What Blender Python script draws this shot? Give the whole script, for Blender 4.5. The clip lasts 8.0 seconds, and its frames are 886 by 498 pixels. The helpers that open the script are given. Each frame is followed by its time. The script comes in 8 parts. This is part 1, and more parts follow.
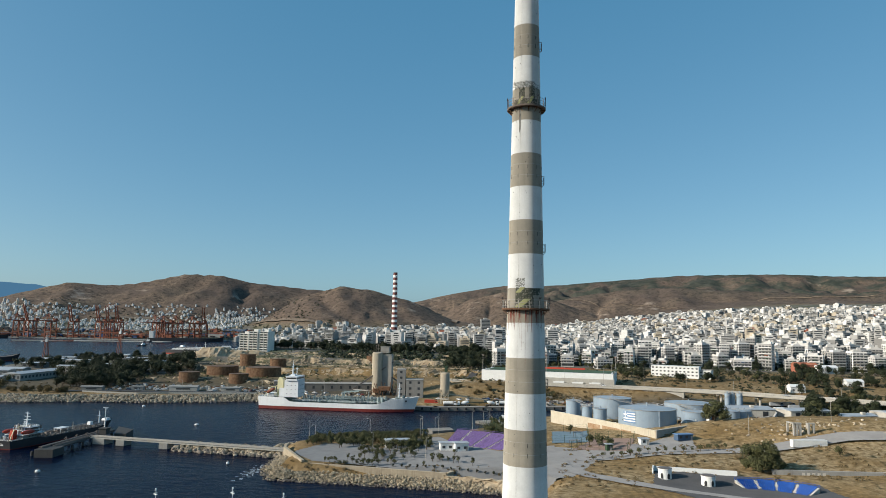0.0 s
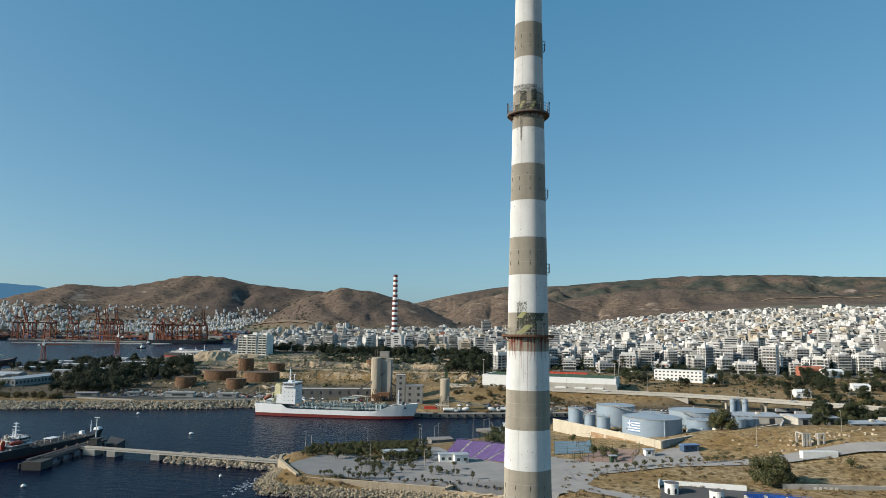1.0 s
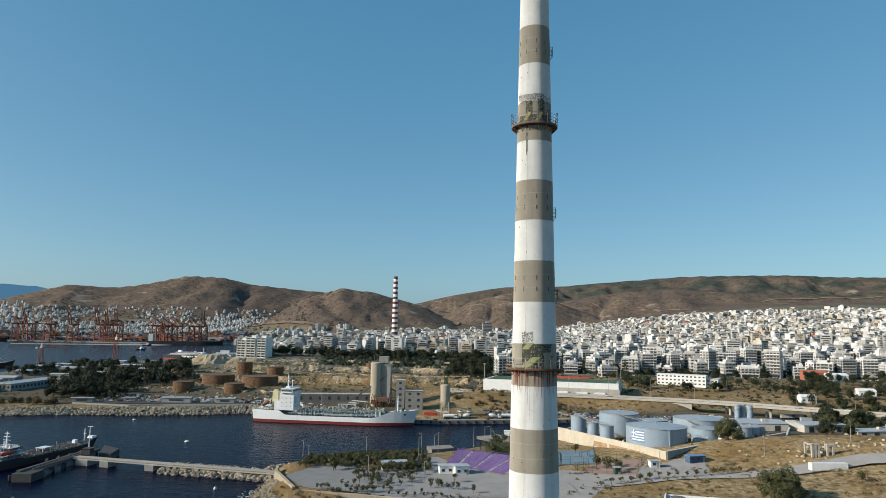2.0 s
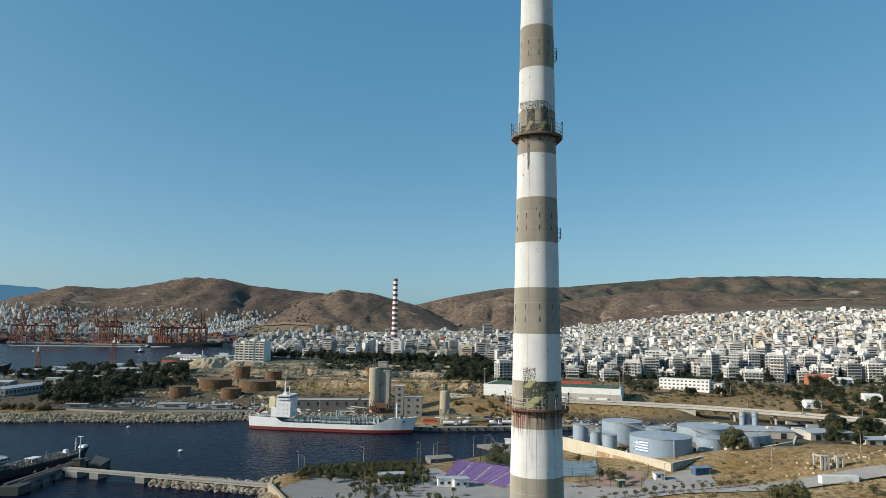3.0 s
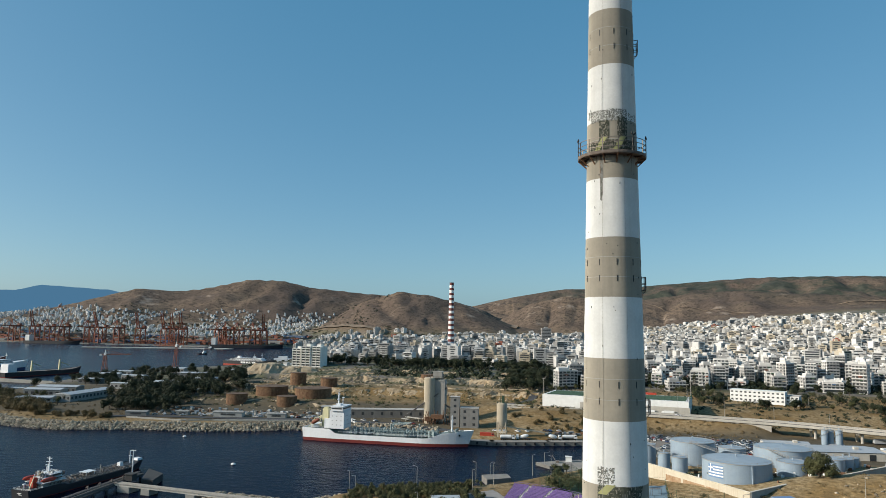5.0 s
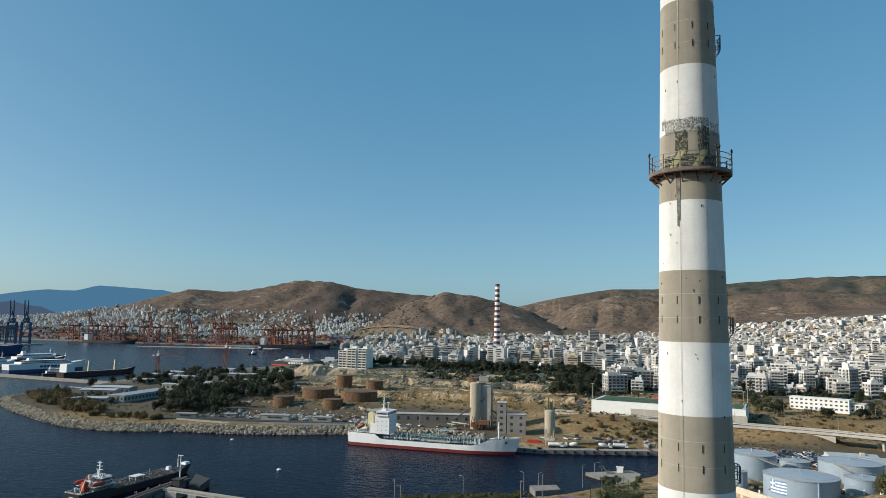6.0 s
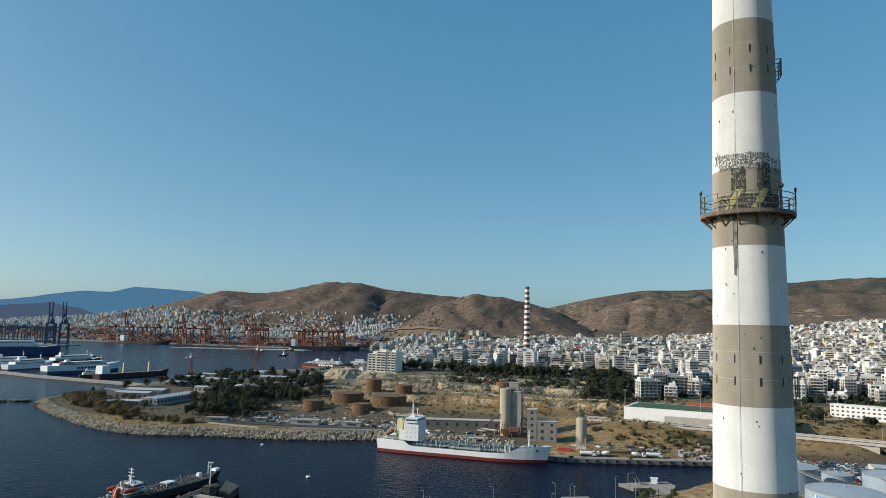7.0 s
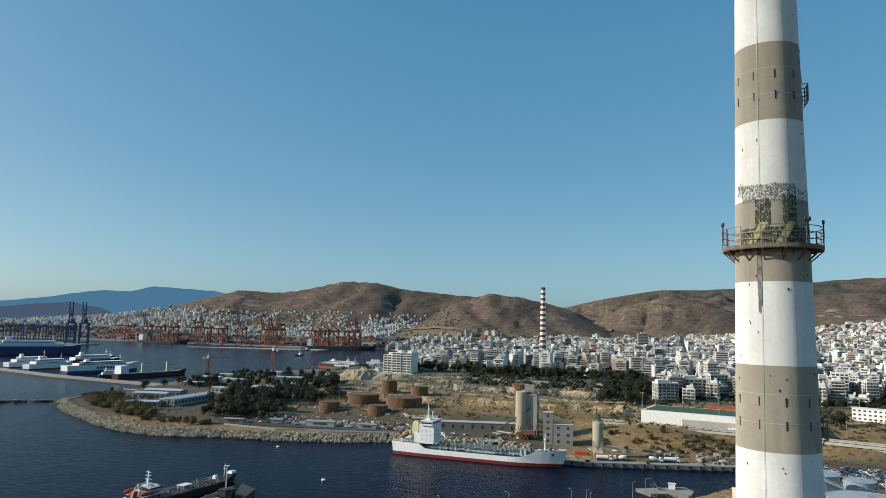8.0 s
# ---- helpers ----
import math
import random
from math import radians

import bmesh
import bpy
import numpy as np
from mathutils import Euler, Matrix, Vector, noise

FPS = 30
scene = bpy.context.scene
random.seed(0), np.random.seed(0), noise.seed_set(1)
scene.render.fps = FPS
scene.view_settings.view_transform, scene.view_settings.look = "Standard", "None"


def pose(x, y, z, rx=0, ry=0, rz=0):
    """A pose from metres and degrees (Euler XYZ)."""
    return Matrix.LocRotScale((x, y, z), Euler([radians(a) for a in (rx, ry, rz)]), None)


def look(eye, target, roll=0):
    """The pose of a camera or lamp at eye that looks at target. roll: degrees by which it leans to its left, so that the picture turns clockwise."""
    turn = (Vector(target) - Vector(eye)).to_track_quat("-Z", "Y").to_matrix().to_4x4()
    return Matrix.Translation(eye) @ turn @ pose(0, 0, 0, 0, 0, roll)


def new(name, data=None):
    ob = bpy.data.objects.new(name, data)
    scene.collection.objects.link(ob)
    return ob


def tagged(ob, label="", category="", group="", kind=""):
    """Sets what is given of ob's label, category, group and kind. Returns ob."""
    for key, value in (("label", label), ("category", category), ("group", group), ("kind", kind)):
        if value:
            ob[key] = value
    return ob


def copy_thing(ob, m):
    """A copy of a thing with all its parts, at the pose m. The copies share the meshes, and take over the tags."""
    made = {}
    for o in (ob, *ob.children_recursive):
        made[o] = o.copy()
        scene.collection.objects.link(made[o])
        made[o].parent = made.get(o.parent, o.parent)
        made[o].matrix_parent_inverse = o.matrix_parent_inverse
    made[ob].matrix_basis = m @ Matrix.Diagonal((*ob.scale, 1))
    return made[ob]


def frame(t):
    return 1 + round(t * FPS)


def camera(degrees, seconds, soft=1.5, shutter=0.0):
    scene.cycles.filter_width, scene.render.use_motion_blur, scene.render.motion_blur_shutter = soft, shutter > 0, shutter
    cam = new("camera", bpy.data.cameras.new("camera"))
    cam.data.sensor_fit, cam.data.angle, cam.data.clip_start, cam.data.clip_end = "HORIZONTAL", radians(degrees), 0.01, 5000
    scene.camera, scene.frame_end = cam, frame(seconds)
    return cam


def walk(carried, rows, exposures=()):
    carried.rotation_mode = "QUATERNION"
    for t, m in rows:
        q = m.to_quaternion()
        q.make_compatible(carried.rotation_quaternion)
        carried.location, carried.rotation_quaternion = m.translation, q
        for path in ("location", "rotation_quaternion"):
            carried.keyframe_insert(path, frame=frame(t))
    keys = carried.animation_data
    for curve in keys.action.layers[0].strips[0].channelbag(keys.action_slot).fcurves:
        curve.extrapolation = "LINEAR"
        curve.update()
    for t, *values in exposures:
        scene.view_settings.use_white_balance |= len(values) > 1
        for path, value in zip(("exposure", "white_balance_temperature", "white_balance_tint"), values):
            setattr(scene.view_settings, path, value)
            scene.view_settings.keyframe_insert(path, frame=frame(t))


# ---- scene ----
cam = camera(65.9, 8.0, 0.5)
PATH = [
    (0, (1.053, -7.216, 59.853), (0.847, -5.239, 60.075), 0.99),
    (0.5, (1.125, -2.736, 61.352), (0.918, -0.760, 61.575), 0.94),
    (1, (1.054, 0.994, 63.217), (0.845, 2.971, 63.440), 0.91),
    (1.5, (0.678, 4.014, 64.963), (0.470, 5.990, 65.187), 0.92),
    (1.7, (0.606, 5.351, 65.660), (0.397, 7.327, 65.883), 0.92),
    (2.8, (0.525, 13.690, 69.452), (0.312, 15.666, 69.675), 0.91),
    (3, (0.588, 15.241, 70.098), (0.375, 17.217, 70.322), 0.90),
    (3.5, (0.334, 18.993, 71.789), (0.120, 20.969, 72.014), 0.89),
    (4, (0.314, 23.326, 73.621), (0.099, 25.301, 73.846), 0.89),
    (4.5, (0.179, 27.070, 75.017), (-0.084, 29.040, 75.241), 0.91),
    (5, (-0.264, 30.557, 76.239), (-0.642, 32.509, 76.462), 0.99),
    (5.2, (-0.564, 31.978, 76.715), (-0.979, 33.922, 76.938), 1.02),
    (6.3, (-2.146, 39.094, 80.526), (-2.680, 41.009, 80.746), 1.17),
    (6.5, (-2.347, 39.947, 81.239), (-2.900, 41.857, 81.460), 1.19),
    (7, (-2.725, 41.097, 82.801), (-3.314, 42.995, 83.021), 1.25),
    (7.5, (-2.856, 41.925, 84.478), (-3.470, 43.816, 84.696), 1.29),
    (8, (-2.823, 42.371, 85.003), (-3.456, 44.256, 85.220), 1.33),
]
walk(cam, [(t, look(eye, target, roll)) for t, eye, target, roll in PATH])

# ---------- light ----------
SUN_EL, SUN_AZ = 25.0, 246.0   # height above the horizon; bearing clockwise from +y
world = bpy.data.worlds.new("sky_world")
scene.world = world
world.use_nodes = True
wn = world.node_tree.nodes
sky = wn.new("ShaderNodeTexSky")
sky.sky_type = "NISHITA"
sky.sun_disc = False
sky.sun_elevation, sky.sun_rotation = radians(SUN_EL), radians(SUN_AZ)
sky.altitude, sky.air_density, sky.dust_density, sky.ozone_density = 60.0, 0.7, 1.4, 2.0
wn["Background"].inputs[1].default_value = 0.077
tint = wn.new("ShaderNodeMix")
tint.data_type, tint.blend_type = "RGBA", "MULTIPLY"
tint.inputs[0].default_value = 1.0
tint.inputs[7].default_value = (1.38, 1.30, 0.98, 1.0)
world.node_tree.links.new(sky.outputs[0], tint.inputs[6])
sky_add = wn.new("ShaderNodeMix")   # constant blue added to the whole sky colour, painted in for haze
sky_add.data_type, sky_add.blend_type = "RGBA", "ADD"
sky_add.inputs[0].default_value = 1.0
sky_add.inputs[7].default_value = (0.0, 1.58, 3.3, 1.0)
world.node_tree.links.new(tint.outputs[2], sky_add.inputs[6])
world.node_tree.links.new(sky_add.outputs[2], wn["Background"].inputs[0])
sun_data = bpy.data.lights.new("sun", "SUN")
sun_data.energy, sun_data.angle, sun_data.color = 5.5, radians(0.53), (1.0, 0.93, 0.82)
sun = new("sun", sun_data)
s_az, s_el = radians(SUN_AZ), radians(SUN_EL)
sun_dir = Vector((math.sin(s_az) * math.cos(s_el), math.cos(s_az) * math.cos(s_el), math.sin(s_el)))
sun.matrix_world = look(sun_dir * 300, (0, 0, 0))

# ---------- materials ----------
MATS = {}


def mat(name, c1, c2, rough=0.8, size=2.0, metal=0.0, bump=0.0, island=0.0, objvar=0.0, streak=0.0, rust=None, spec=0.3, space="Object"):
    """Surface of two colours mixed at two scales; island/objvar: how far single pieces differ; streak: upright stains."""
    m = bpy.data.materials.new(name)
    m.use_nodes = True
    nt = m.node_tree
    b = nt.nodes["Principled BSDF"]
    b.inputs["Roughness"].default_value = rough
    b.inputs["Metallic"].default_value = metal
    b.inputs["Specular IOR Level"].default_value = spec
    b.inputs["Diffuse Roughness"].default_value = 0.9 if rough > 0.7 else 0.0
    co = nt.nodes.new("ShaderNodeTexCoord")
    vec = co.outputs[space]
    n1 = nt.nodes.new("ShaderNodeTexNoise")
    n1.inputs["Scale"].default_value = 1.0 / size
    n1.inputs["Detail"].default_value = 6
    n1.inputs["Roughness"].default_value = 0.65
    nt.links.new(vec, n1.inputs["Vector"])
    ramp = nt.nodes.new("ShaderNodeMapRange")
    ramp.inputs[1].default_value, ramp.inputs[2].default_value = 0.33, 0.67
    nt.links.new(n1.outputs[0], ramp.inputs[0])
    mix = nt.nodes.new("ShaderNodeMix")
    mix.data_type = "RGBA"
    mix.inputs[6].default_value, mix.inputs[7].default_value = (*c1, 1), (*c2, 1)
    nt.links.new(ramp.outputs[0], mix.inputs[0])
    out = mix.outputs[2]

    def layer(fac_socket, colour, amount, mode="MIX"):
        nonlocal out
        k = nt.nodes.new("ShaderNodeMath")
        k.operation = "MULTIPLY"
        k.inputs[1].default_value = amount
        nt.links.new(fac_socket, k.inputs[0])
        mm = nt.nodes.new("ShaderNodeMix")
        mm.data_type, mm.blend_type = "RGBA", mode
        nt.links.new(k.outputs[0], mm.inputs[0])
        nt.links.new(out, mm.inputs[6])
        mm.inputs[7].default_value = (*colour, 1)
        out = mm.outputs[2]

    n2 = nt.nodes.new("ShaderNodeTexNoise")
    n2.inputs["Scale"].default_value = 9.0 / size
    n2.inputs["Detail"].default_value = 4
    nt.links.new(vec, n2.inputs["Vector"])
    layer(n2.outputs[0], tuple(c * 0.6 for c in c1), 0.45)
    if streak:
        mp = nt.nodes.new("ShaderNodeMapping")
        mp.inputs["Scale"].default_value = (1.6, 1.6, 0.07)
        nt.links.new(vec, mp.inputs["Vector"])
        n3 = nt.nodes.new("ShaderNodeTexNoise")
        n3.inputs["Scale"].default_value = 1.2
        n3.inputs["Detail"].default_value = 5
        nt.links.new(mp.outputs[0], n3.inputs["Vector"])
        r3 = nt.nodes.new("ShaderNodeMapRange")
        r3.inputs[1].default_value, r3.inputs[2].default_value = 0.5, 0.75
        nt.links.new(n3.outputs[0], r3.inputs[0])
        layer(r3.outputs[0], rust or tuple(c * 0.4 for c in c1), streak)
    if island or objvar:
        src = nt.nodes.new("ShaderNodeNewGeometry").outputs["Random Per Island"] if island else nt.nodes.new("ShaderNodeObjectInfo").outputs["Random"]
        amt = island or objvar
        hs = nt.nodes.new("ShaderNodeHueSaturation")
        mr = nt.nodes.new("ShaderNodeMapRange")
        mr.inputs[3].default_value, mr.inputs[4].default_value = 1 - amt, 1 + amt * 0.35
        nt.links.new(src, mr.inputs[0])
        nt.links.new(mr.outputs[0], hs.inputs["Value"])
        nt.links.new(out, hs.inputs["Color"])
        out = hs.outputs[0]
    nt.links.new(out, b.inputs["Base Color"])
    if bump:
        bp = nt.nodes.new("ShaderNodeBump")
        bp.inputs["Strength"].default_value = min(1, bump)
        bp.inputs["Distance"].default_value = 0.05 * size
        nt.links.new(n1.outputs[0], bp.inputs["Height"])
        nt.links.new(bp.outputs[0], b.inputs["Normal"])
    MATS[name] = m
    return m


M_white_stack = mat("white_stack_paint", (0.80, 0.80, 0.78), (0.68, 0.68, 0.66), 0.75, 1.5, bump=0.15, streak=0.25, rust=(0.45, 0.43, 0.4))
M_grey_stack = mat("bare_concrete", (0.40, 0.36, 0.29), (0.33, 0.30, 0.245), 0.85, 1.8, bump=0.2, streak=0.3)
M_joint = mat("joint_stain", (0.40, 0.385, 0.35), (0.55, 0.53, 0.49), 0.9, 0.6)
M_dkconcrete = mat("dark_wet_concrete", (0.085, 0.08, 0.075), (0.06, 0.057, 0.055), 0.85, 3, bump=0.2, streak=0.3)
# near-black for lamp casings and openings; the openings' inner shade is this colour
M_dark = mat("dark_opening", (0.02, 0.02, 0.022), (0.03, 0.03, 0.03), 0.6, 1)
M_moss = mat("flaked_patch", (0.10, 0.10, 0.085), (0.38, 0.38, 0.345), 0.9, 0.35, bump=0.4)
M_mossdark = mat("dark_flaked_patch", (0.045, 0.05, 0.035), (0.14, 0.145, 0.11), 0.9, 0.35, bump=0.4)
M_yellow = mat("faded_yellow_paint", (0.46, 0.45, 0.20), (0.36, 0.36, 0.18), 0.8, 0.5)
M_rust = mat("rusted_steel", (0.14, 0.075, 0.045), (0.23, 0.12, 0.065), 0.85, 0.9, bump=0.3)
M_rustedge = mat("rust_streaked_plate", (0.24, 0.20, 0.17), (0.15, 0.105, 0.08), 0.8, 0.6, bump=0.2)
M_ruststain = mat("red_rust_stain", (0.26, 0.045, 0.03), (0.20, 0.06, 0.04), 0.9, 0.3)
M_rail = mat("weathered_steel", (0.16, 0.14, 0.13), (0.24, 0.20, 0.17), 0.6, 0.3, metal=0.4)
M_raillight = mat("galvanised_rail", (0.42, 0.40, 0.36), (0.30, 0.27, 0.24), 0.6, 0.3, metal=0.3)
M_concrete = mat("concrete", (0.42, 0.40, 0.36), (0.32, 0.30, 0.27), 0.88, 4, bump=0.2, streak=0.2)
M_concrete_l = mat("pale_concrete", (0.55, 0.52, 0.46), (0.44, 0.41, 0.36), 0.88, 6, bump=0.2, streak=0.25)
M_wallcream = mat("cream_wall", (0.66, 0.61, 0.50), (0.55, 0.49, 0.38), 0.9, 5, bump=0.15, streak=0.35, rust=(0.36, 0.2, 0.1))
M_seawall = mat("weathered_sea_wall", (0.50, 0.42, 0.31), (0.34, 0.28, 0.20), 0.92, 2.2, bump=0.5, streak=0.5, rust=(0.2, 0.15, 0.1))
M_rustwall = mat("rust_stained_wall", (0.36, 0.22, 0.12), (0.55, 0.42, 0.28), 0.9, 2.5, streak=0.5, rust=(0.2, 0.09, 0.04))
M_asphalt = mat("asphalt", (0.075, 0.075, 0.078), (0.055, 0.055, 0.057), 0.9, 8, bump=0.1)
M_paving = mat("pale_paving", (0.25, 0.245, 0.24), (0.185, 0.18, 0.178), 0.9, 9, bump=0.1)
M_quaywall = mat("stained_quay_concrete", (0.24, 0.23, 0.21), (0.17, 0.16, 0.15), 0.9, 4, bump=0.2, streak=0.3)
M_plantwall = mat("grey_plant_render", (0.32, 0.31, 0.29), (0.25, 0.24, 0.225), 0.9, 4, streak=0.3)
M_yardgrey = mat("worn_yard_asphalt", (0.15, 0.145, 0.14), (0.10, 0.098, 0.095), 0.9, 8, bump=0.1)
M_plaster = mat("white_plaster", (0.71, 0.695, 0.665), (0.59, 0.575, 0.55), 0.85, 6, island=0.62, streak=0.12)
M_plaster_o = mat("apartment_plaster", (0.72, 0.70, 0.67), (0.62, 0.605, 0.575), 0.85, 6, objvar=0.5, streak=0.12)
# lighter plaster copy for far houses, offsets the shade on their walls
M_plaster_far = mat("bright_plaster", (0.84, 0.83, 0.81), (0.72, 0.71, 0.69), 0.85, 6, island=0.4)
M_cream = mat("cream_plaster", (0.60, 0.53, 0.42), (0.52, 0.45, 0.35), 0.85, 6, island=0.4)
M_shedwall = mat("weathered_shed_wall", (0.46, 0.45, 0.42), (0.34, 0.33, 0.31), 0.85, 4, objvar=0.5, streak=0.3)
M_redbrick = mat("terracotta_plaster", (0.36, 0.13, 0.08), (0.30, 0.11, 0.075), 0.85, 4)
M_glassdark = mat("window_shade", (0.03, 0.035, 0.04), (0.06, 0.06, 0.06), 0.35, 3, island=0.6, spec=0.5)
M_roofgrey = mat("roof_slab", (0.42, 0.40, 0.37), (0.34, 0.32, 0.30), 0.9, 4)
M_rooftile = mat("clay_tile", (0.32, 0.12, 0.07), (0.25, 0.10, 0.06), 0.85, 1)
M_metalroof = mat("pale_metal_roof", (0.46, 0.48, 0.50), (0.38, 0.40, 0.42), 0.5, 6, metal=0.1, streak=0.2)
M_tank = mat("pale_blue_tank_paint", (0.29, 0.36, 0.43), (0.24, 0.31, 0.38), 0.5, 5, streak=0.25, rust=(0.2, 0.18, 0.16))
M_tanktop = mat("pale_tank_roof", (0.34, 0.40, 0.45), (0.28, 0.34, 0.395), 0.55, 4, streak=0.0)
M_blue = mat("flag_blue", (0.15, 0.25, 0.42), (0.13, 0.22, 0.37), 0.6, 2)
M_rusttank = mat("rusty_tank_plate", (0.15, 0.07, 0.035), (0.33, 0.20, 0.11), 0.85, 2, bump=0.2, streak=0.8, rust=(0.05, 0.022, 0.013))
M_rusttanktop = mat("rusty_tank_roof", (0.20, 0.13, 0.085), (0.09, 0.06, 0.045), 0.9, 5)
M_silo = mat("silo_concrete", (0.60, 0.52, 0.40), (0.50, 0.43, 0.33), 0.85, 5, streak=0.35, rust=(0.2, 0.16, 0.11))
M_hullwhite = mat("white_hull_paint", (0.74, 0.76, 0.78), (0.66, 0.68, 0.70), 0.45, 8, streak=0.15, rust=(0.35, 0.22, 0.14))
M_hullred = mat("red_boot_paint", (0.17, 0.022, 0.016), (0.12, 0.018, 0.014), 0.6, 6, streak=0.25)
M_hulldark = mat("dark_hull_paint", (0.02, 0.024, 0.03), (0.035, 0.035, 0.04), 0.5, 6)
M_hullblue = mat("blue_hull_paint", (0.02, 0.06, 0.17), (0.03, 0.05, 0.12), 0.5, 6)
M_deck = mat("green_grey_deck", (0.17, 0.23, 0.23), (0.12, 0.16, 0.16), 0.7, 4)
M_pipe = mat("deck_pipe_paint", (0.30, 0.37, 0.37), (0.20, 0.25, 0.25), 0.6, 2, island=0.5)
M_yellowcream = mat("funnel_cream", (0.62, 0.58, 0.36), (0.52, 0.48, 0.30), 0.6, 3)
M_orange = mat("crane_orange", (0.24, 0.075, 0.04), (0.18, 0.055, 0.03), 0.6, 6, island=0.3)
M_craneblue = mat("crane_blue_grey", (0.07, 0.12, 0.2), (0.06, 0.1, 0.17), 0.6, 6)
M_redpaint = mat("red_paint", (0.45, 0.06, 0.03), (0.36, 0.05, 0.03), 0.6, 3)
M_whitepaint = mat("white_paint", (0.78, 0.78, 0.76), (0.68, 0.68, 0.66), 0.6, 3)
M_towerpaint = mat("cream_white_paint", (0.84, 0.82, 0.77), (0.74, 0.72, 0.66), 0.85, 4, streak=0.2)
M_redband = mat("red_band_paint", (0.16, 0.05, 0.045), (0.13, 0.045, 0.04), 0.7, 4)
M_stackbase = mat("pale_blue_concrete", (0.52, 0.56, 0.62), (0.44, 0.48, 0.54), 0.8, 6)
M_purple = mat("purple_seat", (0.16, 0.105, 0.29), (0.13, 0.085, 0.24), 0.5, 2, island=0.3)
M_blueseat = mat("blue_seat", (0.02, 0.10, 0.42), (0.02, 0.085, 0.34), 0.45, 2, island=0.3)
M_step = mat("pale_step", (0.62, 0.62, 0.62), (0.52, 0.52, 0.52), 0.8, 2)
M_rock = mat("armour_rock", (0.56, 0.47, 0.35), (0.40, 0.33, 0.24), 0.9, 2.5, bump=0.5, island=0.6)
M_rockwet = mat("wet_rock", (0.13, 0.11, 0.09), (0.2, 0.17, 0.14), 0.6, 2.5, bump=0.5, island=0.45)
M_shorerock = mat("brown_shore_rock", (0.52, 0.43, 0.30), (0.38, 0.30, 0.20), 0.9, 2.5, bump=0.5, island=0.5)
M_cliff = mat("cut_limestone", (0.54, 0.44, 0.31), (0.33, 0.25, 0.16), 0.92, 5, bump=0.9)
M_scar = mat("pale_bare_earth", (0.25, 0.19, 0.135), (0.19, 0.14, 0.10), 0.95, 9, bump=0.2)
M_leaf = mat("dark_foliage", (0.022, 0.031, 0.013), (0.042, 0.052, 0.021), 0.7, 1.5, island=0.5)
M_leaf2 = mat("olive_foliage", (0.07, 0.076, 0.028), (0.105, 0.105, 0.042), 0.7, 1.5, island=0.5)
M_bushleaf = mat("headland_bush", (0.12, 0.088, 0.034), (0.165, 0.122, 0.05), 0.7, 1.5, island=0.5)
M_dryleaf = mat("dry_bush", (0.17, 0.12, 0.055), (0.22, 0.16, 0.08), 0.8, 1.5, island=0.4)
M_bark = mat("bark", (0.10, 0.075, 0.055), (0.15, 0.115, 0.085), 0.9, 0.4, bump=0.5)
M_green = mat("green_netting", (0.04, 0.075, 0.045), (0.05, 0.09, 0.05), 0.8, 4)
M_courtblue = mat("faded_blue_court", (0.13, 0.19, 0.235), (0.10, 0.155, 0.20), 0.85, 6)
M_courtred = mat("faded_red_court", (0.24, 0.16, 0.13), (0.20, 0.15, 0.13), 0.85, 6)
M_tyre = mat("tyre_rubber", (0.02, 0.02, 0.02), (0.03, 0.03, 0.03), 0.9, 0.5)
M_foam = mat("sea_foam", (0.75, 0.78, 0.8), (0.45, 0.5, 0.55), 0.8, 0.6)
CARCOL = [mat("car_paint_%s" % n, c, tuple(0.9 * v for v in c), 0.3, 2, spec=0.5) for n, c in
          (("white", (0.7, 0.7, 0.7)), ("silver", (0.4, 0.41, 0.42)), ("black", (0.03, 0.03, 0.035)), ("red", (0.2, 0.03, 0.025)), ("navy", (0.04, 0.07, 0.16)))]
M_carglass = mat("car_glass", (0.02, 0.025, 0.03), (0.02, 0.025, 0.03), 0.1, 1, spec=0.6)


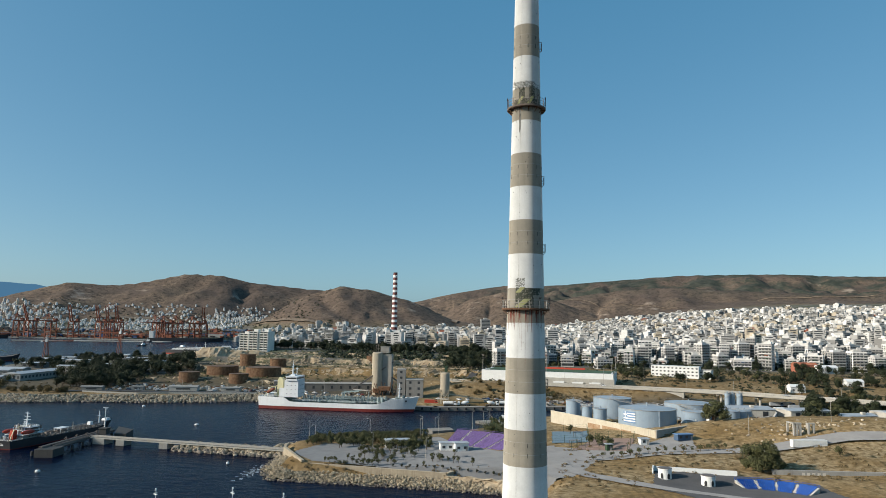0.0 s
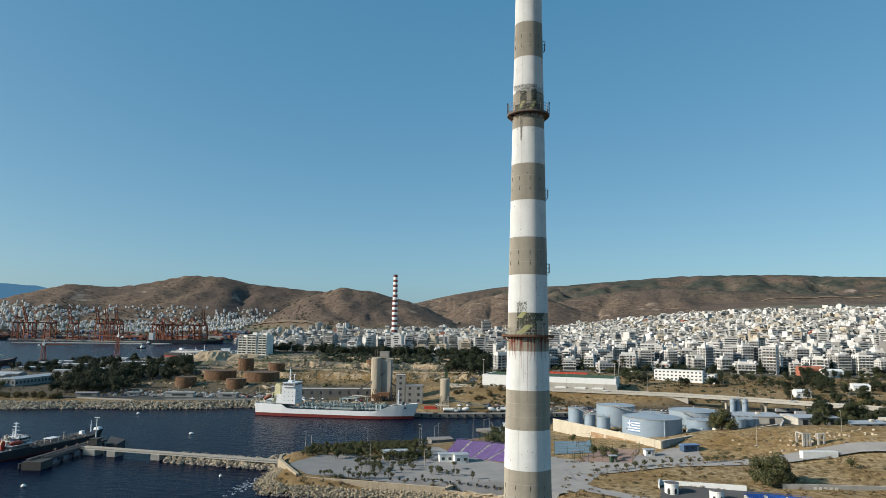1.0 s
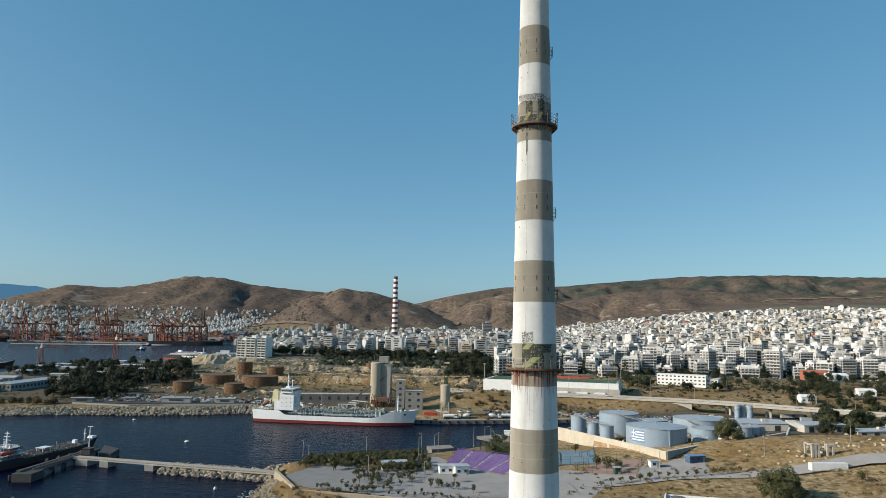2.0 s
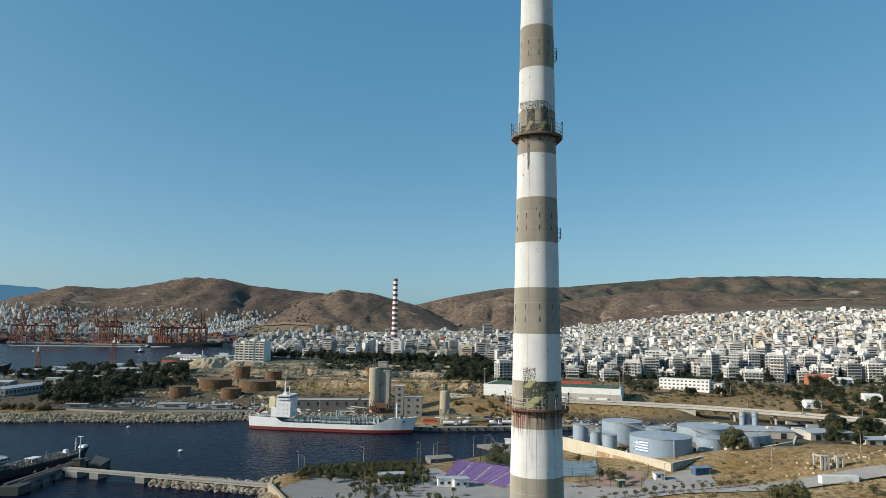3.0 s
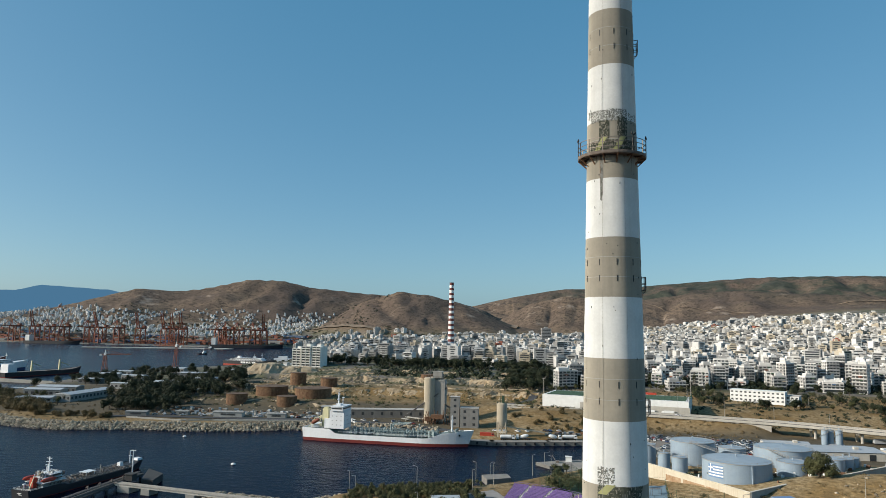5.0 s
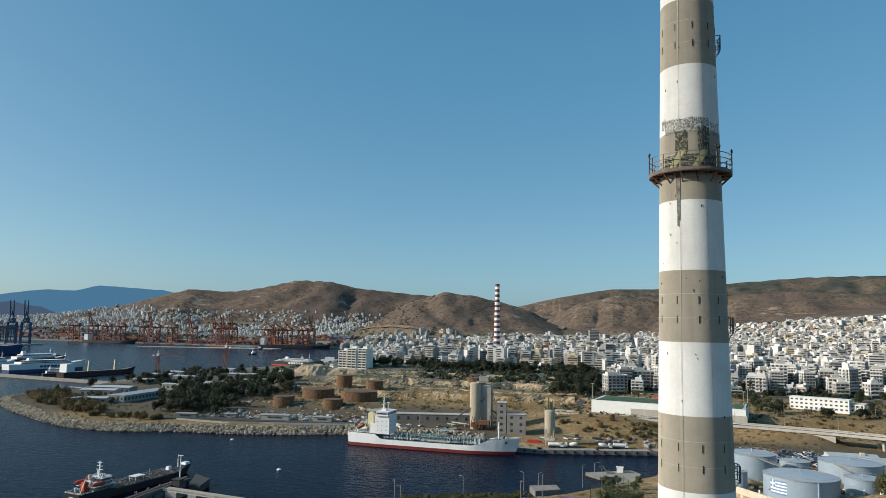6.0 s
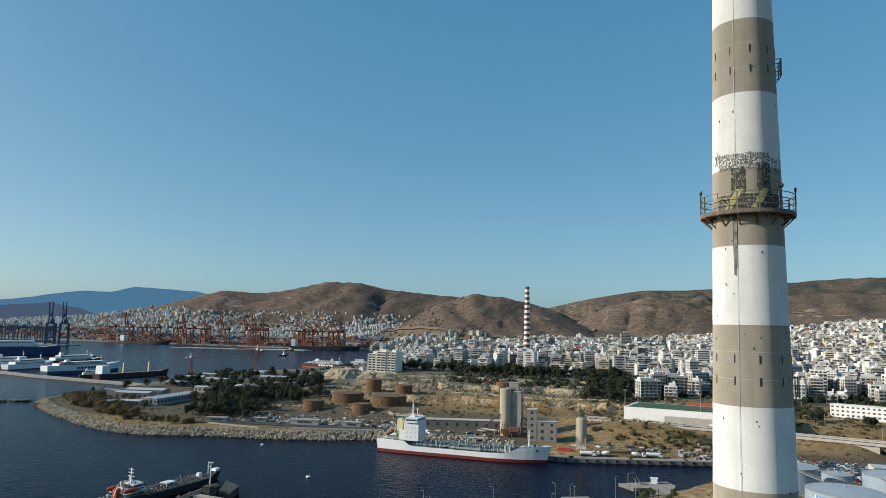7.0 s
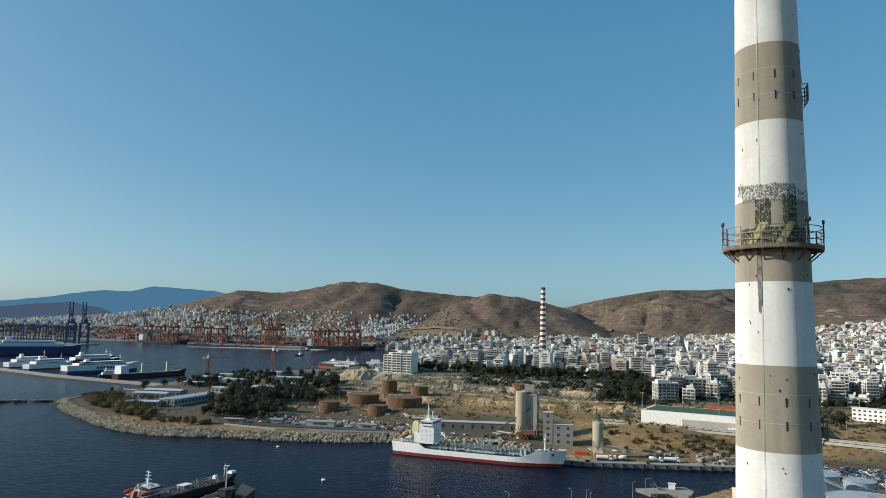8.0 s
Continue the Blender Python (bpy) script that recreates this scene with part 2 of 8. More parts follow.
# ---------- mesh helpers ----------
class Soup:
    """Collects faces for one mesh."""

    def __init__(self):
        self.v, self.f, self.m = [], [], []

    def add(self, verts, faces, mi=0):
        n = len(self.v)
        self.v += [tuple(p) for p in verts]
        self.f += [tuple(i + n for i in q) for q in faces]
        self.m += [mi] * len(faces)
        return self

    def box(self, cx, cy, z0, sx, sy, sz, rot=0.0, mi=0, taper=1.0):
        c, s = math.cos(rot), math.sin(rot)
        vs = []
        for z, k in ((z0, 1.0), (z0 + sz, taper)):
            for a, b in ((-1, -1), (1, -1), (1, 1), (-1, 1)):
                px, py = a * sx / 2 * k, b * sy / 2 * k
                vs.append((cx + px * c - py * s, cy + px * s + py * c, z))
        return self.add(vs, [(0, 3, 2, 1), (4, 5, 6, 7), (0, 1, 5, 4), (1, 2, 6, 5), (2, 3, 7, 6), (3, 0, 4, 7)], mi)

    def lathe(self, cx, cy, prof, n=24, mi=0, cap=True):
        """Turned body from (radius, height) pairs, bottom to top."""
        vs, fs = [], []
        for r, z in prof:
            for i in range(n):
                a = 2 * math.pi * i / n
                vs.append((cx + r * math.cos(a), cy + r * math.sin(a), z))
        for k in range(len(prof) - 1):
            for i in range(n):
                j = (i + 1) % n
                fs.append((k * n + i, k * n + j, (k + 1) * n + j, (k + 1) * n + i))
        if cap:
            fs.append(tuple(range(n - 1, -1, -1)))
            fs.append(tuple((len(prof) - 1) * n + i for i in range(n)))
        return self.add(vs, fs, mi)

    def beam(self, p, q, w, h=None, mi=0):
        """Square bar from p to q."""
        p, q = Vector(p), Vector(q)
        d = (q - p).normalized()
        side = d.cross(Vector((0, 0, 1)))
        side = Vector((1, 0, 0)) if side.length < 1e-4 else side.normalized()
        up = side.cross(d)
        h = h or w
        vs = [e + side * (a * w / 2) + up * (b * h / 2) for e in (p, q) for a, b in ((-1, -1), (1, -1), (1, 1), (-1, 1))]
        return self.add(vs, [(0, 3, 2, 1), (4, 5, 6, 7), (0, 1, 5, 4), (1, 2, 6, 5), (2, 3, 7, 6), (3, 0, 4, 7)], mi)

    def prism(self, poly, z0, z1, mi=0):
        n = len(poly)
        vs = [(x, y, z0) for x, y in poly] + [(x, y, z1) for x, y in poly]
        fs = [tuple(range(n - 1, -1, -1)), tuple(range(n, 2 * n))] + [(i, (i + 1) % n, n + (i + 1) % n, n + i) for i in range(n)]
        return self.add(vs, fs, mi)

    def rock(self, x, y, z, r, rng, mi=0):
        a = (1 + 5 ** 0.5) / 2
        base = [(-1, a, 0), (1, a, 0), (-1, -a, 0), (1, -a, 0), (0, -1, a), (0, 1, a), (0, -1, -a), (0, 1, -a), (a, 0, -1), (a, 0, 1), (-a, 0, -1), (-a, 0, 1)]
        fs = [(0, 11, 5), (0, 5, 1), (0, 1, 7), (0, 7, 10), (0, 10, 11), (1, 5, 9), (5, 11, 4), (11, 10, 2), (10, 7, 6), (7, 1, 8),
              (3, 9, 4), (3, 4, 2), (3, 2, 6), (3, 6, 8), (3, 8, 9), (4, 9, 5), (2, 4, 11), (6, 2, 10), (8, 6, 7), (9, 8, 1)]
        sx, sy, sz = rng.uniform(0.6, 1.2), rng.uniform(0.6, 1.2), rng.uniform(0.45, 0.85)
        m = Euler((rng.uniform(-.5, .5), rng.uniform(-.5, .5), rng.uniform(0, 6.28))).to_matrix()
        vs = []
        for p in base:
            k = r / 1.9 * rng.uniform(0.8, 1.2)
            v = m @ Vector((p[0] * sx * k, p[1] * sy * k, p[2] * sz * k))
            vs.append((x + v.x, y + v.y, z + v.z))
        return self.add(vs, fs, mi)

    def mesh(self, name, mats, smooth=False):
        me = bpy.data.meshes.new(name)
        me.from_pydata(self.v, [], self.f)
        for m in mats if isinstance(mats, (list, tuple)) else [mats]:
            me.materials.append(m)
        if any(self.m):
            me.polygons.foreach_set("material_index", self.m)
        if smooth:
            me.polygons.foreach_set("use_smooth", [True] * len(me.polygons))
            me.set_sharp_from_angle(angle=radians(35))
        me.update()
        return me


def part(name, soup, mats, parent, label="", smooth=False):
    ob = new(name, soup.mesh(name, mats, smooth))
    ob.parent = parent
    if label:
        tagged(ob, label)
    return ob


def share(name, me, parent, m=None):
    ob = new(name, me)
    ob.parent = parent
    if m is not None:
        ob.matrix_basis = m
    return ob


def thing(name, label, category, m=None, group="", kind=""):
    ob = new(name)
    if m is not None:
        ob.matrix_basis = m
    return tagged(ob, label, category, group, kind)


def solid(name, soup, mats, label, category, m=None, group="", kind="", smooth=False):
    ob = new(name, soup.mesh(name, mats, smooth))
    if m is not None:
        ob.matrix_basis = m
    return tagged(ob, label, category, group, kind)


def lerp(a, b, t):
    return a + (b - a) * t


def sstep(a, b, x):
    t = np.clip((np.asarray(x, float) - a) / (b - a), 0, 1)
    return t * t * (3 - 2 * t)

# ---------- ground, sea, hills ----------
COAST = [(-561, 554), (-504, 516), (-460, 492), (-404, 464), (-371, 457), (-347, 458), (-311, 472), (-266, 477), (-227, 489), (-197, 505),
         (-130, 512), (-100, 500), (-72, 480), (-53, 480), (-17, 490), (14, 500), (42, 506), (50, 494), (34, 464), (16, 436), (2, 412), (-16, 388),
         (-36, 366), (-64, 350), (-97, 338), (-112, 318), (-102, 290), (-98, 264), (-87, 257), (-57, 259), (-22, 257), (-3, 257), (8, 245), (-14, 180), (-22, 110),
         (-18, 62), (60, 40), (700, -300), (4900, -900), (4900, 4950), (-4900, 4950), (-4900, 2300), (-2600, 1900), (-1561, 1960), (-1091, 1940),
         (-860, 2020), (-720, 1900), (-500, 1300), (-545, 1130), (-560, 1060), (-625, 960), (-640, 860), (-605, 745), (-572, 640), (-586, 575)]


def inside(x, y, poly):
    x, y = np.asarray(x, float), np.asarray(y, float)
    r = np.zeros(x.shape, bool)
    for (ax, ay), (bx, by) in zip(poly, poly[1:] + poly[:1]):
        if ay == by:
            continue
        r ^= ((ay > y) != (by > y)) & (x < (bx - ax) * (y - ay) / (by - ay) + ax)
    return r


def seg_dist(x, y, pts, closed=False):
    """Distance to a line of points, and how far along it (in points)."""
    best, where = np.full(np.shape(x), 1e9), np.zeros(np.shape(x))
    pairs = list(zip(pts, pts[1:] + (pts[:1] if closed else [])))[: len(pts) if closed else len(pts) - 1]
    for i, (a, b) in enumerate(pairs):
        dx, dy = b[0] - a[0], b[1] - a[1]
        t = np.clip(((x - a[0]) * dx + (y - a[1]) * dy) / (dx * dx + dy * dy), 0, 1)
        d = np.hypot(x - a[0] - t * dx, y - a[1] - t * dy)
        near = d < best
        best, where = np.where(near, d, best), np.where(near, i + t, where)
    return best, where


# crest lines: place and height
RIDGE_WEST = [(-2510, 2624, 95), (-2263, 2714, 140), (-2000, 2890, 234), (-1850, 2985, 226), (-1753, 3035, 240), (-1559, 3135, 294),
              (-1419, 3200, 292), (-1290, 3260, 262), (-1050, 3350, 240), (-626, 3486, 215)]
RIDGE_MID = [(-974, 2511, 60), (-878, 2546, 124), (-799, 2572, 172), (-675, 2607, 212), (-570, 2635, 202), (-415, 2661, 165), (-230, 2690, 85)]
RIDGE_MID2 = [(-340, 3178, 110), (-204, 3186, 190), (-47, 3193, 232), (136, 3190, 212), (300, 3184, 150)]
RIDGE_EAST = [(-700, 4230, 190), (-381, 4276, 268), (-63, 4293, 322), (182, 4289, 322), (592, 4252, 356), (979, 4180, 388), (1249, 4108, 391),
              (1527, 4013, 388), (1732, 3929, 374), (1990, 3820, 366), (3300, 3300, 330)]
RIDGE_EAST2 = [(149, 3490, 185), (427, 3467, 245), (745, 3413, 272), (919, 3370, 262), (1500, 3250, 235), (2300, 2900, 220)]
RIDGES = [(RIDGE_WEST, 850, 1.25), (RIDGE_MID, 620, 1.15), (RIDGE_MID2, 520, 1.2), (RIDGE_EAST, 1500, 1.1), (RIDGE_EAST2, 900, 1.2)]


def wavy(x, y, size, seed=0.0):
    """Cheap smooth noise made of turned sine waves, about -1 to 1."""
    x, y = np.asarray(x, float) / size, np.asarray(y, float) / size
    r = 0
    for k, (a, f, w) in enumerate(((0.3, 1.0, 0.5), (1.7, 1.9, 0.3), (2.9, 3.3, 0.2), (4.4, 5.7, 0.14), (5.3, 9.1, 0.09))):
        u, v = x * math.cos(a + seed) + y * math.sin(a + seed), -x * math.sin(a + seed) + y * math.cos(a + seed)
        r = r + w * np.sin(u * f * 2.1 + k + 1.7 * np.sin(v * f * 1.3 + seed)) * np.cos(v * f * 1.7 + 2 * k + seed)
    return r


def level(x, y):
    """Height of the dry land before the shore falls to the sea."""
    x, y = np.asarray(x, float), np.asarray(y, float)
    z = 4.0 + 2.0 * sstep(-60, 40, x) * (1 - sstep(420, 470, y)) + 1.5 * sstep(30, 60, x) * (1 - sstep(420, 460, y)) * sstep(276, 296, y)
    z = z + 10 * np.exp(-(((x - 178) / 105) ** 2 + ((y - 352) / 33) ** 2) ** 1.6) + 2.0 * sstep(110, 160, x) * (1 - sstep(330, 380, y)) * sstep(262, 300, y)
    z = z - 1.8 * np.exp(-(((x - 92) / 40) ** 2 + ((y - 246) / 14) ** 2) ** 2)
    # stepped quarry ground behind the quay
    west = sstep(-420, -340, x) * (1 - sstep(-50, 10, x))
    wob = 14 * wavy(x, y, 60, 1.0)
    z = z + west * (4 * sstep(590, 600, y + wob * 0.4) + 6 * sstep(683, 687, y + wob) + 1.2 * sstep(713, 716, y + wob) + 5.3 * sstep(741, 745, y + wob) + 1 * sstep(770, 773, y + wob) + 2.5 * sstep(797, 800, y + wob))
    z = z + 9.5 * np.exp(-(((x + 20) / 55) ** 2 + ((y - 575) / 32) ** 2) ** 1.5)
    z = z - 4 * np.exp(-(((x + 345) / 55) ** 2 + ((y - 815) / 50) ** 2) ** 2)
    z = z + 2 * np.exp(-(((x + 315) / 70) ** 2 + ((y - 850) / 45) ** 2) ** 2)
    east = sstep(-60, 30, x)
    z = z + east * (9 * sstep(575, 640, y) + 5 * sstep(650, 720, y))
    bank, _ = seg_dist(x, y, [(-70, 611), (-10, 596), (41, 586), (90, 576), (122, 567)])
    z = np.maximum(z, 11.2 - np.clip(bank - 9.5, 0, None) * 0.5)
    r = np.hypot(x, y)
    town = sstep(760, 900, y) * sstep(-700, -450, x)
    z = z + town * np.clip((r - 800) / 1800, 0, 1.4) * (18 + 105 * sstep(-150, 1100, x))
    port = sstep(1960, 2060, y) * (1 - sstep(-800, -600, x))
    z = z + port * np.clip((y - 2050) / 700, 0, 1) * 70
    return z


def hills(x, y):
    h = np.zeros(np.shape(x))
    for crest, width, power in RIDGES:
        d, w = seg_dist(x, y, [(p[0], p[1]) for p in crest])
        top = np.interp(w, np.arange(len(crest)), [p[2] - 0.0021 * math.hypot(p[0], p[1]) for p in crest])
        u = np.clip(1 - d / width, 0, 1) ** power
        gully = 1 + 0.14 * wavy(x, y, 260, 2.0) * np.clip(d / 240, 0, 1) + 0.02 * wavy(x, y, 90, 0.5) * np.clip(d / 120, 0, 1)
        length = np.concatenate([[0], np.cumsum([math.dist(a[:2], b[:2]) for a, b in zip(crest, crest[1:])])])
        along = np.interp(w, np.arange(len(crest)), length) + 0.35 * d * np.sin(d / 260 + 1.3 * len(crest)) + 70 * np.sin(x / 170 + y / 230)
        run = 0.6 * np.abs(np.sin(along / 88)) + 0.4 * np.abs(np.sin(along / 51 + 1.0))
        h = np.maximum(h, top * u * gully * (1 - 0.17 * (1 - run) ** 1.5 * np.clip(d / (170 if width < 1400 else 420), 0, 1)))
    return h


def ground_z(x, y):
    x, y = np.asarray(x, float), np.asarray(y, float)
    d, _ = seg_dist(x, y, COAST, True)
    d = np.where(inside(x, y, COAST), d, -d)
    z = np.maximum(level(x, y), hills(x, y)) + 0.35 * wavy(x, y, 25) + 0.6 * wavy(x, y, 90, 3.0) * sstep(450, 700, y)
    return np.where(d > 0, np.minimum(z, -2.5 + d * 0.75), np.maximum(-6, -2.5 + d * 0.5))


def grid_axis(fine0, fine1, step, lo, hi, grow):
    a = list(np.arange(fine0, fine1 + 1e-6, step))
    s = step
    while a[-1] < hi:
        s = min(s * grow, 27)
        a.append(min(a[-1] + s, hi))
    s, left = step, []
    x = fine0
    while x > lo:
        s = min(s * grow, 27)
        x = max(x - s, lo)
        left.append(x)
    return np.array(left[::-1] + a)


gx, gy = grid_axis(-620, 320, 4.0, -4900, 4900, 1.06), grid_axis(230, 920, 4.0, -900, 4900, 1.05)
GX, GY = np.meshgrid(gx, gy)
GZ = ground_z(GX, GY)
nx, ny = len(gx), len(gy)
gx_list, gy_list, gz_list = gx.tolist(), gy.tolist(), GZ.tolist()


def gz(x, y):
    """Height of the ground mesh at a place."""
    i = min(max(int(np.searchsorted(gx, x, 'right')) - 1, 0), nx - 2)
    j = min(max(int(np.searchsorted(gy, y, 'right')) - 1, 0), ny - 2)
    u = (x - gx_list[i]) / (gx_list[i + 1] - gx_list[i])
    v = (y - gy_list[j]) / (gy_list[j + 1] - gy_list[j])
    r0, r1 = gz_list[j], gz_list[j + 1]
    return (r0[i] * (1 - u) + r0[i + 1] * u) * (1 - v) + (r1[i] * (1 - u) + r1[i + 1] * u) * v


verts = np.stack([GX, GY, GZ], -1).reshape(-1, 3)
idx = np.arange(nx * ny).reshape(ny, nx)
quads = np.stack([idx[:-1, :-1], idx[:-1, 1:], idx[1:, 1:], idx[1:, :-1]], -1).reshape(-1, 4)
gm = bpy.data.meshes.new("ground")
gm.from_pydata(verts.tolist(), [], quads.tolist())
gm.polygons.foreach_set("use_smooth", [True] * len(gm.polygons))
H = hills(GX, GY)
hill = sstep(20, 75, H).ravel()
de, we = seg_dist(GX, GY, [(p[0], p[1]) for p in RIDGE_EAST])
scrub = (np.clip(1.75 - de / 560, 0, 1) * sstep(-500, 200, GX) + 0.35 * sstep(0.0, 0.5, wavy(GX, GY, 300, 1.2)) * sstep(200, 900, GX)).ravel()
yard = (np.maximum((1 - sstep(-330, -300, GX)) * sstep(500, 530, GY + 0.12 * (GX + 330)), (1 - sstep(-95, -65, GX)) * sstep(497, 512, GY) * (1 - sstep(600, 650, GY))) * (1 - sstep(900, 960, GY))).ravel()
yard = np.maximum(yard, (sstep(30, 60, GX) * sstep(430, 455, GY) * (1 - sstep(540, 565, GY))).ravel())
mead = (sstep(0, 30, GX) * (1 - sstep(400, 460, GY))).ravel()
town_a = (sstep(690, 760, GY) * (1 - sstep(30, 70, H))).ravel()
for nm, arr in (("hill", hill), ("scrub", np.clip(scrub, 0, 1)), ("town", town_a), ("yard", yard), ("mead", mead)):
    at = gm.attributes.new(nm, "FLOAT", "POINT")
    at.data.foreach_set("value", arr.astype(np.float32))


def ground_material():
    m = bpy.data.materials.new("dry_ground")
    m.use_nodes = True
    nt = m.node_tree
    b = nt.nodes["Principled BSDF"]
    b.inputs["Roughness"].default_value, b.inputs["Specular IOR Level"].default_value = 0.95, 0.1
    co = nt.nodes.new("ShaderNodeTexCoord").outputs["Object"]

    def noise_tex(scale, detail=6, lo=0.35, hi=0.65, rough=0.6):
        n = nt.nodes.new("ShaderNodeTexNoise")
        n.inputs["Scale"].default_value, n.inputs["Detail"].default_value, n.inputs["Roughness"].default_value = scale, detail, rough
        nt.links.new(co, n.inputs["Vector"])
        r = nt.nodes.new("ShaderNodeMapRange")
        r.inputs[1].default_value, r.inputs[2].default_value = lo, hi
        nt.links.new(n.outputs[0], r.inputs[0])
        return r.outputs[0], n.outputs[0]

    def mixc(fac, a, c):
        k = nt.nodes.new("ShaderNodeMix")
        k.data_type = "RGBA"
        if isinstance(fac, float):
            k.inputs[0].default_value = fac
        else:
            nt.links.new(fac, k.inputs[0])
        for i, v in ((6, a), (7, c)):
            if isinstance(v, tuple):
                k.inputs[i].default_value = (*v, 1)
            else:
                nt.links.new(v, k.inputs[i])
        return k.outputs[2]

    def attr(n):
        a = nt.nodes.new("ShaderNodeAttribute")
        a.attribute_name = n
        return a.outputs["Fac"]

    def mul(a, c):
        k = nt.nodes.new("ShaderNodeMath")
        k.operation = "MULTIPLY"
        nt.links.new(a, k.inputs[0])
        nt.links.new(c, k.inputs[1])
        return k.outputs[0]

    big, raw = noise_tex(0.035)
    fine, rawf = noise_tex(0.45, 5)
    spots, _ = noise_tex(0.16, 5, 0.59, 0.69)
    near = mixc(attr("mead"), mixc(big, (0.19, 0.118, 0.046), (0.34, 0.262, 0.158)), mixc(big, (0.27, 0.172, 0.072), (0.44, 0.345, 0.21)))
    near = mixc(fine, near, (0.15, 0.098, 0.045))
    near = mixc(spots, near, (0.045, 0.042, 0.02))
    near = mixc(attr("yard"), near, mixc(fine, (0.075, 0.065, 0.048), (0.12, 0.098, 0.066)))
    # dry hillsides: even tan and purple-brown slopes, dotted with low scrub, few pale rock scars
    hb, _ = noise_tex(0.0035, 5, 0.38, 0.62)
    _, hraw = noise_tex(0.007, 7)
    hf, _ = noise_tex(0.02, 7, 0.42, 0.66)
    hs, _ = noise_tex(0.009, 9, 0.60, 0.70, 0.65)
    far = mixc(hb, (0.115, 0.086, 0.07), (0.178, 0.130, 0.092))
    far = mixc(hf, far, (0.10, 0.075, 0.06))
    dots, _ = noise_tex(0.06, 4, 0.53, 0.60, 0.6)
    far = mixc(dots, far, (0.068, 0.052, 0.042))
    specks, _ = noise_tex(0.16, 2, 0.60, 0.66, 0.5)
    far = mixc(specks, far, (0.06, 0.05, 0.036))
    far = mixc(hs, far, (0.30, 0.24, 0.19))
    gs, _ = noise_tex(0.007, 9, 0.40, 0.54, 0.68)
    green = mixc(hf, (0.036, 0.043, 0.034), (0.072, 0.072, 0.058))
    far = mixc(mul(attr("scrub"), gs), far, green)
    col = mixc(attr("hill"), near, far)
    tw, _ = noise_tex(0.03, 4, 0.4, 0.6)
    col = mixc(attr("town"), col, mixc(tw, (0.16, 0.145, 0.13), (0.09, 0.095, 0.06)))
    nt.links.new(col, b.inputs["Base Color"])
    bp = nt.nodes.new("ShaderNodeBump")
    bp.inputs["Strength"].default_value, bp.inputs["Distance"].default_value = 0.6, 1.0
    nt.links.new(rawf, bp.inputs["Height"])
    bp2 = nt.nodes.new("ShaderNodeBump")
    bp2.inputs["Strength"].default_value, bp2.inputs["Distance"].default_value = 0.5, 30.0
    nt.links.new(mul(hraw, attr("hill")), bp2.inputs["Height"])
    nt.links.new(bp.outputs[0], bp2.inputs["Normal"])
    nt.links.new(bp2.outputs[0], b.inputs["Normal"])
    return m


gm.materials.append(ground_material())
tagged(new("ground", gm), "dry brown earth and grass rising to bare hills", "ground", kind="structure")


def water_material():
    m = bpy.data.materials.new("sea_water")
    m.use_nodes = True
    nt = m.node_tree
    b = nt.nodes["Principled BSDF"]
    b.inputs["Base Color"].default_value = (0.0016, 0.0042, 0.0155, 1)
    b.inputs["Roughness"].default_value, b.inputs["IOR"].default_value = 0.2, 1.33
    b.inputs["Specular IOR Level"].default_value = 0.042
    co = nt.nodes.new("ShaderNodeTexCoord").outputs["Object"]
    prev = None
    for scale, dist, st in ((0.9, 0.16, 0.9), (0.22, 0.7, 0.9), (0.03, 1.2, 0.35)):
        mp = nt.nodes.new("ShaderNodeMapping")
        mp.inputs["Scale"].default_value = (0.7, 1.3, 1)
        mp.inputs["Rotation"].default_value = (0, 0, 0.4)
        nt.links.new(co, mp.inputs["Vector"])
        n = nt.nodes.new("ShaderNodeTexNoise")
        n.inputs["Scale"].default_value, n.inputs["Detail"].default_value = scale, 5
        nt.links.new(mp.outputs[0], n.inputs["Vector"])
        bp = nt.nodes.new("ShaderNodeBump")
        bp.inputs["Strength"].default_value, bp.inputs["Distance"].default_value = st, dist
        nt.links.new(n.outputs[0], bp.inputs["Height"])
        if prev:
            nt.links.new(prev, bp.inputs["Normal"])
        prev = bp.outputs[0]
    nt.links.new(prev, b.inputs["Normal"])
    return m


sea = Soup().add([(-4900, -4900, 0), (4900, -4900, 0), (4900, 4900, 0), (-4900, 4900, 0)], [(0, 1, 2, 3)])
solid("water", sea, water_material(), "dark blue harbour water with small ripples", "water", kind="structure")

# blue far mountains: a plain backdrop of distance, its haze a flat glow
def haze_glow_material(name, colour):
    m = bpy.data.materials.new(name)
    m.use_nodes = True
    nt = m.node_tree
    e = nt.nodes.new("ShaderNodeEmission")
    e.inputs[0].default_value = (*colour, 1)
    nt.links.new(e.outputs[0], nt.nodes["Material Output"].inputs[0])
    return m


M_far = haze_glow_material("distant_mountain", (0.07, 0.178, 0.30))
M_far2 = haze_glow_material("distant_ridge", (0.065, 0.10, 0.16))


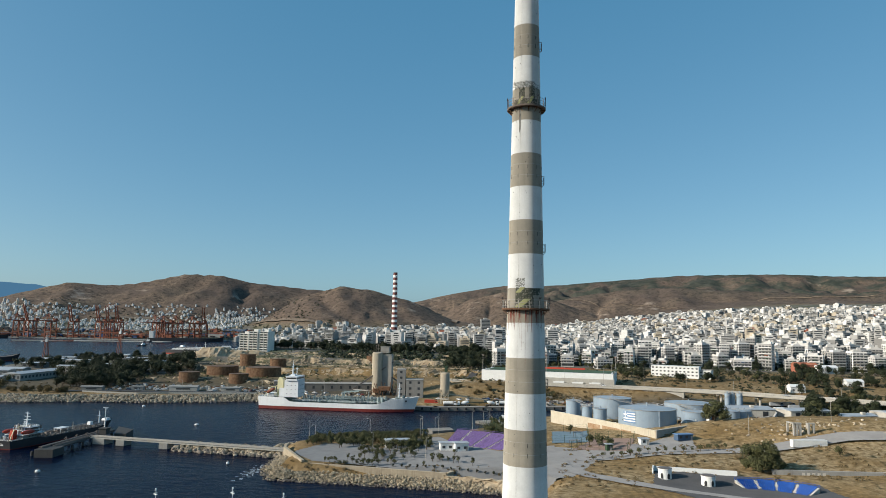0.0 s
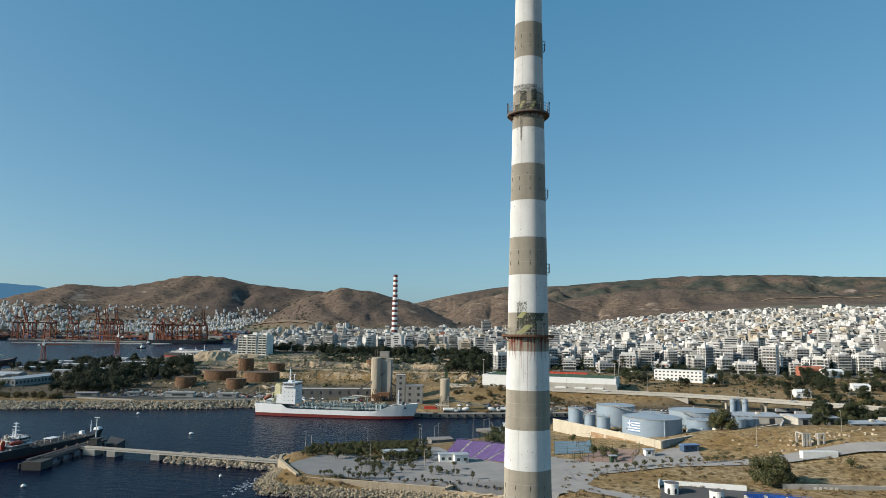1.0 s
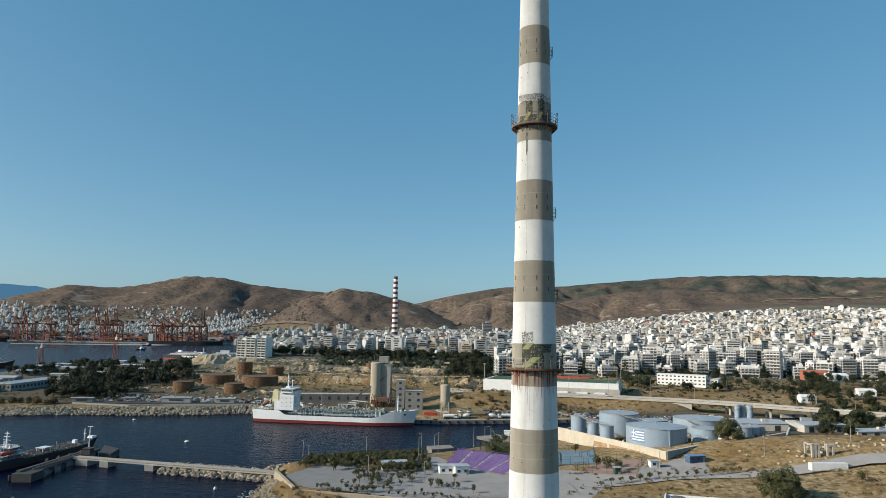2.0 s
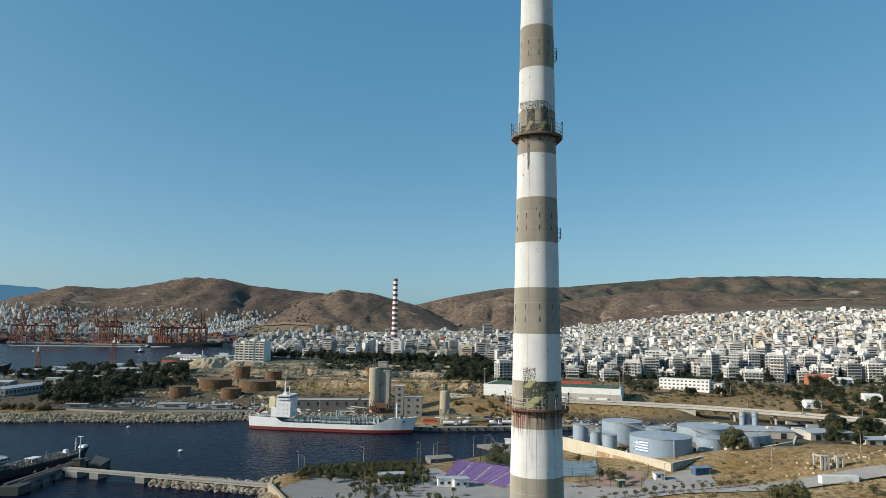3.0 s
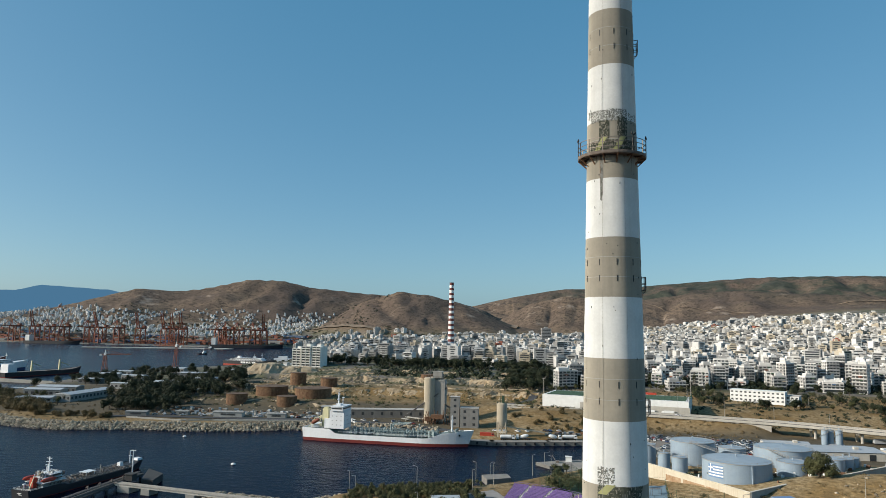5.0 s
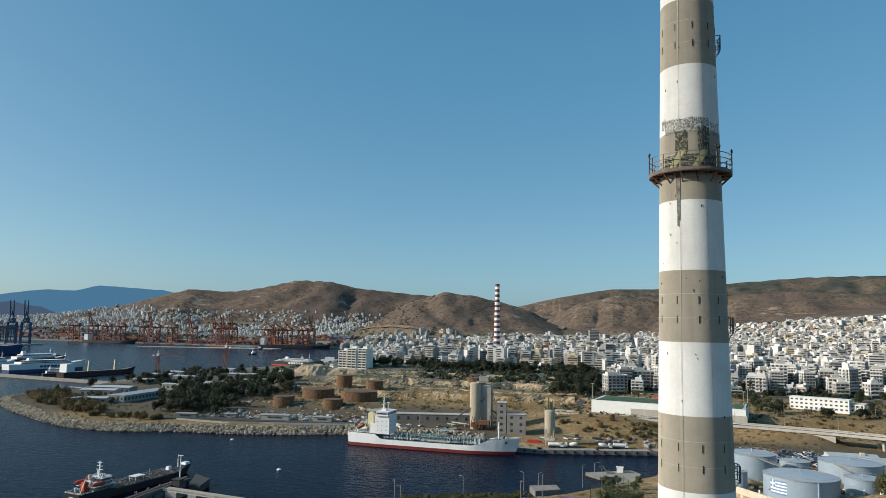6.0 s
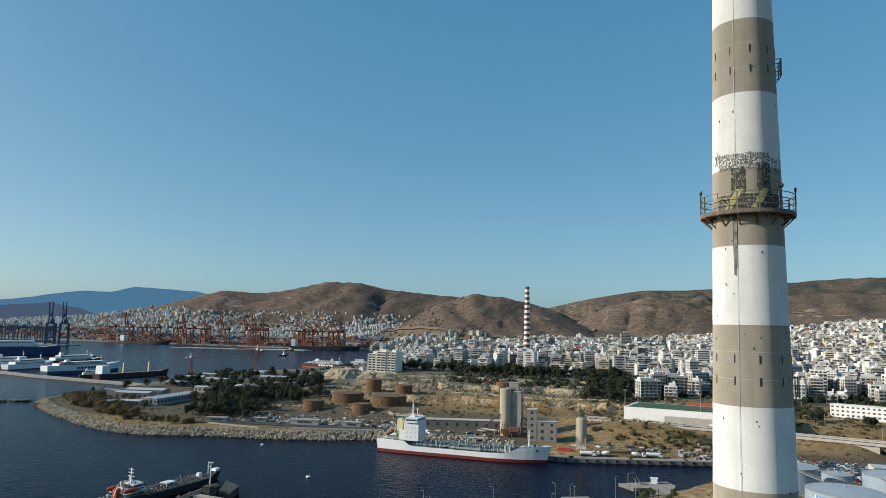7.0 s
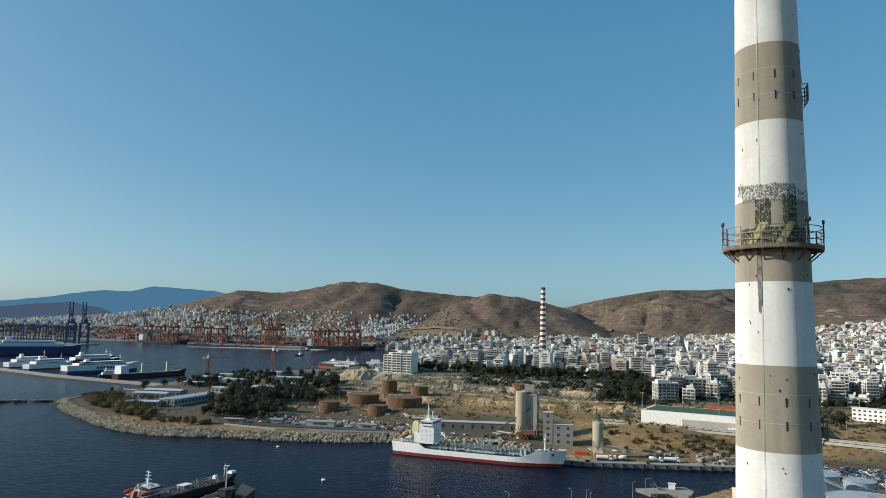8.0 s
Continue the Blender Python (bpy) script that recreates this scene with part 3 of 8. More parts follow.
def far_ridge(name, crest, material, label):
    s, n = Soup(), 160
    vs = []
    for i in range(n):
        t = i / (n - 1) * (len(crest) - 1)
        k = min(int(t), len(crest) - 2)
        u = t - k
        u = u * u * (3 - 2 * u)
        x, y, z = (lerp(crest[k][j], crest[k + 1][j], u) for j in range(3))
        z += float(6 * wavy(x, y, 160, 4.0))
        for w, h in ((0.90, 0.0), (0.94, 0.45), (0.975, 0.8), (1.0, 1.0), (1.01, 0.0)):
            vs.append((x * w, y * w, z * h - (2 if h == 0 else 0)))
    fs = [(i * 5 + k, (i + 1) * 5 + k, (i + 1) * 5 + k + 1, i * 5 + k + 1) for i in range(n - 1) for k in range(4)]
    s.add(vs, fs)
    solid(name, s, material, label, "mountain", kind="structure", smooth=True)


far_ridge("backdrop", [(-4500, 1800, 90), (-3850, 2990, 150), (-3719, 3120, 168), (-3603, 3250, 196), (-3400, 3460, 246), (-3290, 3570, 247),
                       (-3190, 3660, 282), (-3080, 3740, 276), (-2900, 3890, 270), (-2600, 4080, 180)], M_far, "far mountains on the horizon in flat glowing haze blue")
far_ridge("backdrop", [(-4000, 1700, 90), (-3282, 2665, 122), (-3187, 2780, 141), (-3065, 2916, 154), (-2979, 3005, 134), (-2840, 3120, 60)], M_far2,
          "ridge before the far mountains in dark glowing haze blue")

# ---------- the near chimney ----------
SX, SY = 2.68, 85.3
BAND, TOPB = 4.56, 101.4


def stack_r(z):
    return 1.73 + (TOPB - z) * 0.0190


base_z = gz(SX, SY)
chim = thing("chimney", "tall slender concrete chimney with white and grey bands", "chimney", pose(SX, SY, base_z))
edges = [TOPB + 3 * BAND, TOPB + 2 * BAND, TOPB + BAND] + [TOPB - BAND * k for k in range(0, 22)]
edges = [e for e in edges if e > base_z + 3] + [base_z - 1]
rng = random.Random(3)


def on_stack(ang, z, off=0.0):
    """Point on the shell; angle 0 faces the camera's side (-y), positive to +x."""
    r = stack_r(z) + off
    return (r * math.sin(ang), -r * math.cos(ang), z - base_z)


def shell_patch(soup, a0, a1, z0, z1, off=0.012, n=1, keep=1.0, mi=0, slant=0.0):
    """Thin skin on the shell between two angles (degrees) and two heights; keep: share of its cells that is left."""
    na, nz = max(1, round((a1 - a0) / (2.0 if keep < 1 else 3.2))), n
    for i in range(na):
        for k in range(nz):
            if rng.random() > keep:
                continue
            za, zb = lerp(z0, z1, k / nz), lerp(z0, z1, (k + 1) / nz)
            u0, u1 = radians(lerp(a0, a1, i / na)), radians(lerp(a0, a1, (i + 1) / na))
            sa, sb = radians(slant) * k / nz, radians(slant) * (k + 1) / nz
            j = [rng.uniform(-0.004, 0.004) for _ in range(4)] if keep < 1 else [0] * 4
            jz = [rng.uniform(-0.05, 0.05) for _ in range(4)] if keep < 1 else [0] * 4
            q = [on_stack(u0 + sa, za + jz[0], off + j[0]), on_stack(u1 + sa, za + jz[1], off + j[1]),
                 on_stack(u1 + sb, zb + jz[2], off + j[2]), on_stack(u0 + sb, zb + jz[3], off + j[3])]
            soup.add(q, [(0, 1, 2, 3)], mi)


for k in range(len(edges) - 1):
    hi, lo = edges[k], edges[k + 1]
    grey = k % 2 == 1
    s = Soup()
    zs = [lerp(lo, hi, i / 6) for i in range(7)]
    s.lathe(0, 0, [(stack_r(z) + rng.uniform(-0.006, 0.006), z - base_z) for z in zs], 72, cap=(k == 0))
    band = part("grey_band" if grey else "white_band", s, M_grey_stack if grey else M_white_stack, chim, smooth=True)
    if grey and hi > 40 and k not in (5, 13):
        # two rows of upright slots, near-black bars in place of inner shade
        for row in (0.42, 0.69):
            for a in range(10):
                z = hi - row * BAND
                sl = Soup()
                ang = radians(5 + 36 * a)
                x, y, zz = on_stack(ang, z, 0.0)
                sl.box(x, y, zz - 0.24, 0.055, 0.05, 0.48, ang)
                part("slot", sl, M_dark, chim)
    if hi > 40 and grey:
        for ring in (0.333, 0.667):
            sj = Soup()
            z = lerp(lo, hi, ring)
            shell_patch(sj, 0, 360, z - 0.018, z + 0.018, 0.009)
            part("pour_joint", sj, M_joint, band)

# upright seams, cable and stains
for a, w in ((24, 0.16), (62, 0.10), (-75, 0.10)):
    s = Soup()
    for z0 in np.arange(40, 106, 1.5):
        da = rng.uniform(-0.25, 0.25)
        s.add([on_stack(radians(a - w + da), z0, 0.011), on_stack(radians(a + w + da), z0, 0.011),
               on_stack(radians(a + w + da), z0 + 1.5, 0.011), on_stack(radians(a - w + da), z0 + 1.5, 0.011)], [(0, 1, 2, 3)])
    part("seam", s, M_joint, chim)
s = Soup()
for k in range(70):
    z0 = 36 + k
    s.beam(on_stack(radians(-24 + 0.5 * math.sin(k * 0.4)), z0, 0.04), on_stack(radians(-24 + 0.5 * math.sin((k + 1) * 0.4)), z0 + 1, 0.04), 0.012)
tagged(part("cable", s, M_raillight, chim), kind="stuff")


def gallery(zf, R):
    g = part("gallery", Soup().lathe(0, 0, [(stack_r(zf) - 0.05, zf - base_z - 0.10), (R, zf - base_z - 0.14), (R + 0.03, zf - base_z - 0.08),
                                            (R + 0.03, zf - base_z + 0.10), (R - 0.05, zf - base_z + 0.10), (R - 0.06, zf - base_z), (stack_r(zf) - 0.05, zf - base_z)], 48, cap=False),
             M_rustedge if zf > 80 else M_rust, chim, "grey-brown steel ring walkway" if zf > 80 else "rusted ring walkway")
    for i in range(14):
        a = 2 * math.pi * (i + 0.3) / 14
        x, y = R * math.sin(a), -R * math.cos(a)
        part("post", Soup().box(x, y, zf - base_z, 0.06, 0.06, 1.12, a), M_rail if zf > 80 else M_raillight, g)
        ri = stack_r(zf)
        part("bracket", Soup().beam((R * math.sin(a), -R * math.cos(a), zf - base_z - 0.12), (ri * math.sin(a), -ri * math.cos(a), zf - base_z - 0.75), 0.07)
             .beam((R * math.sin(a), -R * math.cos(a), zf - base_z - 0.13), (ri * math.sin(a), -ri * math.cos(a), zf - base_z - 0.13), 0.09, 0.12), M_rust, g)
    for h in (0.4, 0.76, 1.12):
        zr = zf - base_z + h
        s = Soup().lathe(0, 0, [(R - 0.02, zr - 0.02), (R + 0.02, zr - 0.02), (R + 0.02, zr + 0.02), (R - 0.02, zr + 0.02), (R - 0.02, zr - 0.02)], 48, cap=False)
        part("rail", s, M_rail if zf > 80 else M_raillight, g)
    for a in (-85, 35, 80, 170):
        u = radians(a)
        x, y = R * math.sin(u), -R * math.cos(u)
        s = Soup().box(x, y, zf - base_z + 0.5, 0.06, 0.06, 0.85).box(x, y, zf - base_z + 1.32, 0.34, 0.06, 0.05, u)
        for d in (-0.15, 0.15):
            s.lathe(x + d * math.cos(u), y + d * math.sin(u), [(0.04, zf - base_z + 1.36), (0.065, zf - base_z + 1.40), (0.065, zf - base_z + 1.52), (0.03, zf - base_z + 1.57)], 10)
        part("warning_lamp", s, M_dark, g)
    return g


gallery(89.65, 2.62)
gallery(62.2, 3.15)

# flaked camouflage paint at both galleries
s = Soup()
shell_patch(s, -58, 34, 92.2, 93.15, 0.014, 20, 0.6)
shell_patch(s, -70, -54, 92.6, 93.4, 0.014, 5, 0.5)
shell_patch(s, 34, 66, 92.0, 92.9, 0.014, 12, 0.25)
part("flaked_paint", s, M_moss, chim, "grey mottled flaked paint")
s = Soup()
shell_patch(s, -32, -8, 89.9, 92.3, 0.016, 18, 0.82)
shell_patch(s, 10, 34, 89.9, 92.5, 0.016, 18, 0.72)
shell_patch(s, -58, 60, 89.8, 90.7, 0.016, 8, 0.75)
part("flaked_paint", s, M_mossdark, chim, "blackish mottled flaked paint")
s = Soup()
shell_patch(s, -46, -33, 89.8, 91.0, 0.03, 6, 1.0, slant=22)
part("yellow_stripe", s, M_yellow, chim, "faded yellow painted stripe")
s = Soup()
shell_patch(s, -2, 11, 89.8, 91.0, 0.03, 6, 1.0, slant=20)
part("yellow_stripe", s, M_yellow, chim, "faded yellow painted stripe")
s = Soup()
shell_patch(s, -34, -4, 64.6, 66.2, 0.014, 14, 0.55)
part("flaked_paint", s, M_moss, chim, "grey mottled flaked paint")
s = Soup()
shell_patch(s, -34, -12, 62.3, 64.8, 0.014, 14, 0.72)
shell_patch(s, -34, 24, 63.2, 64.9, 0.016, 7, 0.9)
shell_patch(s, 20, 44, 64.0, 64.9, 0.016, 4, 0.95, slant=6)
shell_patch(s, -10, 24, 62.3, 63.4, 0.016, 4, 0.7)
part("flaked_paint", s, M_mossdark, chim, "blackish mottled flaked paint")
s = Soup()
shell_patch(s, -36, -14, 62.4, 63.5, 0.03, 5, 1.0, slant=30)
part("yellow_stripe", s, M_yellow, chim, "faded pale green painted stripe")
s = Soup()
shell_patch(s, -34, -18, 64.3, 65.0, 0.03, 3, 1.0, slant=16)
part("yellow_stripe", s, M_yellow, chim, "faded pale green painted stripes")
# rust runs under the galleries
for zt, count, span in ((62.0, 46, 75), (89.5, 5, 55)):
    s = Soup()
    for i in range(count):
        a = rng.uniform(-span, span)
        w, ln = rng.uniform(0.3, 1.5), rng.uniform(0.3, 2.4) ** 1.2
        s.add([on_stack(radians(a - w), zt, 0.018), on_stack(radians(a + w), zt, 0.018), on_stack(radians(a + w * 0.2), zt - ln, 0.018), on_stack(radians(a - w * 0.2), zt - ln, 0.018)], [(3, 2, 1, 0)])
    tagged(part("rust_run", s, M_ruststain if zt < 70 else M_rust, chim), kind="stuff")
s = Soup()
for a, ln, w in ((-12, 5.2, 0.35), (-2, 7.5, 0.3), (-18, 3.6, 0.3), (5, 2.8, 0.4), (40, 2.2, 0.4)):
    s.add([on_stack(radians(a - w), 62.0, 0.02), on_stack(radians(a + w), 62.0, 0.02), on_stack(radians(a + w * 0.5), 62.0 - ln, 0.02), on_stack(radians(a - w * 0.5), 62.0 - ln, 0.02)], [(3, 2, 1, 0)])
tagged(part("rust_run", s, M_ruststain, chim, "thin red rust runs"), kind="stuff")
s = Soup()
shell_patch(s, -29, -23, 86.0, 89.6, 0.02, 10, 0.85)
tagged(part("dark_run", s, M_moss, chim), kind="stuff")

# ladder with resting baskets on the far right flank
s = Soup()
for z0 in np.arange(base_z + 2, 114, 0.35):
    a = radians(128)
    r = stack_r(z0) + 0.16
    s.box(r * math.sin(a), -r * math.cos(a), z0 - base_z, 0.03, 0.42, 0.03, a - math.pi / 2)
for d in (-4.5, 4.5):
    for z0 in np.arange(base_z + 2, 113, 3.0):
        s.beam(on_stack(radians(128 + d), z0, 0.16), on_stack(radians(128 + d), z0 + 3.0, 0.16), 0.05)
part("ladder", s, M_rail, chim)
for zc in (98.2, 79.2, 69.9, 52.0):
    s = Soup()
    a = radians(92)
    rr = stack_r(zc)
    for h in (0.0, 0.5, 1.0):
        pts = [((rr + o) * math.sin(a + da), -(rr + o) * math.cos(a + da), zc - base_z + h) for o, da in ((0, -0.2), (0.3, -0.2), (0.3, 0.05), (0.3, 0.2), (0, 0.2))]
        for p, q in zip(pts, pts[1:]):
            s.beam(p, q, 0.045)
    for o, da in ((0.3, -0.2), (0.3, 0.05), (0.3, 0.2)):
        p = ((rr + o) * math.sin(a + da), -(rr + o) * math.cos(a + da), zc - base_z)
        s.beam(p, (p[0], p[1], p[2] + 1.0), 0.06)
    s.beam((rr * math.sin(a), -rr * math.cos(a), zc - base_z - 0.4), ((rr + 0.3) * math.sin(a), -(rr + 0.3) * math.cos(a), zc - base_z), 0.05)
    part("rest_basket", s, M_rail, chim)
# small pits in the plaster, as near-black blocks
s = Soup()
for i in range(60):
    a, z = rng.uniform(-70, 80), rng.uniform(45, 104)
    s.box(*on_stack(radians(a), z, 0.0), 0.05, 0.04, rng.uniform(0.04, 0.16), radians(a))
part("pit", s, M_dark, chim)

# ---------- the far banded chimney ----------
FX, FY = -190.0, 1088.0
fz = gz(FX, FY)
far_ch = thing("chimney", "distant chimney with red and white bands", "chimney", pose(FX, FY, fz))
top, n = 143.6, 23
for k in range(n):
    hi, lo = top - 4.0 * k, top - 4.0 * (k + 1)
    s = Soup().lathe(0, 0, [(3.3 + (top - z) * 0.016, z - fz) for z in (lo, (lo + hi) / 2, hi)], 32, cap=(k == 0))
    part("red_band" if k % 2 == 0 else "white_band", s, M_redband if k % 2 == 0 else M_whitepaint, far_ch, smooth=True)
lo = top - 4.0 * n
part("shaft", Soup().lathe(0, 0, [(3.3 + (top - z) * 0.016, z - fz) for z in (fz - 1, lo)], 32, cap=False), M_stackbase, far_ch, "pale blue-grey lower shaft", smooth=True)
part("rim", Soup().lathe(0, 0, [(3.45, top - fz - 0.3), (3.6, top - fz), (3.2, top - fz + 0.3)], 32), M_rail, far_ch)

# ---------- ships, quays and jetties ----------
def hull(L, B, prof, boot, name_mats, parent, stern_fine=0.8, bul=0.35, names=("hull", "boot_band")):
    """Hull along +x from stern (0) to bow (L). prof: (share of length, deck height)."""
    ns = 29
    upper, lower, top = Soup(), Soup(), Soup()

    def half(u, zr):
        aft = min(1, stern_fine + (1 - stern_fine) * min(1, u / 0.18))
        fore = 1 if u < 0.72 else max(0.0, 1 - ((u - 0.72) / 0.28) ** 2.2)
        flare = 1.0 - 0.3 * (1 - min(1, zr)) * min(1, max(0, (u - 0.72) / 0.28))
        return B / 2 * aft * fore * flare

    rings = []
    for i in range(ns):
        u = i / (ns - 1)
        zd = float(np.interp(u, [p[0] for p in prof], [p[1] for p in prof]))
        rake = 4.0 * max(0, (u - 0.85) / 0.15)
        row = []
        for z, zr in ((-0.8, 0.0), (boot, 0.25), (lerp(boot, zd, 0.5), 0.6), (zd, 1.0), (zd + bul, 1.05)):
            xx = u * (L - 4) + rake * zr - (0.8 * (1 - zr) * -1 if u < 0.02 else 0)
            row.append((xx, max(0.12, half(u, zr)), z))
        rings.append(row)
    for side in (-1, 1):
        for s, ks in ((lower, (0,)), (upper, (1, 2, 3))):
            for i in range(ns - 1):
                for k in ks:
                    a, b, c, d = rings[i][k], rings[i + 1][k], rings[i + 1][k + 1], rings[i][k + 1]
                    q = [(p[0], side * p[1], p[2]) for p in (a, b, c, d)]
                    s.add(q, [(0, 1, 2, 3) if side < 0 else (3, 2, 1, 0)])
    for i in range(ns - 1):
        a, b = rings[i][3], rings[i + 1][3]
        top.add([(a[0], -a[1], a[2]), (b[0], -b[1], b[2]), (b[0], b[1], b[2]), (a[0], a[1], a[2])], [(0, 1, 2, 3)])
    for k, s in ((0, lower), (1, upper), (2, upper), (3, upper)):
        for e, r in ((0, rings[0]), (1, rings[-1])):
            a, b = r[k], r[k + 1]
            s.add([(a[0], -a[1], a[2]), (a[0], a[1], a[2]), (b[0], b[1], b[2]), (b[0], -b[1], b[2])], [(3, 2, 1, 0) if e == 0 else (0, 1, 2, 3)])
    part(names[0], upper, name_mats[0], parent, smooth=True)
    part(names[1], lower, name_mats[1], parent, smooth=True)
    part("deck", top, name_mats[2], parent)


def rails(soup, pts, h=1.0, w=0.09):
    for p, q in zip(pts, pts[1:]):
        for k in (0.5, 1.0):
            soup.beam((p[0], p[1], p[2] + h * k), (q[0], q[1], q[2] + h * k), w)
        n = max(1, int((Vector(q) - Vector(p)).length / 2.5))
        for i in range(n + 1):
            r = [lerp(p[j], q[j], i / n) for j in range(3)]
            soup.beam(r, (r[0], r[1], r[2] + h), w)


def tanker_ship():
    ang = math.degrees(math.atan2(-4.0, 113))
    t = thing("tanker", "white-hulled product tanker with red boot band moored at the quay", "ship", pose(-177.5, 474.5, 0, 0, 0, ang))
    hull(114, 16.5, [(0, 7.8), (0.18, 7.6), (0.22, 4.7), (0.78, 4.7), (0.86, 8.0), (1, 10.2)], 1.9, (M_hullwhite, M_hullred, M_deck), t)
    # deckhouse
    part("deckhouse", Soup().box(24, 0, 8, 10, 13.5, 11.5).box(24.3, 0, 19.5, 8.2, 15.5, 2.6), M_hullwhite, t)
    part("bridge_roof", Soup().box(24.3, 0, 22.1, 8.8, 16.2, 0.35).box(23, 0, 22.4, 3, 4, 1.2), M_hullwhite, t)
    for zz in (10.2, 13.0, 15.8):
        for yy in (-5, -2.5, 0, 2.5, 5):
            part("porthole", Soup().box(29.02, yy, zz, 0.08, 0.5, 0.5), M_glassdark, t)
        for xx in (21, 24, 27):
            part("porthole", Soup().box(xx, -6.77, zz, 0.5, 0.08, 0.5), M_glassdark, t)
    part("bridge_glazing", Soup().box(28.43, 0, 20.6, 0.06, 14.6, 0.9).box(24.3, -7.78, 20.6, 7.4, 0.06, 0.9), M_glassdark, t)
    part("accommodation", Soup().box(17.2, 0, 8, 4.5, 11, 6.0).box(8, 0, 8, 5, 9, 2.2), M_hullwhite, t)
    part("funnel", Soup().box(14.6, -1, 8, 4.4, 5.5, 12.2, taper=0.86).box(14.4, -1, 20.2, 2.6, 3.2, 0.9), M_yellowcream, t, "cream funnel casing")
    s = Soup().box(22.4, 0, 22.4, 0.9, 0.9, 8.5, taper=0.5).box(22.4, 0, 26.2, 0.5, 5.2, 0.3).box(22.4, 0, 28.4, 0.4, 3.4, 0.25).box(25.4, 0, 22.4, 0.4, 0.4, 5.6)
    s.box(23.0, 0, 29.4, 0.3, 2.6, 0.35).beam((22.4, 0, 30.5), (22.4, 0, 33), 0.18).box(25.6, 0, 27.2, 1.8, 0.3, 0.4)
    part("radar_mast", s, M_hullwhite, t)
    # aft boat davits
    s = Soup()
    for yy in (-5.5, 5.5):
        s.beam((4, yy, 8), (8.5, yy, 14.5), 0.45).beam((8.5, yy, 14.5), (12.5, yy, 15.2), 0.4).beam((6.5, yy, 8), (8.2, yy, 13.6), 0.3)
    part("davit", s, M_yellowcream, t)
    part("lifeboat", Soup().lathe(0, 0, [(0.3, -3.2), (1.1, -2.2), (1.25, 0), (1.1, 2.2), (0.3, 3.2)], 12), M_orange, t).matrix_basis = pose(9, -6.2, 12.2, 0, 62, 0)
    # deck pipes and gear
    r = random.Random(8)
    for yy in (-4.2, -3.2, -2.2, 2.2, 3.4):
        s = Soup().beam((31, yy, 6.5), (92, yy, 6.5), 0.5)
        for xx in range(33, 92, 6):
            s.box(xx, yy, 5.4, 0.3, 0.7, 1.0)
        part("deck_pipe", s, M_pipe, t)
    part("catwalk", Soup().box(61, 0, 7.6, 60, 1.6, 0.25), M_pipe, t)
    s = Soup()
    rails(s, [(31, -0.8, 7.8), (91, -0.8, 7.8)], 1.1, 0.1)
    rails(s, [(31, 0.8, 7.8), (91, 0.8, 7.8)], 1.1, 0.1)
    part("catwalk_rail", s, M_pipe, t)
    s = Soup()
    for i in range(240):
        xx, yy = r.uniform(32, 91), r.uniform(-6.8, 6.8)
        h = r.uniform(0.8, 3.8)
        if r.random() < 0.5:
            s.box(xx, yy, 5.4, r.uniform(0.3, 1.6), r.uniform(0.3, 1.4), h, r.uniform(0, 3))
        else:
            s.lathe(xx, yy, [(0.35, 5.4), (0.35, 5.4 + h), (0.6, 5.4 + h + 0.1), (0.3, 5.4 + h + 0.5)], 8)
    tagged(part("deck_gear", s, M_pipe, t), kind="stuff")
    s = Soup()
    for k in range(12):
        xx = 52 + k * 1.6
        s.beam((xx, -6.5, 7.4), (xx, 6.5, 7.4), 0.35)
    for yy in (-6.6, 6.6):
        s.box(61, yy, 5.4, 20, 0.4, 1.3).box(61, yy, 8.2, 20, 0.3, 0.3)
    tagged(part("manifold", s, M_pipe, t), kind="stuff")
    for yy, z1 in ((-2.5, 12.5), (2.5, 12.5)):
        part("hose_crane", Soup().lathe(60, yy, [(0.55, 5.4), (0.5, z1)], 12).beam((60, yy, z1 - 0.4), (72, yy * 1.4, z1 + 0.6), 0.5).beam((60, yy, z1 + 1.0), (66, yy, z1 + 0.4), 0.15), M_pipe, t)
    for xx in (44, 78):
        part("vent_post", Soup().lathe(xx, 1.2, [(0.3, 5.4), (0.25, 12)], 8).box(xx, 1.2, 12, 0.8, 0.8, 0.6), M_pipe, t)
    # forecastle
    part("foremast", Soup().lathe(100, 0, [(0.6, 9), (0.35, 19)], 10).box(100, 0, 15.5, 1.4, 3.2, 0.3).box(100, 0, 18.8, 0.6, 1.6, 0.3), M_hullwhite, t)
    s = Soup()
    for yy in (-2.2, 2.2):
        s.lathe(103, yy, [(0.9, 9.2), (0.7, 9.6), (0.9, 10.8)], 12).box(99, yy * 1.3, 8.6, 1.8, 1.6, 1.5)
    part("windlass", s, M_pipe, t)
    for xx, ww in ((98.5, 0.5), (99.8, 0.7), (101.0, 0.5), (102.0, 0.6)):
        part("name_bar", Soup().box(xx, -5.35 + (xx - 98) * 0.30, 8.4, ww, 0.5, 0.7, 0.28), M_hulldark, t)
    part("hawse_pipe", Soup().box(105.5, -3.55, 6.9, 1.0, 0.9, 1.1, 0.5), M_hulldark, t)
    s = Soup()
    rails(s, [(0.5, -6.4, 8.2), (19, -8.0, 8.2)], 1.1, 0.1)
    rails(s, [(26, -8.2, 5.9), (90, -8.2, 5.9)], 1.0, 0.08)
    part("deck_rail", s, M_hullwhite, t)
    return t


tanker_ship()


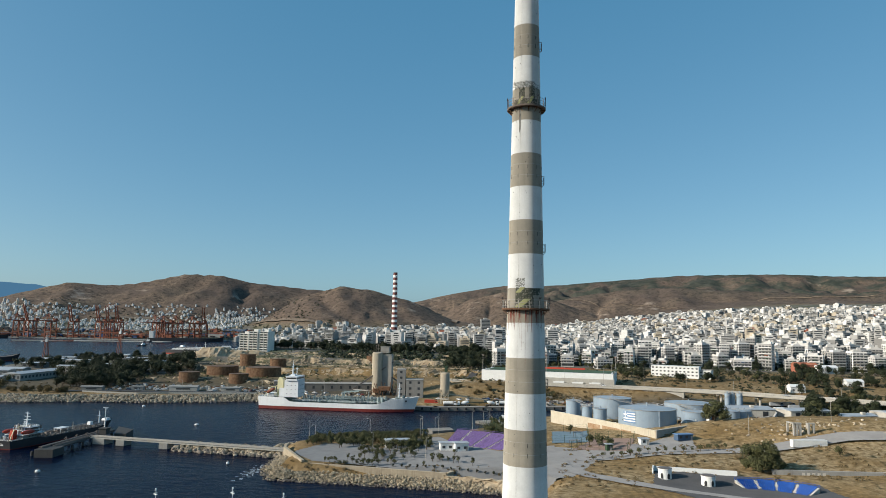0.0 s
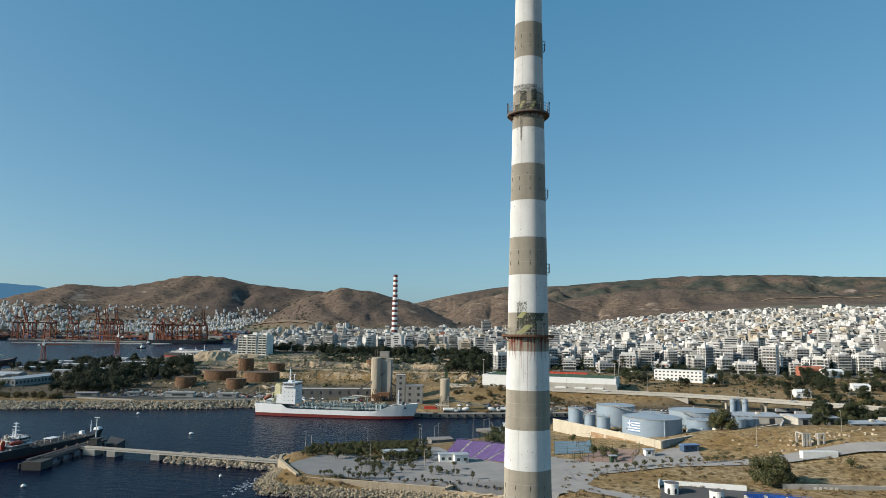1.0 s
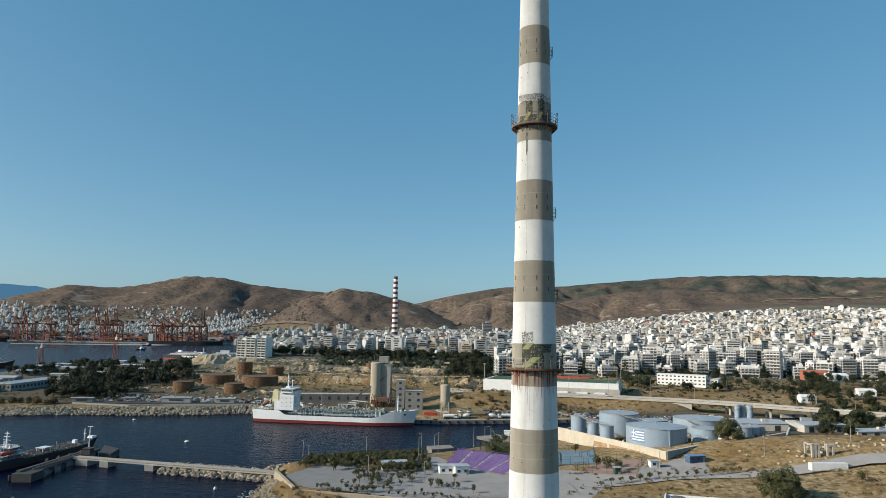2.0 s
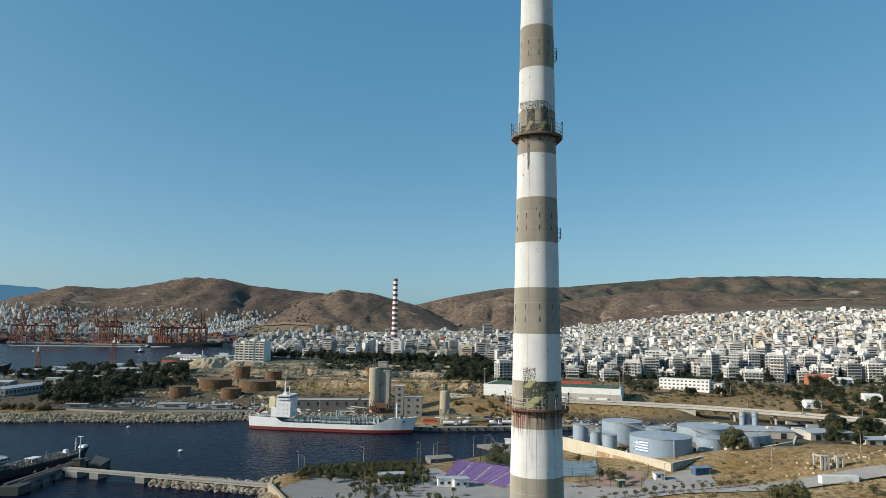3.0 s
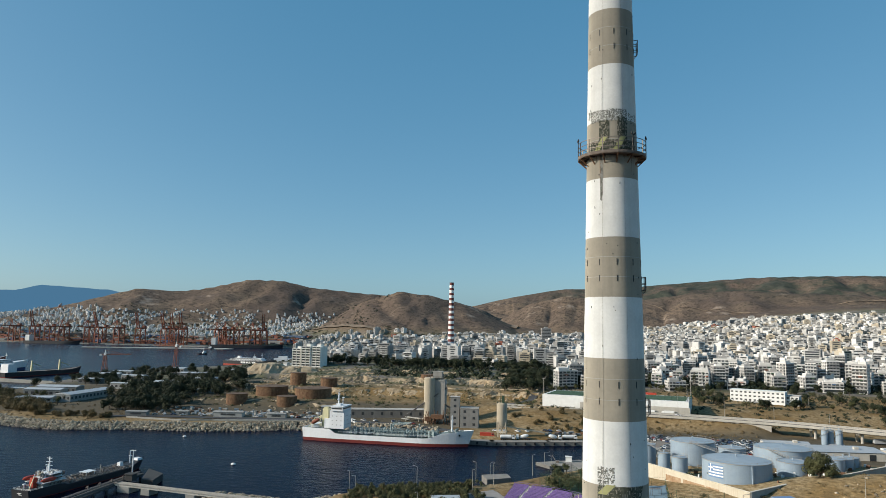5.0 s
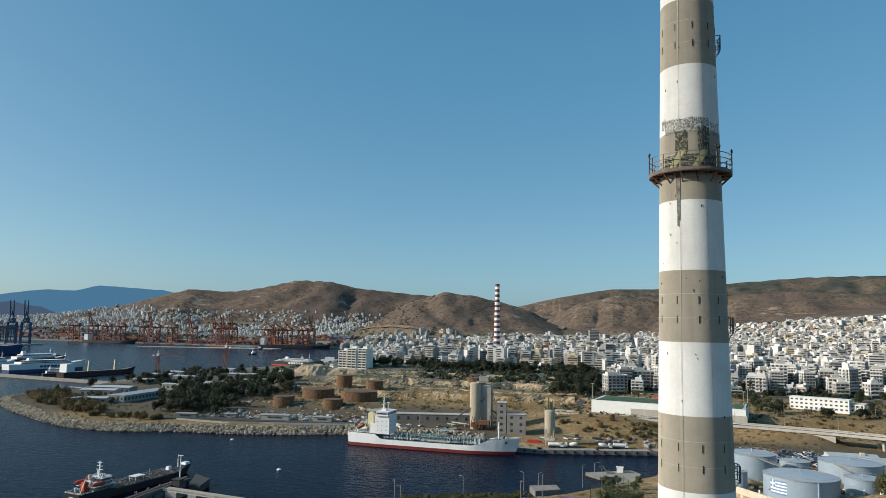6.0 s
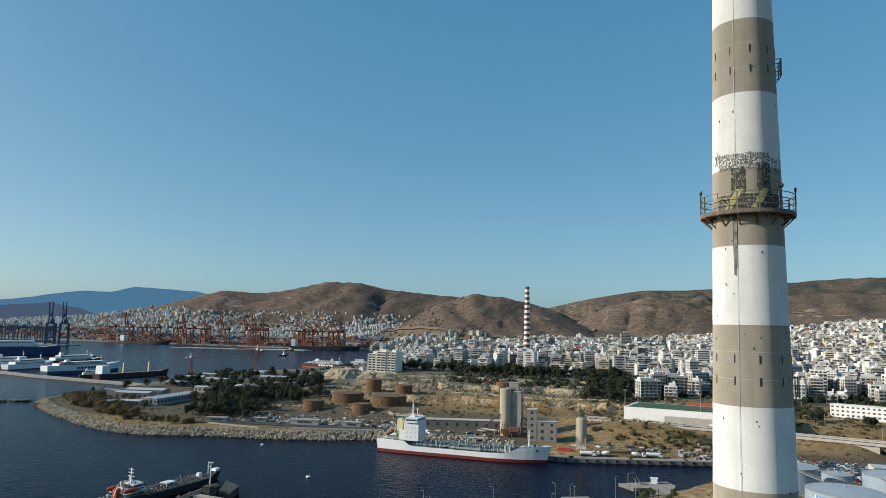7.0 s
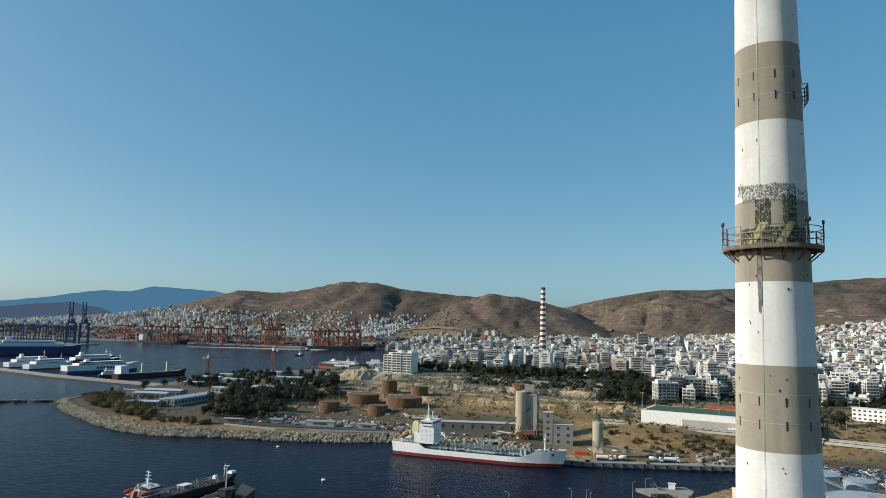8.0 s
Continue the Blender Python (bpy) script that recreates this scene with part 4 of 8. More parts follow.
def jetty_tanker():
    """Smaller dark-hulled tanker lying at the island jetty, stern to the open sea."""
    t = thing("tanker", "small dark-hulled tanker with a cluttered deck moored at a jetty", "ship", pose(-231.3, 290.5, 0, 0, 0, 83) @ Matrix.Diagonal((1, 0.9, 0.6, 1)))
    hull(73, 13, [(0, 6.2), (0.25, 6.0), (0.28, 4.6), (0.86, 4.6), (0.9, 6.6), (1, 8.0)], 0.6, (M_hulldark, M_hullred, M_hulldark), t)
    part("deckhouse", Soup().box(13, 0, 6, 10, 9, 3.2).box(14, 0, 9.6, 7, 7.5, 2.2).box(14.5, 0, 12.0, 5.2, 8.5, 2.0), M_shedwall, t)
    part("boat_deck", Soup().box(13, 0, 9.2, 12, 12, 0.3).box(14, 0, 11.8, 9, 10.5, 0.25).box(14.5, 0, 14.0, 6.5, 9.5, 0.25), M_hullwhite, t)
    g = random.Random(15)
    gear = Soup()
    for k in range(70):
        lv = g.choice((6.2, 9.5, 12.0, 14.2))
        x_, y_ = g.uniform(2, 20) if lv < 7 else g.uniform(9, 18), g.uniform(-5.4, 5.4)
        gear.box(x_, y_, lv, g.uniform(0.15, 0.9), g.uniform(0.15, 0.9), g.uniform(0.8, 3.4), g.uniform(0, 3), g.choice((0, 0, 1, 2)))
    tagged(part("house_gear", gear, [M_hullwhite, M_rail, M_shedwall], t, "posts, lockers and vents round the deckhouse"), kind="stuff")
    part("bridge_glazing", Soup().box(17.28, 0, 12.9, 0.1, 8.5, 0.9).box(14.5, -4.78, 12.9, 4.6, 0.06, 0.9), M_glassdark, t)
    part("funnel", Soup().box(6.5, 0, 6, 2.6, 2.6, 7, taper=0.8), M_redpaint, t, "red funnel")
    for lv, zz in enumerate((7.4, 10.3)):
        for k in range(4):
            part("porthole", Soup().box(18.55 if lv < 1 else 18.05, -3.6 + k * 2.4, zz, 0.12, 0.9, 0.9), M_glassdark, t)
            part("porthole", Soup().box(10.8 + k * 2.0, -5.54 if lv < 1 else -4.54, zz, 0.8, 0.12, 0.9), M_glassdark, t)
    s = Soup()
    for zz, x0, x1, yy in ((6.0, 1, 7.2, 5.4), (9.6, 8, 18.3, 5.4), (14.2, 11.9, 17.1, 4.6)):
        rails(s, [(x0, -yy, zz), (x1, -yy, zz), (x1, yy, zz), (x0, yy, zz), (x0, -yy, zz)], 1.2, 0.12)
    part("house_rail", s, M_whitepaint, t)
    part("davit", Soup().beam((6.5, -5.2, 9), (6.5, -5.8, 13), 0.3).beam((10.5, -5.2, 9), (10.5, -5.8, 13), 0.3), M_hullwhite, t)
    part("vent_cowl", Soup().lathe(4, 2.5, [(0.4, 6), (0.4, 8.4), (0.8, 8.8), (0.5, 9.3)], 10), M_hullwhite, t)
    part("derrick", Soup().beam((3, -2, 6.2), (5, -2, 14), 0.35).beam((5, -2, 14), (9.5, -2, 16.5), 0.25), M_yellowcream, t)
    for yy in (-4.6, 4.6):
        part("lifeboat", Soup().lathe(0, 0, [(0.3, -2.8), (1.0, -1.8), (1.15, 0), (1.0, 1.8), (0.3, 2.8)], 12), M_redpaint, t, "red lifeboat").matrix_basis = pose(9.5, yy * 1.25, 11.4, 0, 90, 0) @ Matrix.Scale(1.35, 4)
    s = Soup().box(14, 0, 14.2, 0.6, 0.6, 11.6, taper=0.5)
    for z, w in ((19.5, 4.4), (22, 3.8), (24.5, 3.0)):
        s.box(14, 0, z, 0.35, w, 0.3)
    part("radar_mast", s, M_hullwhite, t)
    s = Soup().lathe(63, 0, [(0.35, 6.6), (0.2, 17)], 8).box(63, 0, 12.5, 0.3, 2.0, 0.25)
    part("foremast", s, M_hullwhite, t)
    part("bow_bulwark", Soup().box(68.5, 0, 7.6, 3.8, 3.6, 1.9, taper=0.8), M_hullwhite, t, "white bow bulwark")
    part("locker", Soup().box(58, 1.5, 5, 2.4, 2.4, 3.6, taper=0.8), M_hullwhite, t)
    part("cargo_shelter", Soup().box(36, 0, 8.2, 6, 5, 0.3).box(33.5, -2, 4.6, 0.2, 0.2, 3.6).box(38.5, -2, 4.6, 0.2, 0.2, 3.6).box(33.5, 2, 4.6, 0.2, 0.2, 3.6).box(38.5, 2, 4.6, 0.2, 0.2, 3.6), M_hullwhite, t)
    part("post", Soup().lathe(43, -1, [(0.25, 4.6), (0.2, 11.5)], 8), M_raillight, t)
    r = random.Random(4)
    s = Soup()
    for i in range(90):
        s.box(r.uniform(22, 60), r.uniform(-5, 5), 4.6, r.uniform(0.3, 2), r.uniform(0.3, 1.5), r.uniform(0.4, 2.0), r.uniform(0, 3))
    tagged(part("deck_gear", s, M_rail, t), kind="stuff")
    for yy in (-3.6, -1.2, 1.2, 3.6):
        part("deck_pipe", Soup().beam((22, yy, 5.8), (60, yy, 5.8), 0.4), M_rail, t)
    s = Soup()
    rails(s, [(22, -6.0, 5.2), (60, -6.0, 5.2)], 1.2, 0.12)
    rails(s, [(22, 6.0, 5.2), (60, 6.0, 5.2)], 1.2, 0.12)
    part("deck_rail", s, M_raillight, t)
    for xx, ww in ((-0.9, 1.2), (-0.9, 0.9)):
        part("name_bar", Soup().box(0.25, ww * 2 - 2, 4.0 if ww > 1 else 3.0, 0.1, 2.2 * ww, 0.5), M_whitepaint, t)


jetty_tanker()

# island jetty: loading platform, trestle arm, dolphins
jt = thing("jetty", "grey concrete oil jetty with loading platform", "jetty")
part("loading_platform", Soup().prism([(-210, 338), (-205, 338), (-200, 279), (-204, 278)], 2.2, 2.9), M_dkconcrete, jt)
part("end_block", Soup().prism([(-206, 286), (-198, 287), (-197, 278), (-205, 277)], -2, 3.4), M_dkconcrete, jt)
part("mooring_block", Soup().prism([(-208, 346), (-195, 338), (-191, 324), (-197, 324)], -2, 3.4), M_dkconcrete, jt)
s = Soup()
for y in range(280, 336, 9):
    for x in (-208 + (y - 280) * -0.05, -200 + (y - 280) * -0.08):
        s.lathe(x, y, [(0.6, -3), (0.6, 2.1)], 10)
part("pile", s, M_dkconcrete, jt)
part("control_hut", Soup().box(-201, 322, 3.2, 3.6, 3.6, 2.8).box(-201, 322, 6.0, 4.4, 4.4, 0.3), M_dkconcrete, jt)
part("tower_mast", Soup().lathe(-206, 330, [(0.3, 3.2), (0.2, 15)], 8).box(-206, 330, 14.8, 2.6, 0.4, 0.3), M_whitepaint, jt)
s = Soup()
for k in range(4):
    x, y = -206 + k * 0.6, 300 + k * 7
    s.lathe(x, y, [(0.25, 2.9), (0.25, 5.2)], 8).beam((x, y, 5.2), (x - 1.2, y, 4.2), 0.25)
part("loading_arm", s, M_rail, jt)
part("pipe_rack", Soup().beam((-204, 280, 3.9), (-206, 336, 3.9), 0.5).beam((-205, 280, 3.9), (-207, 336, 3.9), 0.4).beam((-202, 285, 3.8), (-204, 330, 3.8), 0.35), M_rail, jt)

cw = thing("causeway", "grey concrete pipe causeway on piers running from the shore", "jetty")
p0, p1 = Vector((-203, 316, 0)), Vector((-100, 300, 0))
dirv = (p1 - p0).normalized()
cang = math.atan2(dirv.y, dirv.x)
mid = (p0 + p1) / 2
part("deck", Soup().box(mid.x, mid.y, 2.5, (p1 - p0).length, 4.6, 0.5, cang), M_concrete_l, cw)
s = Soup()
nv = Vector((-dirv.y, dirv.x, 0))
rails(s, [tuple(p0 + nv * -2.4 + Vector((0, 0, 3.0))), tuple(p1 + nv * -2.4 + Vector((0, 0, 3.0)))], 0.9, 0.1)
part("rail", s, M_raillight, cw)
for k in (-1.5, -0.6, 0.4, 1.4):
    a, b = p0 + nv * k + Vector((0, 0, 3.35)), p1 + nv * k + Vector((0, 0, 3.35))
    part("pipe", Soup().beam(a, b, 0.38), M_raillight, cw)
for f in (0.17, 0.40):
    c = p0.lerp(p1, f)
    part("pier", Soup().box(c.x, c.y, -2, 4.6, 5.5, 4.5, cang), M_concrete, cw)
c = p0.lerp(p1, 0.055)
part("pier", Soup().box(c.x, c.y, -2, 6.5, 6.0, 4.5, cang), M_concrete, cw)


def rock_belt(name, line, width, count, size, zin, rng, label, zout=-0.4, dry=None):
    s = Soup()
    seg = [(Vector((*a, 0)), Vector((*b, 0))) for a, b in zip(line, line[1:])]
    lens = [(b - a).length for a, b in seg]
    for i in range(count):
        t = rng.uniform(0, sum(lens))
        k = 0
        while t > lens[k]:
            t -= lens[k]
            k += 1
        a, b = seg[k]
        d = (b - a).normalized()
        n = Vector((-d.y, d.x, 0))
        u = rng.random()
        p = a + d * t + n * (u * width - 1.0 + rng.uniform(-1, 1))
        r = size * rng.uniform(0.55, 1.35)
        z = lerp(zout, zin, u) + rng.uniform(-0.3, 0.5)
        s.rock(p.x, p.y, z, r, rng, 1 if z < 0.5 and rng.random() < 0.8 else 0)
    return solid(name, s, [dry or M_rock, M_rockwet], label, "rocks", kind="stuff")


rr = random.Random(21)
HEAD = COAST[0:11]
rock_belt("rock_armour", [(-572, 590)] + HEAD, 10, 6400, 1.1, 4.3, rr, "pale boulder armour along the headland shore")
rock_belt("rock_armour", [(-585, 576), (-620, 547), (-680, 520), (-760, 480)], 6, 500, 1.4, 1.6, rr, "low dark rock groyne at the headland tip")
rock_belt("rock_armour", [(-156, 304), (-101, 296)], 7, 520, 1.2, 2.2, rr, "boulders banked against the causeway")
rock_belt("rock_armour", [(-101, 312), (-156, 321)], 6, 240, 1.2, 2.0, rr, "boulders banked behind the causeway")
rock_belt("rock_armour", [(-103, 292), (-100, 270), (-92, 254), (-57, 252), (-22, 249), (4, 245)], 9, 4200, 0.5, 2.2, rr, "brown rocks below the sea wall", dry=M_shorerock)
rock_belt("rock_armour", [(18, 436), (4, 412), (-14, 388), (-34, 366), (-62, 350), (-97, 338), (-114, 318), (-104, 292)][::-1], -5, 500, 1.1, 2.2, rr, "rocks along the park's inner shore")
rock_belt("rock_armour", [(-196, 503), (-130, 507), (-95, 500)], 14, 500, 1.25, 5.0, rr, "pale boulders below the quay road")
s = Soup()
for i in range(90):
    a = rr.uniform(0, 6.28)
    x, y = -103 + rr.gauss(0, 1.6), 268 + rr.gauss(0, 7)
    s.box(x, y, 0.01, rr.uniform(0.3, 1.3), rr.uniform(0.15, 0.4), 0.03, a)
solid("sea_foam", s, M_foam, "white foam where swell meets rocks", "foam", kind="stuff")

# sea wall round the park
s = thing("sea_wall", "pale worn stone sea wall below the park", "wall", kind="structure")
wl = [(-102, 305), (-100, 297), (-83, 269), (-58, 265.5), (-24, 260), (-22, 264)]
for k, (a, b) in enumerate(zip(wl, wl[1:])):
    va, vb = Vector((*a, 0)), Vector((*b, 0))
    d = vb - va
    h0 = 4.9 if k < 2 else 4.0
    if k < 5:
        part("wall_length", Soup().box((a[0] + b[0]) / 2, (a[1] + b[1]) / 2, -1, d.length, 1.2, h0 + 1, math.atan2(d.y, d.x)), M_seawall, s)

# broken tan rock face between park edge and sea
def shore_face(line, z1, seed):
    g = random.Random(seed)
    rows_ = []
    for a, b in zip(line, line[1:]):
        n = max(2, int(math.dist(a, b) / 1.3))
        d = Vector((b[0] - a[0], b[1] - a[1], 0)).normalized()
        for i in range(n):
            x, y = lerp(a[0], b[0], i / n), lerp(a[1], b[1], i / n)
            top = z1 * (0.8 + 0.2 * float(wavy(x, y, 9, seed)))
            row_ = []
            for k in range(7):
                f = k / 6
                out = 4.0 * max(0, 0.6 - f) ** 0.8 + g.uniform(-0.6, 0.6)
                row_.append((x + d.y * out + g.uniform(-.2, .2), y - d.x * out + g.uniform(-.2, .2), lerp(-0.6, top, f ** 0.8) + g.uniform(-0.45, 0.45)))
            row_.append((x - d.y * 2.5, y + d.x * 2.5, top - 0.3))
            rows_.append(row_)
    s = Soup()
    for r0, r1 in zip(rows_, rows_[1:]):
        for k in range(7):
            s.add([r0[k], r1[k], r1[k + 1], r0[k + 1]], [(0, 1, 2, 3)])
    solid("shore_face", s, M_cliff, "broken tan rock face below the park", "rock face", kind="structure")


shore_face([(-101, 297), (-97, 270), (-86, 262), (-57, 259), (-26, 256)], 1.7, 7)
shore_face([(-25, 259), (0, 250), (8, 241)], 4.6, 8)

# quay of the loading berth
q = thing("quay", "grey concrete quay edge with rubber fenders", "quay", kind="structure")
ql = [(-96, 499), (-72, 479.5), (-53, 479.5), (-17, 489.5), (16, 499), (40, 506)]
for a, b in zip(ql, ql[1:]):
    va, vb = Vector((*a, 0)), Vector((*b, 0))
    d = vb - va
    n = Vector((-d.y, d.x, 0)).normalized()
    c = (va + vb) / 2 + n * 9
    part("quay_length", Soup().box(c.x, c.y, -4, d.length + 1.5, 18, 6.6, math.atan2(d.y, d.x)), M_quaywall, q)
    for i in range(int(d.length / 6)):
        p = va + d * ((i + 0.5) / int(d.length / 6)) - n * 0.25
        part("fender", Soup().box(p.x, p.y, 0.6, 1.0, 0.6, 1.6, math.atan2(d.y, d.x)), M_tyre, q)

# slipway jetty and small raft beside the park
pj = thing("landing_jetty", "pale concrete landing jetty with a moored work barge", "jetty")
part("deck", Soup().prism([(-22, 425), (-8, 433), (2, 439), (7, 431), (4, 412), (-6, 402), (-6, 420), (-14, 416)], -2, 1.6), M_quaywall, pj)
part("hut", Soup().box(-4, 432, 1.6, 3.4, 2.6, 2.6).box(-4, 432, 4.2, 4.0, 3.0, 0.25), M_whitepaint, pj)
part("mast", Soup().box(-17, 422, 1.6, 0.25, 0.25, 6).beam((-17, 422, 7.4), (-14, 424, 7.8), 0.2), M_raillight, pj)
part("winch", Soup().box(-10, 427, 1.6, 2, 1.5, 1.2).beam((-11, 427, 2.5), (-13, 429, 5), 0.3), M_rail, pj)
pk = thing("landing_jetty", "small square concrete landing stage", "jetty")
part("deck", Soup().prism([(-46, 378), (-34, 384), (-31, 375), (-42, 368)], -2, 3.0), M_quaywall, pk)

# mooring buoys
for x, y, r in ((-184, 251, 0.75), (-181, 381, 1.0), (-119, 280, 0.5), (-255, 455, 0.9)):
    b = thing("buoy", "white mooring buoy floating on the water", "buoy", pose(x, y, 0), group="mooring buoys")
    part("float", Soup().lathe(0, 0, [(r * 0.8, -0.4), (r * 1.3, 0.1), (r * 1.3, 0.5), (r * 0.7, 0.9)], 14), M_whitepaint, b, smooth=True)
    part("ring", Soup().lathe(0, 0, [(0.2, 0.9), (0.2, 1.4)], 8), M_rail, b)

# masts of boats moored below the near shore
for x, y, h in ((-107.7, 190, 9.8), (-86.0, 195.3, 9.8), (-69.3, 193.2, 9.3)):
    b = thing("fishing_boat", "small white boat with a tall mast", "boat", pose(x, y, 0, 0, 0, 65), group="moored boats")
    hull(11, 3.4, [(0, 1.2), (0.7, 1.2), (1, 1.9)], 0.3, (M_hullwhite, M_hullblue, M_deck), b)
    part("cabin", Soup().box(4, 0, 1.2, 3, 2.2, 1.9, taper=0.85), M_hullwhite, b)
    part("mast", Soup().lathe(5.5, 0, [(0.12, 1.2), (0.07, h)], 8).box(5.5, 0, h - 1.4, 1.2, 0.1, 0.1).box(5.5, 0, h - 0.7, 0.8, 0.1, 0.1), M_whitepaint, b)
    part("radar", Soup().lathe(5.5, 0, [(0.2, h - 0.5), (0.28, h - 0.2), (0.15, h)], 10).box(5.5, 0, h - 1.9, 0.3, 1.6, 0.25), M_whitepaint, b)


# ---------- the far harbour ----------
def ferry(name, x, y, L, B, ang, decks, mh, mtop, label, superh=9.0, bars=0, boot=1.2, mboot=None, mbar=None):
    t = thing(name, label, "ship", pose(x, y, 0, 0, 0, ang))
    hull(L, B, [(0, decks), (0.8, decks), (1, decks + 3)], boot, (mh, mboot or M_hullred, M_hullwhite), t, 0.92)
    part("superstructure", Soup().box(L * 0.45, 0, decks, L * 0.62, B * 0.9, superh * 0.55).box(L * 0.48, 0, decks + superh * 0.55, L * 0.5, B * 0.8, superh * 0.45), mtop, t)
    for k in range(3):
        z = decks + 0.9 + k * superh * 0.3
        part("glazing", Soup().box(L * 0.45, 0, z, L * (0.6 - 0.06 * k), B * (0.915 - 0.04 * k), 0.9), M_glassdark, t)
    part("funnel", Soup().box(L * 0.28, 0, decks + superh, L * 0.06, B * 0.3, superh * 0.6, taper=0.8), mtop, t)
    part("mast", Soup().lathe(L * 0.72, 0, [(0.5, decks + superh), (0.25, decks + superh + 9)], 8).box(L * 0.72, 0, decks + superh + 5, 0.5, 5, 0.4), M_whitepaint, t)
    for k in range(bars):
        for sd in (-1, 1):
            part("lettering_bar", Soup().box(L * 0.38 + k * 5.2, sd * (B / 2 + 0.12), decks * 0.55, 4.0, 0.2, 3.0), mbar or M_whitepaint, t)
    return t


ferry("ferry", -1345, 1075, 190, 28, 55, 17, M_hullblue, M_hullwhite, "large dark blue ferry with white upper decks", 13)
ferry("ferry", -944, 848, 84, 16, 87, 8, M_hullwhite, M_hullwhite, "white passenger ferry with dark glazing strips", 7)
ferry("ferry", -834, 816, 118, 20, 75, 12, M_hullwhite, M_hullwhite, "white ferry with a blue lower hull and dark lettering bars", 5, 9, 4.5, M_hullblue, M_hullblue)
ferry("ferry", -1002, 862, 90, 16, 86, 8, M_hullwhite, M_hullwhite, "white passenger ferry berthed behind the breakwater", 8)
ferry("ferry", -985, 955, 110, 18, 80, 8, M_hullred, M_hullwhite, "red and white ferry berthed behind the breakwater", 8)
ferry("cargo_ship", -757, 802, 34, 9, 55, 3.5, M_hulldark, M_hullwhite, "small dark coaster with white deckhouse", 6)
cs = thing("cargo_ship", "long dark bulk carrier with deck cranes", "ship", pose(-726, 800, 0, 0, 0, 79))
hull(120, 18, [(0, 6), (0.85, 6), (1, 9)], 1.0, (M_hulldark, M_hullred, M_rail), cs)
part("deckhouse", Soup().box(10, 0, 6, 12, 14, 11), M_hullwhite, cs)
for xx in (42, 84):
    part("deck_crane", Soup().box(xx, 0, 6, 2.2, 2.2, 14, taper=0.7).beam((xx, 0, 17), (xx + 14, 0, 12), 0.8), M_yellowcream, cs)
rs = ferry("cargo_ship", -612, 1168, 105, 16, -8, 9, M_hulldark, M_hullwhite, "red and black ro-ro ship with pale lettering bars", 5, 6)
part("red_band", Soup().box(46, 0, 1.0, 88, 16.3, 2.4), M_redpaint, rs)
for x, y, a in ((-1115, 1175, 10), (-640, 1330, 100), (-1010, 1790, 10), (-860, 1500, 60)):
    tg = thing("tugboat", "small tugboat with white wheelhouse on the harbour water", "boat", pose(x, y, 0, 0, 0, a), group="tugboats")
    hull(26, 8, [(0, 2), (0.6, 2), (1, 3.6)], 0.5, (M_hulldark, M_hullred, M_deck), tg)
    part("wheelhouse", Soup().box(15, 0, 2, 8, 5, 3).box(15.5, 0, 5, 5, 4, 2.6), M_hullwhite, tg)
    part("mast", Soup().box(13, 0, 7.6, 0.4, 0.4, 5), M_whitepaint, tg)
wc = thing("patrol_boat", "white patrol boats at the ferry terminal", "boat", pose(-560, 1225, 0, 0, 0, 12))
hull(70, 12, [(0, 5), (0.8, 5), (1, 7)], 0.8, (M_hullwhite, M_hullblue, M_deck), wc)
part("superstructure", Soup().box(32, 0, 5, 36, 9, 6).box(30, 0, 11, 16, 7, 4), M_hullwhite, wc)

bw = thing("breakwater", "long pale concrete breakwater wall across the harbour mouth", "breakwater", kind="structure")
bl = [(-1500, 1010), (-964, 822), (-804, 778), (-689, 758), (-600, 745)]
for a, b in zip(bl, bl[1:]):
    d = Vector((b[0] - a[0], b[1] - a[1], 0))
    part("wall_length", Soup().box((a[0] + b[0]) / 2, (a[1] + b[1]) / 2, -3, d.length + 2, 9, 5.4, math.atan2(d.y, d.x)).box((a[0] + b[0]) / 2, (a[1] + b[1]) / 2 - 3.6, 2.4, d.length + 2, 1.4, 1.6, math.atan2(d.y, d.x)), M_concrete_l, bw)
sp = thing("pier", "low sandy pier in the harbour basin", "pier", kind="structure")
part("pier_length", Soup().prism([(-1345, 1725), (-1330, 1705), (-960, 1800), (-950, 1840), (-1000, 1850)], -3, 1.6), M_concrete_l, sp)
fq = thing("pier", "container quay edge along the far shore", "pier", kind="structure")
part("pier_length", Soup().prism([(-2600, 1880), (-1561, 1945), (-1091, 1925), (-870, 2005), (-870, 2040), (-1091, 1960), (-1561, 1980), (-2600, 1915)], -3, 3), M_concrete, fq)


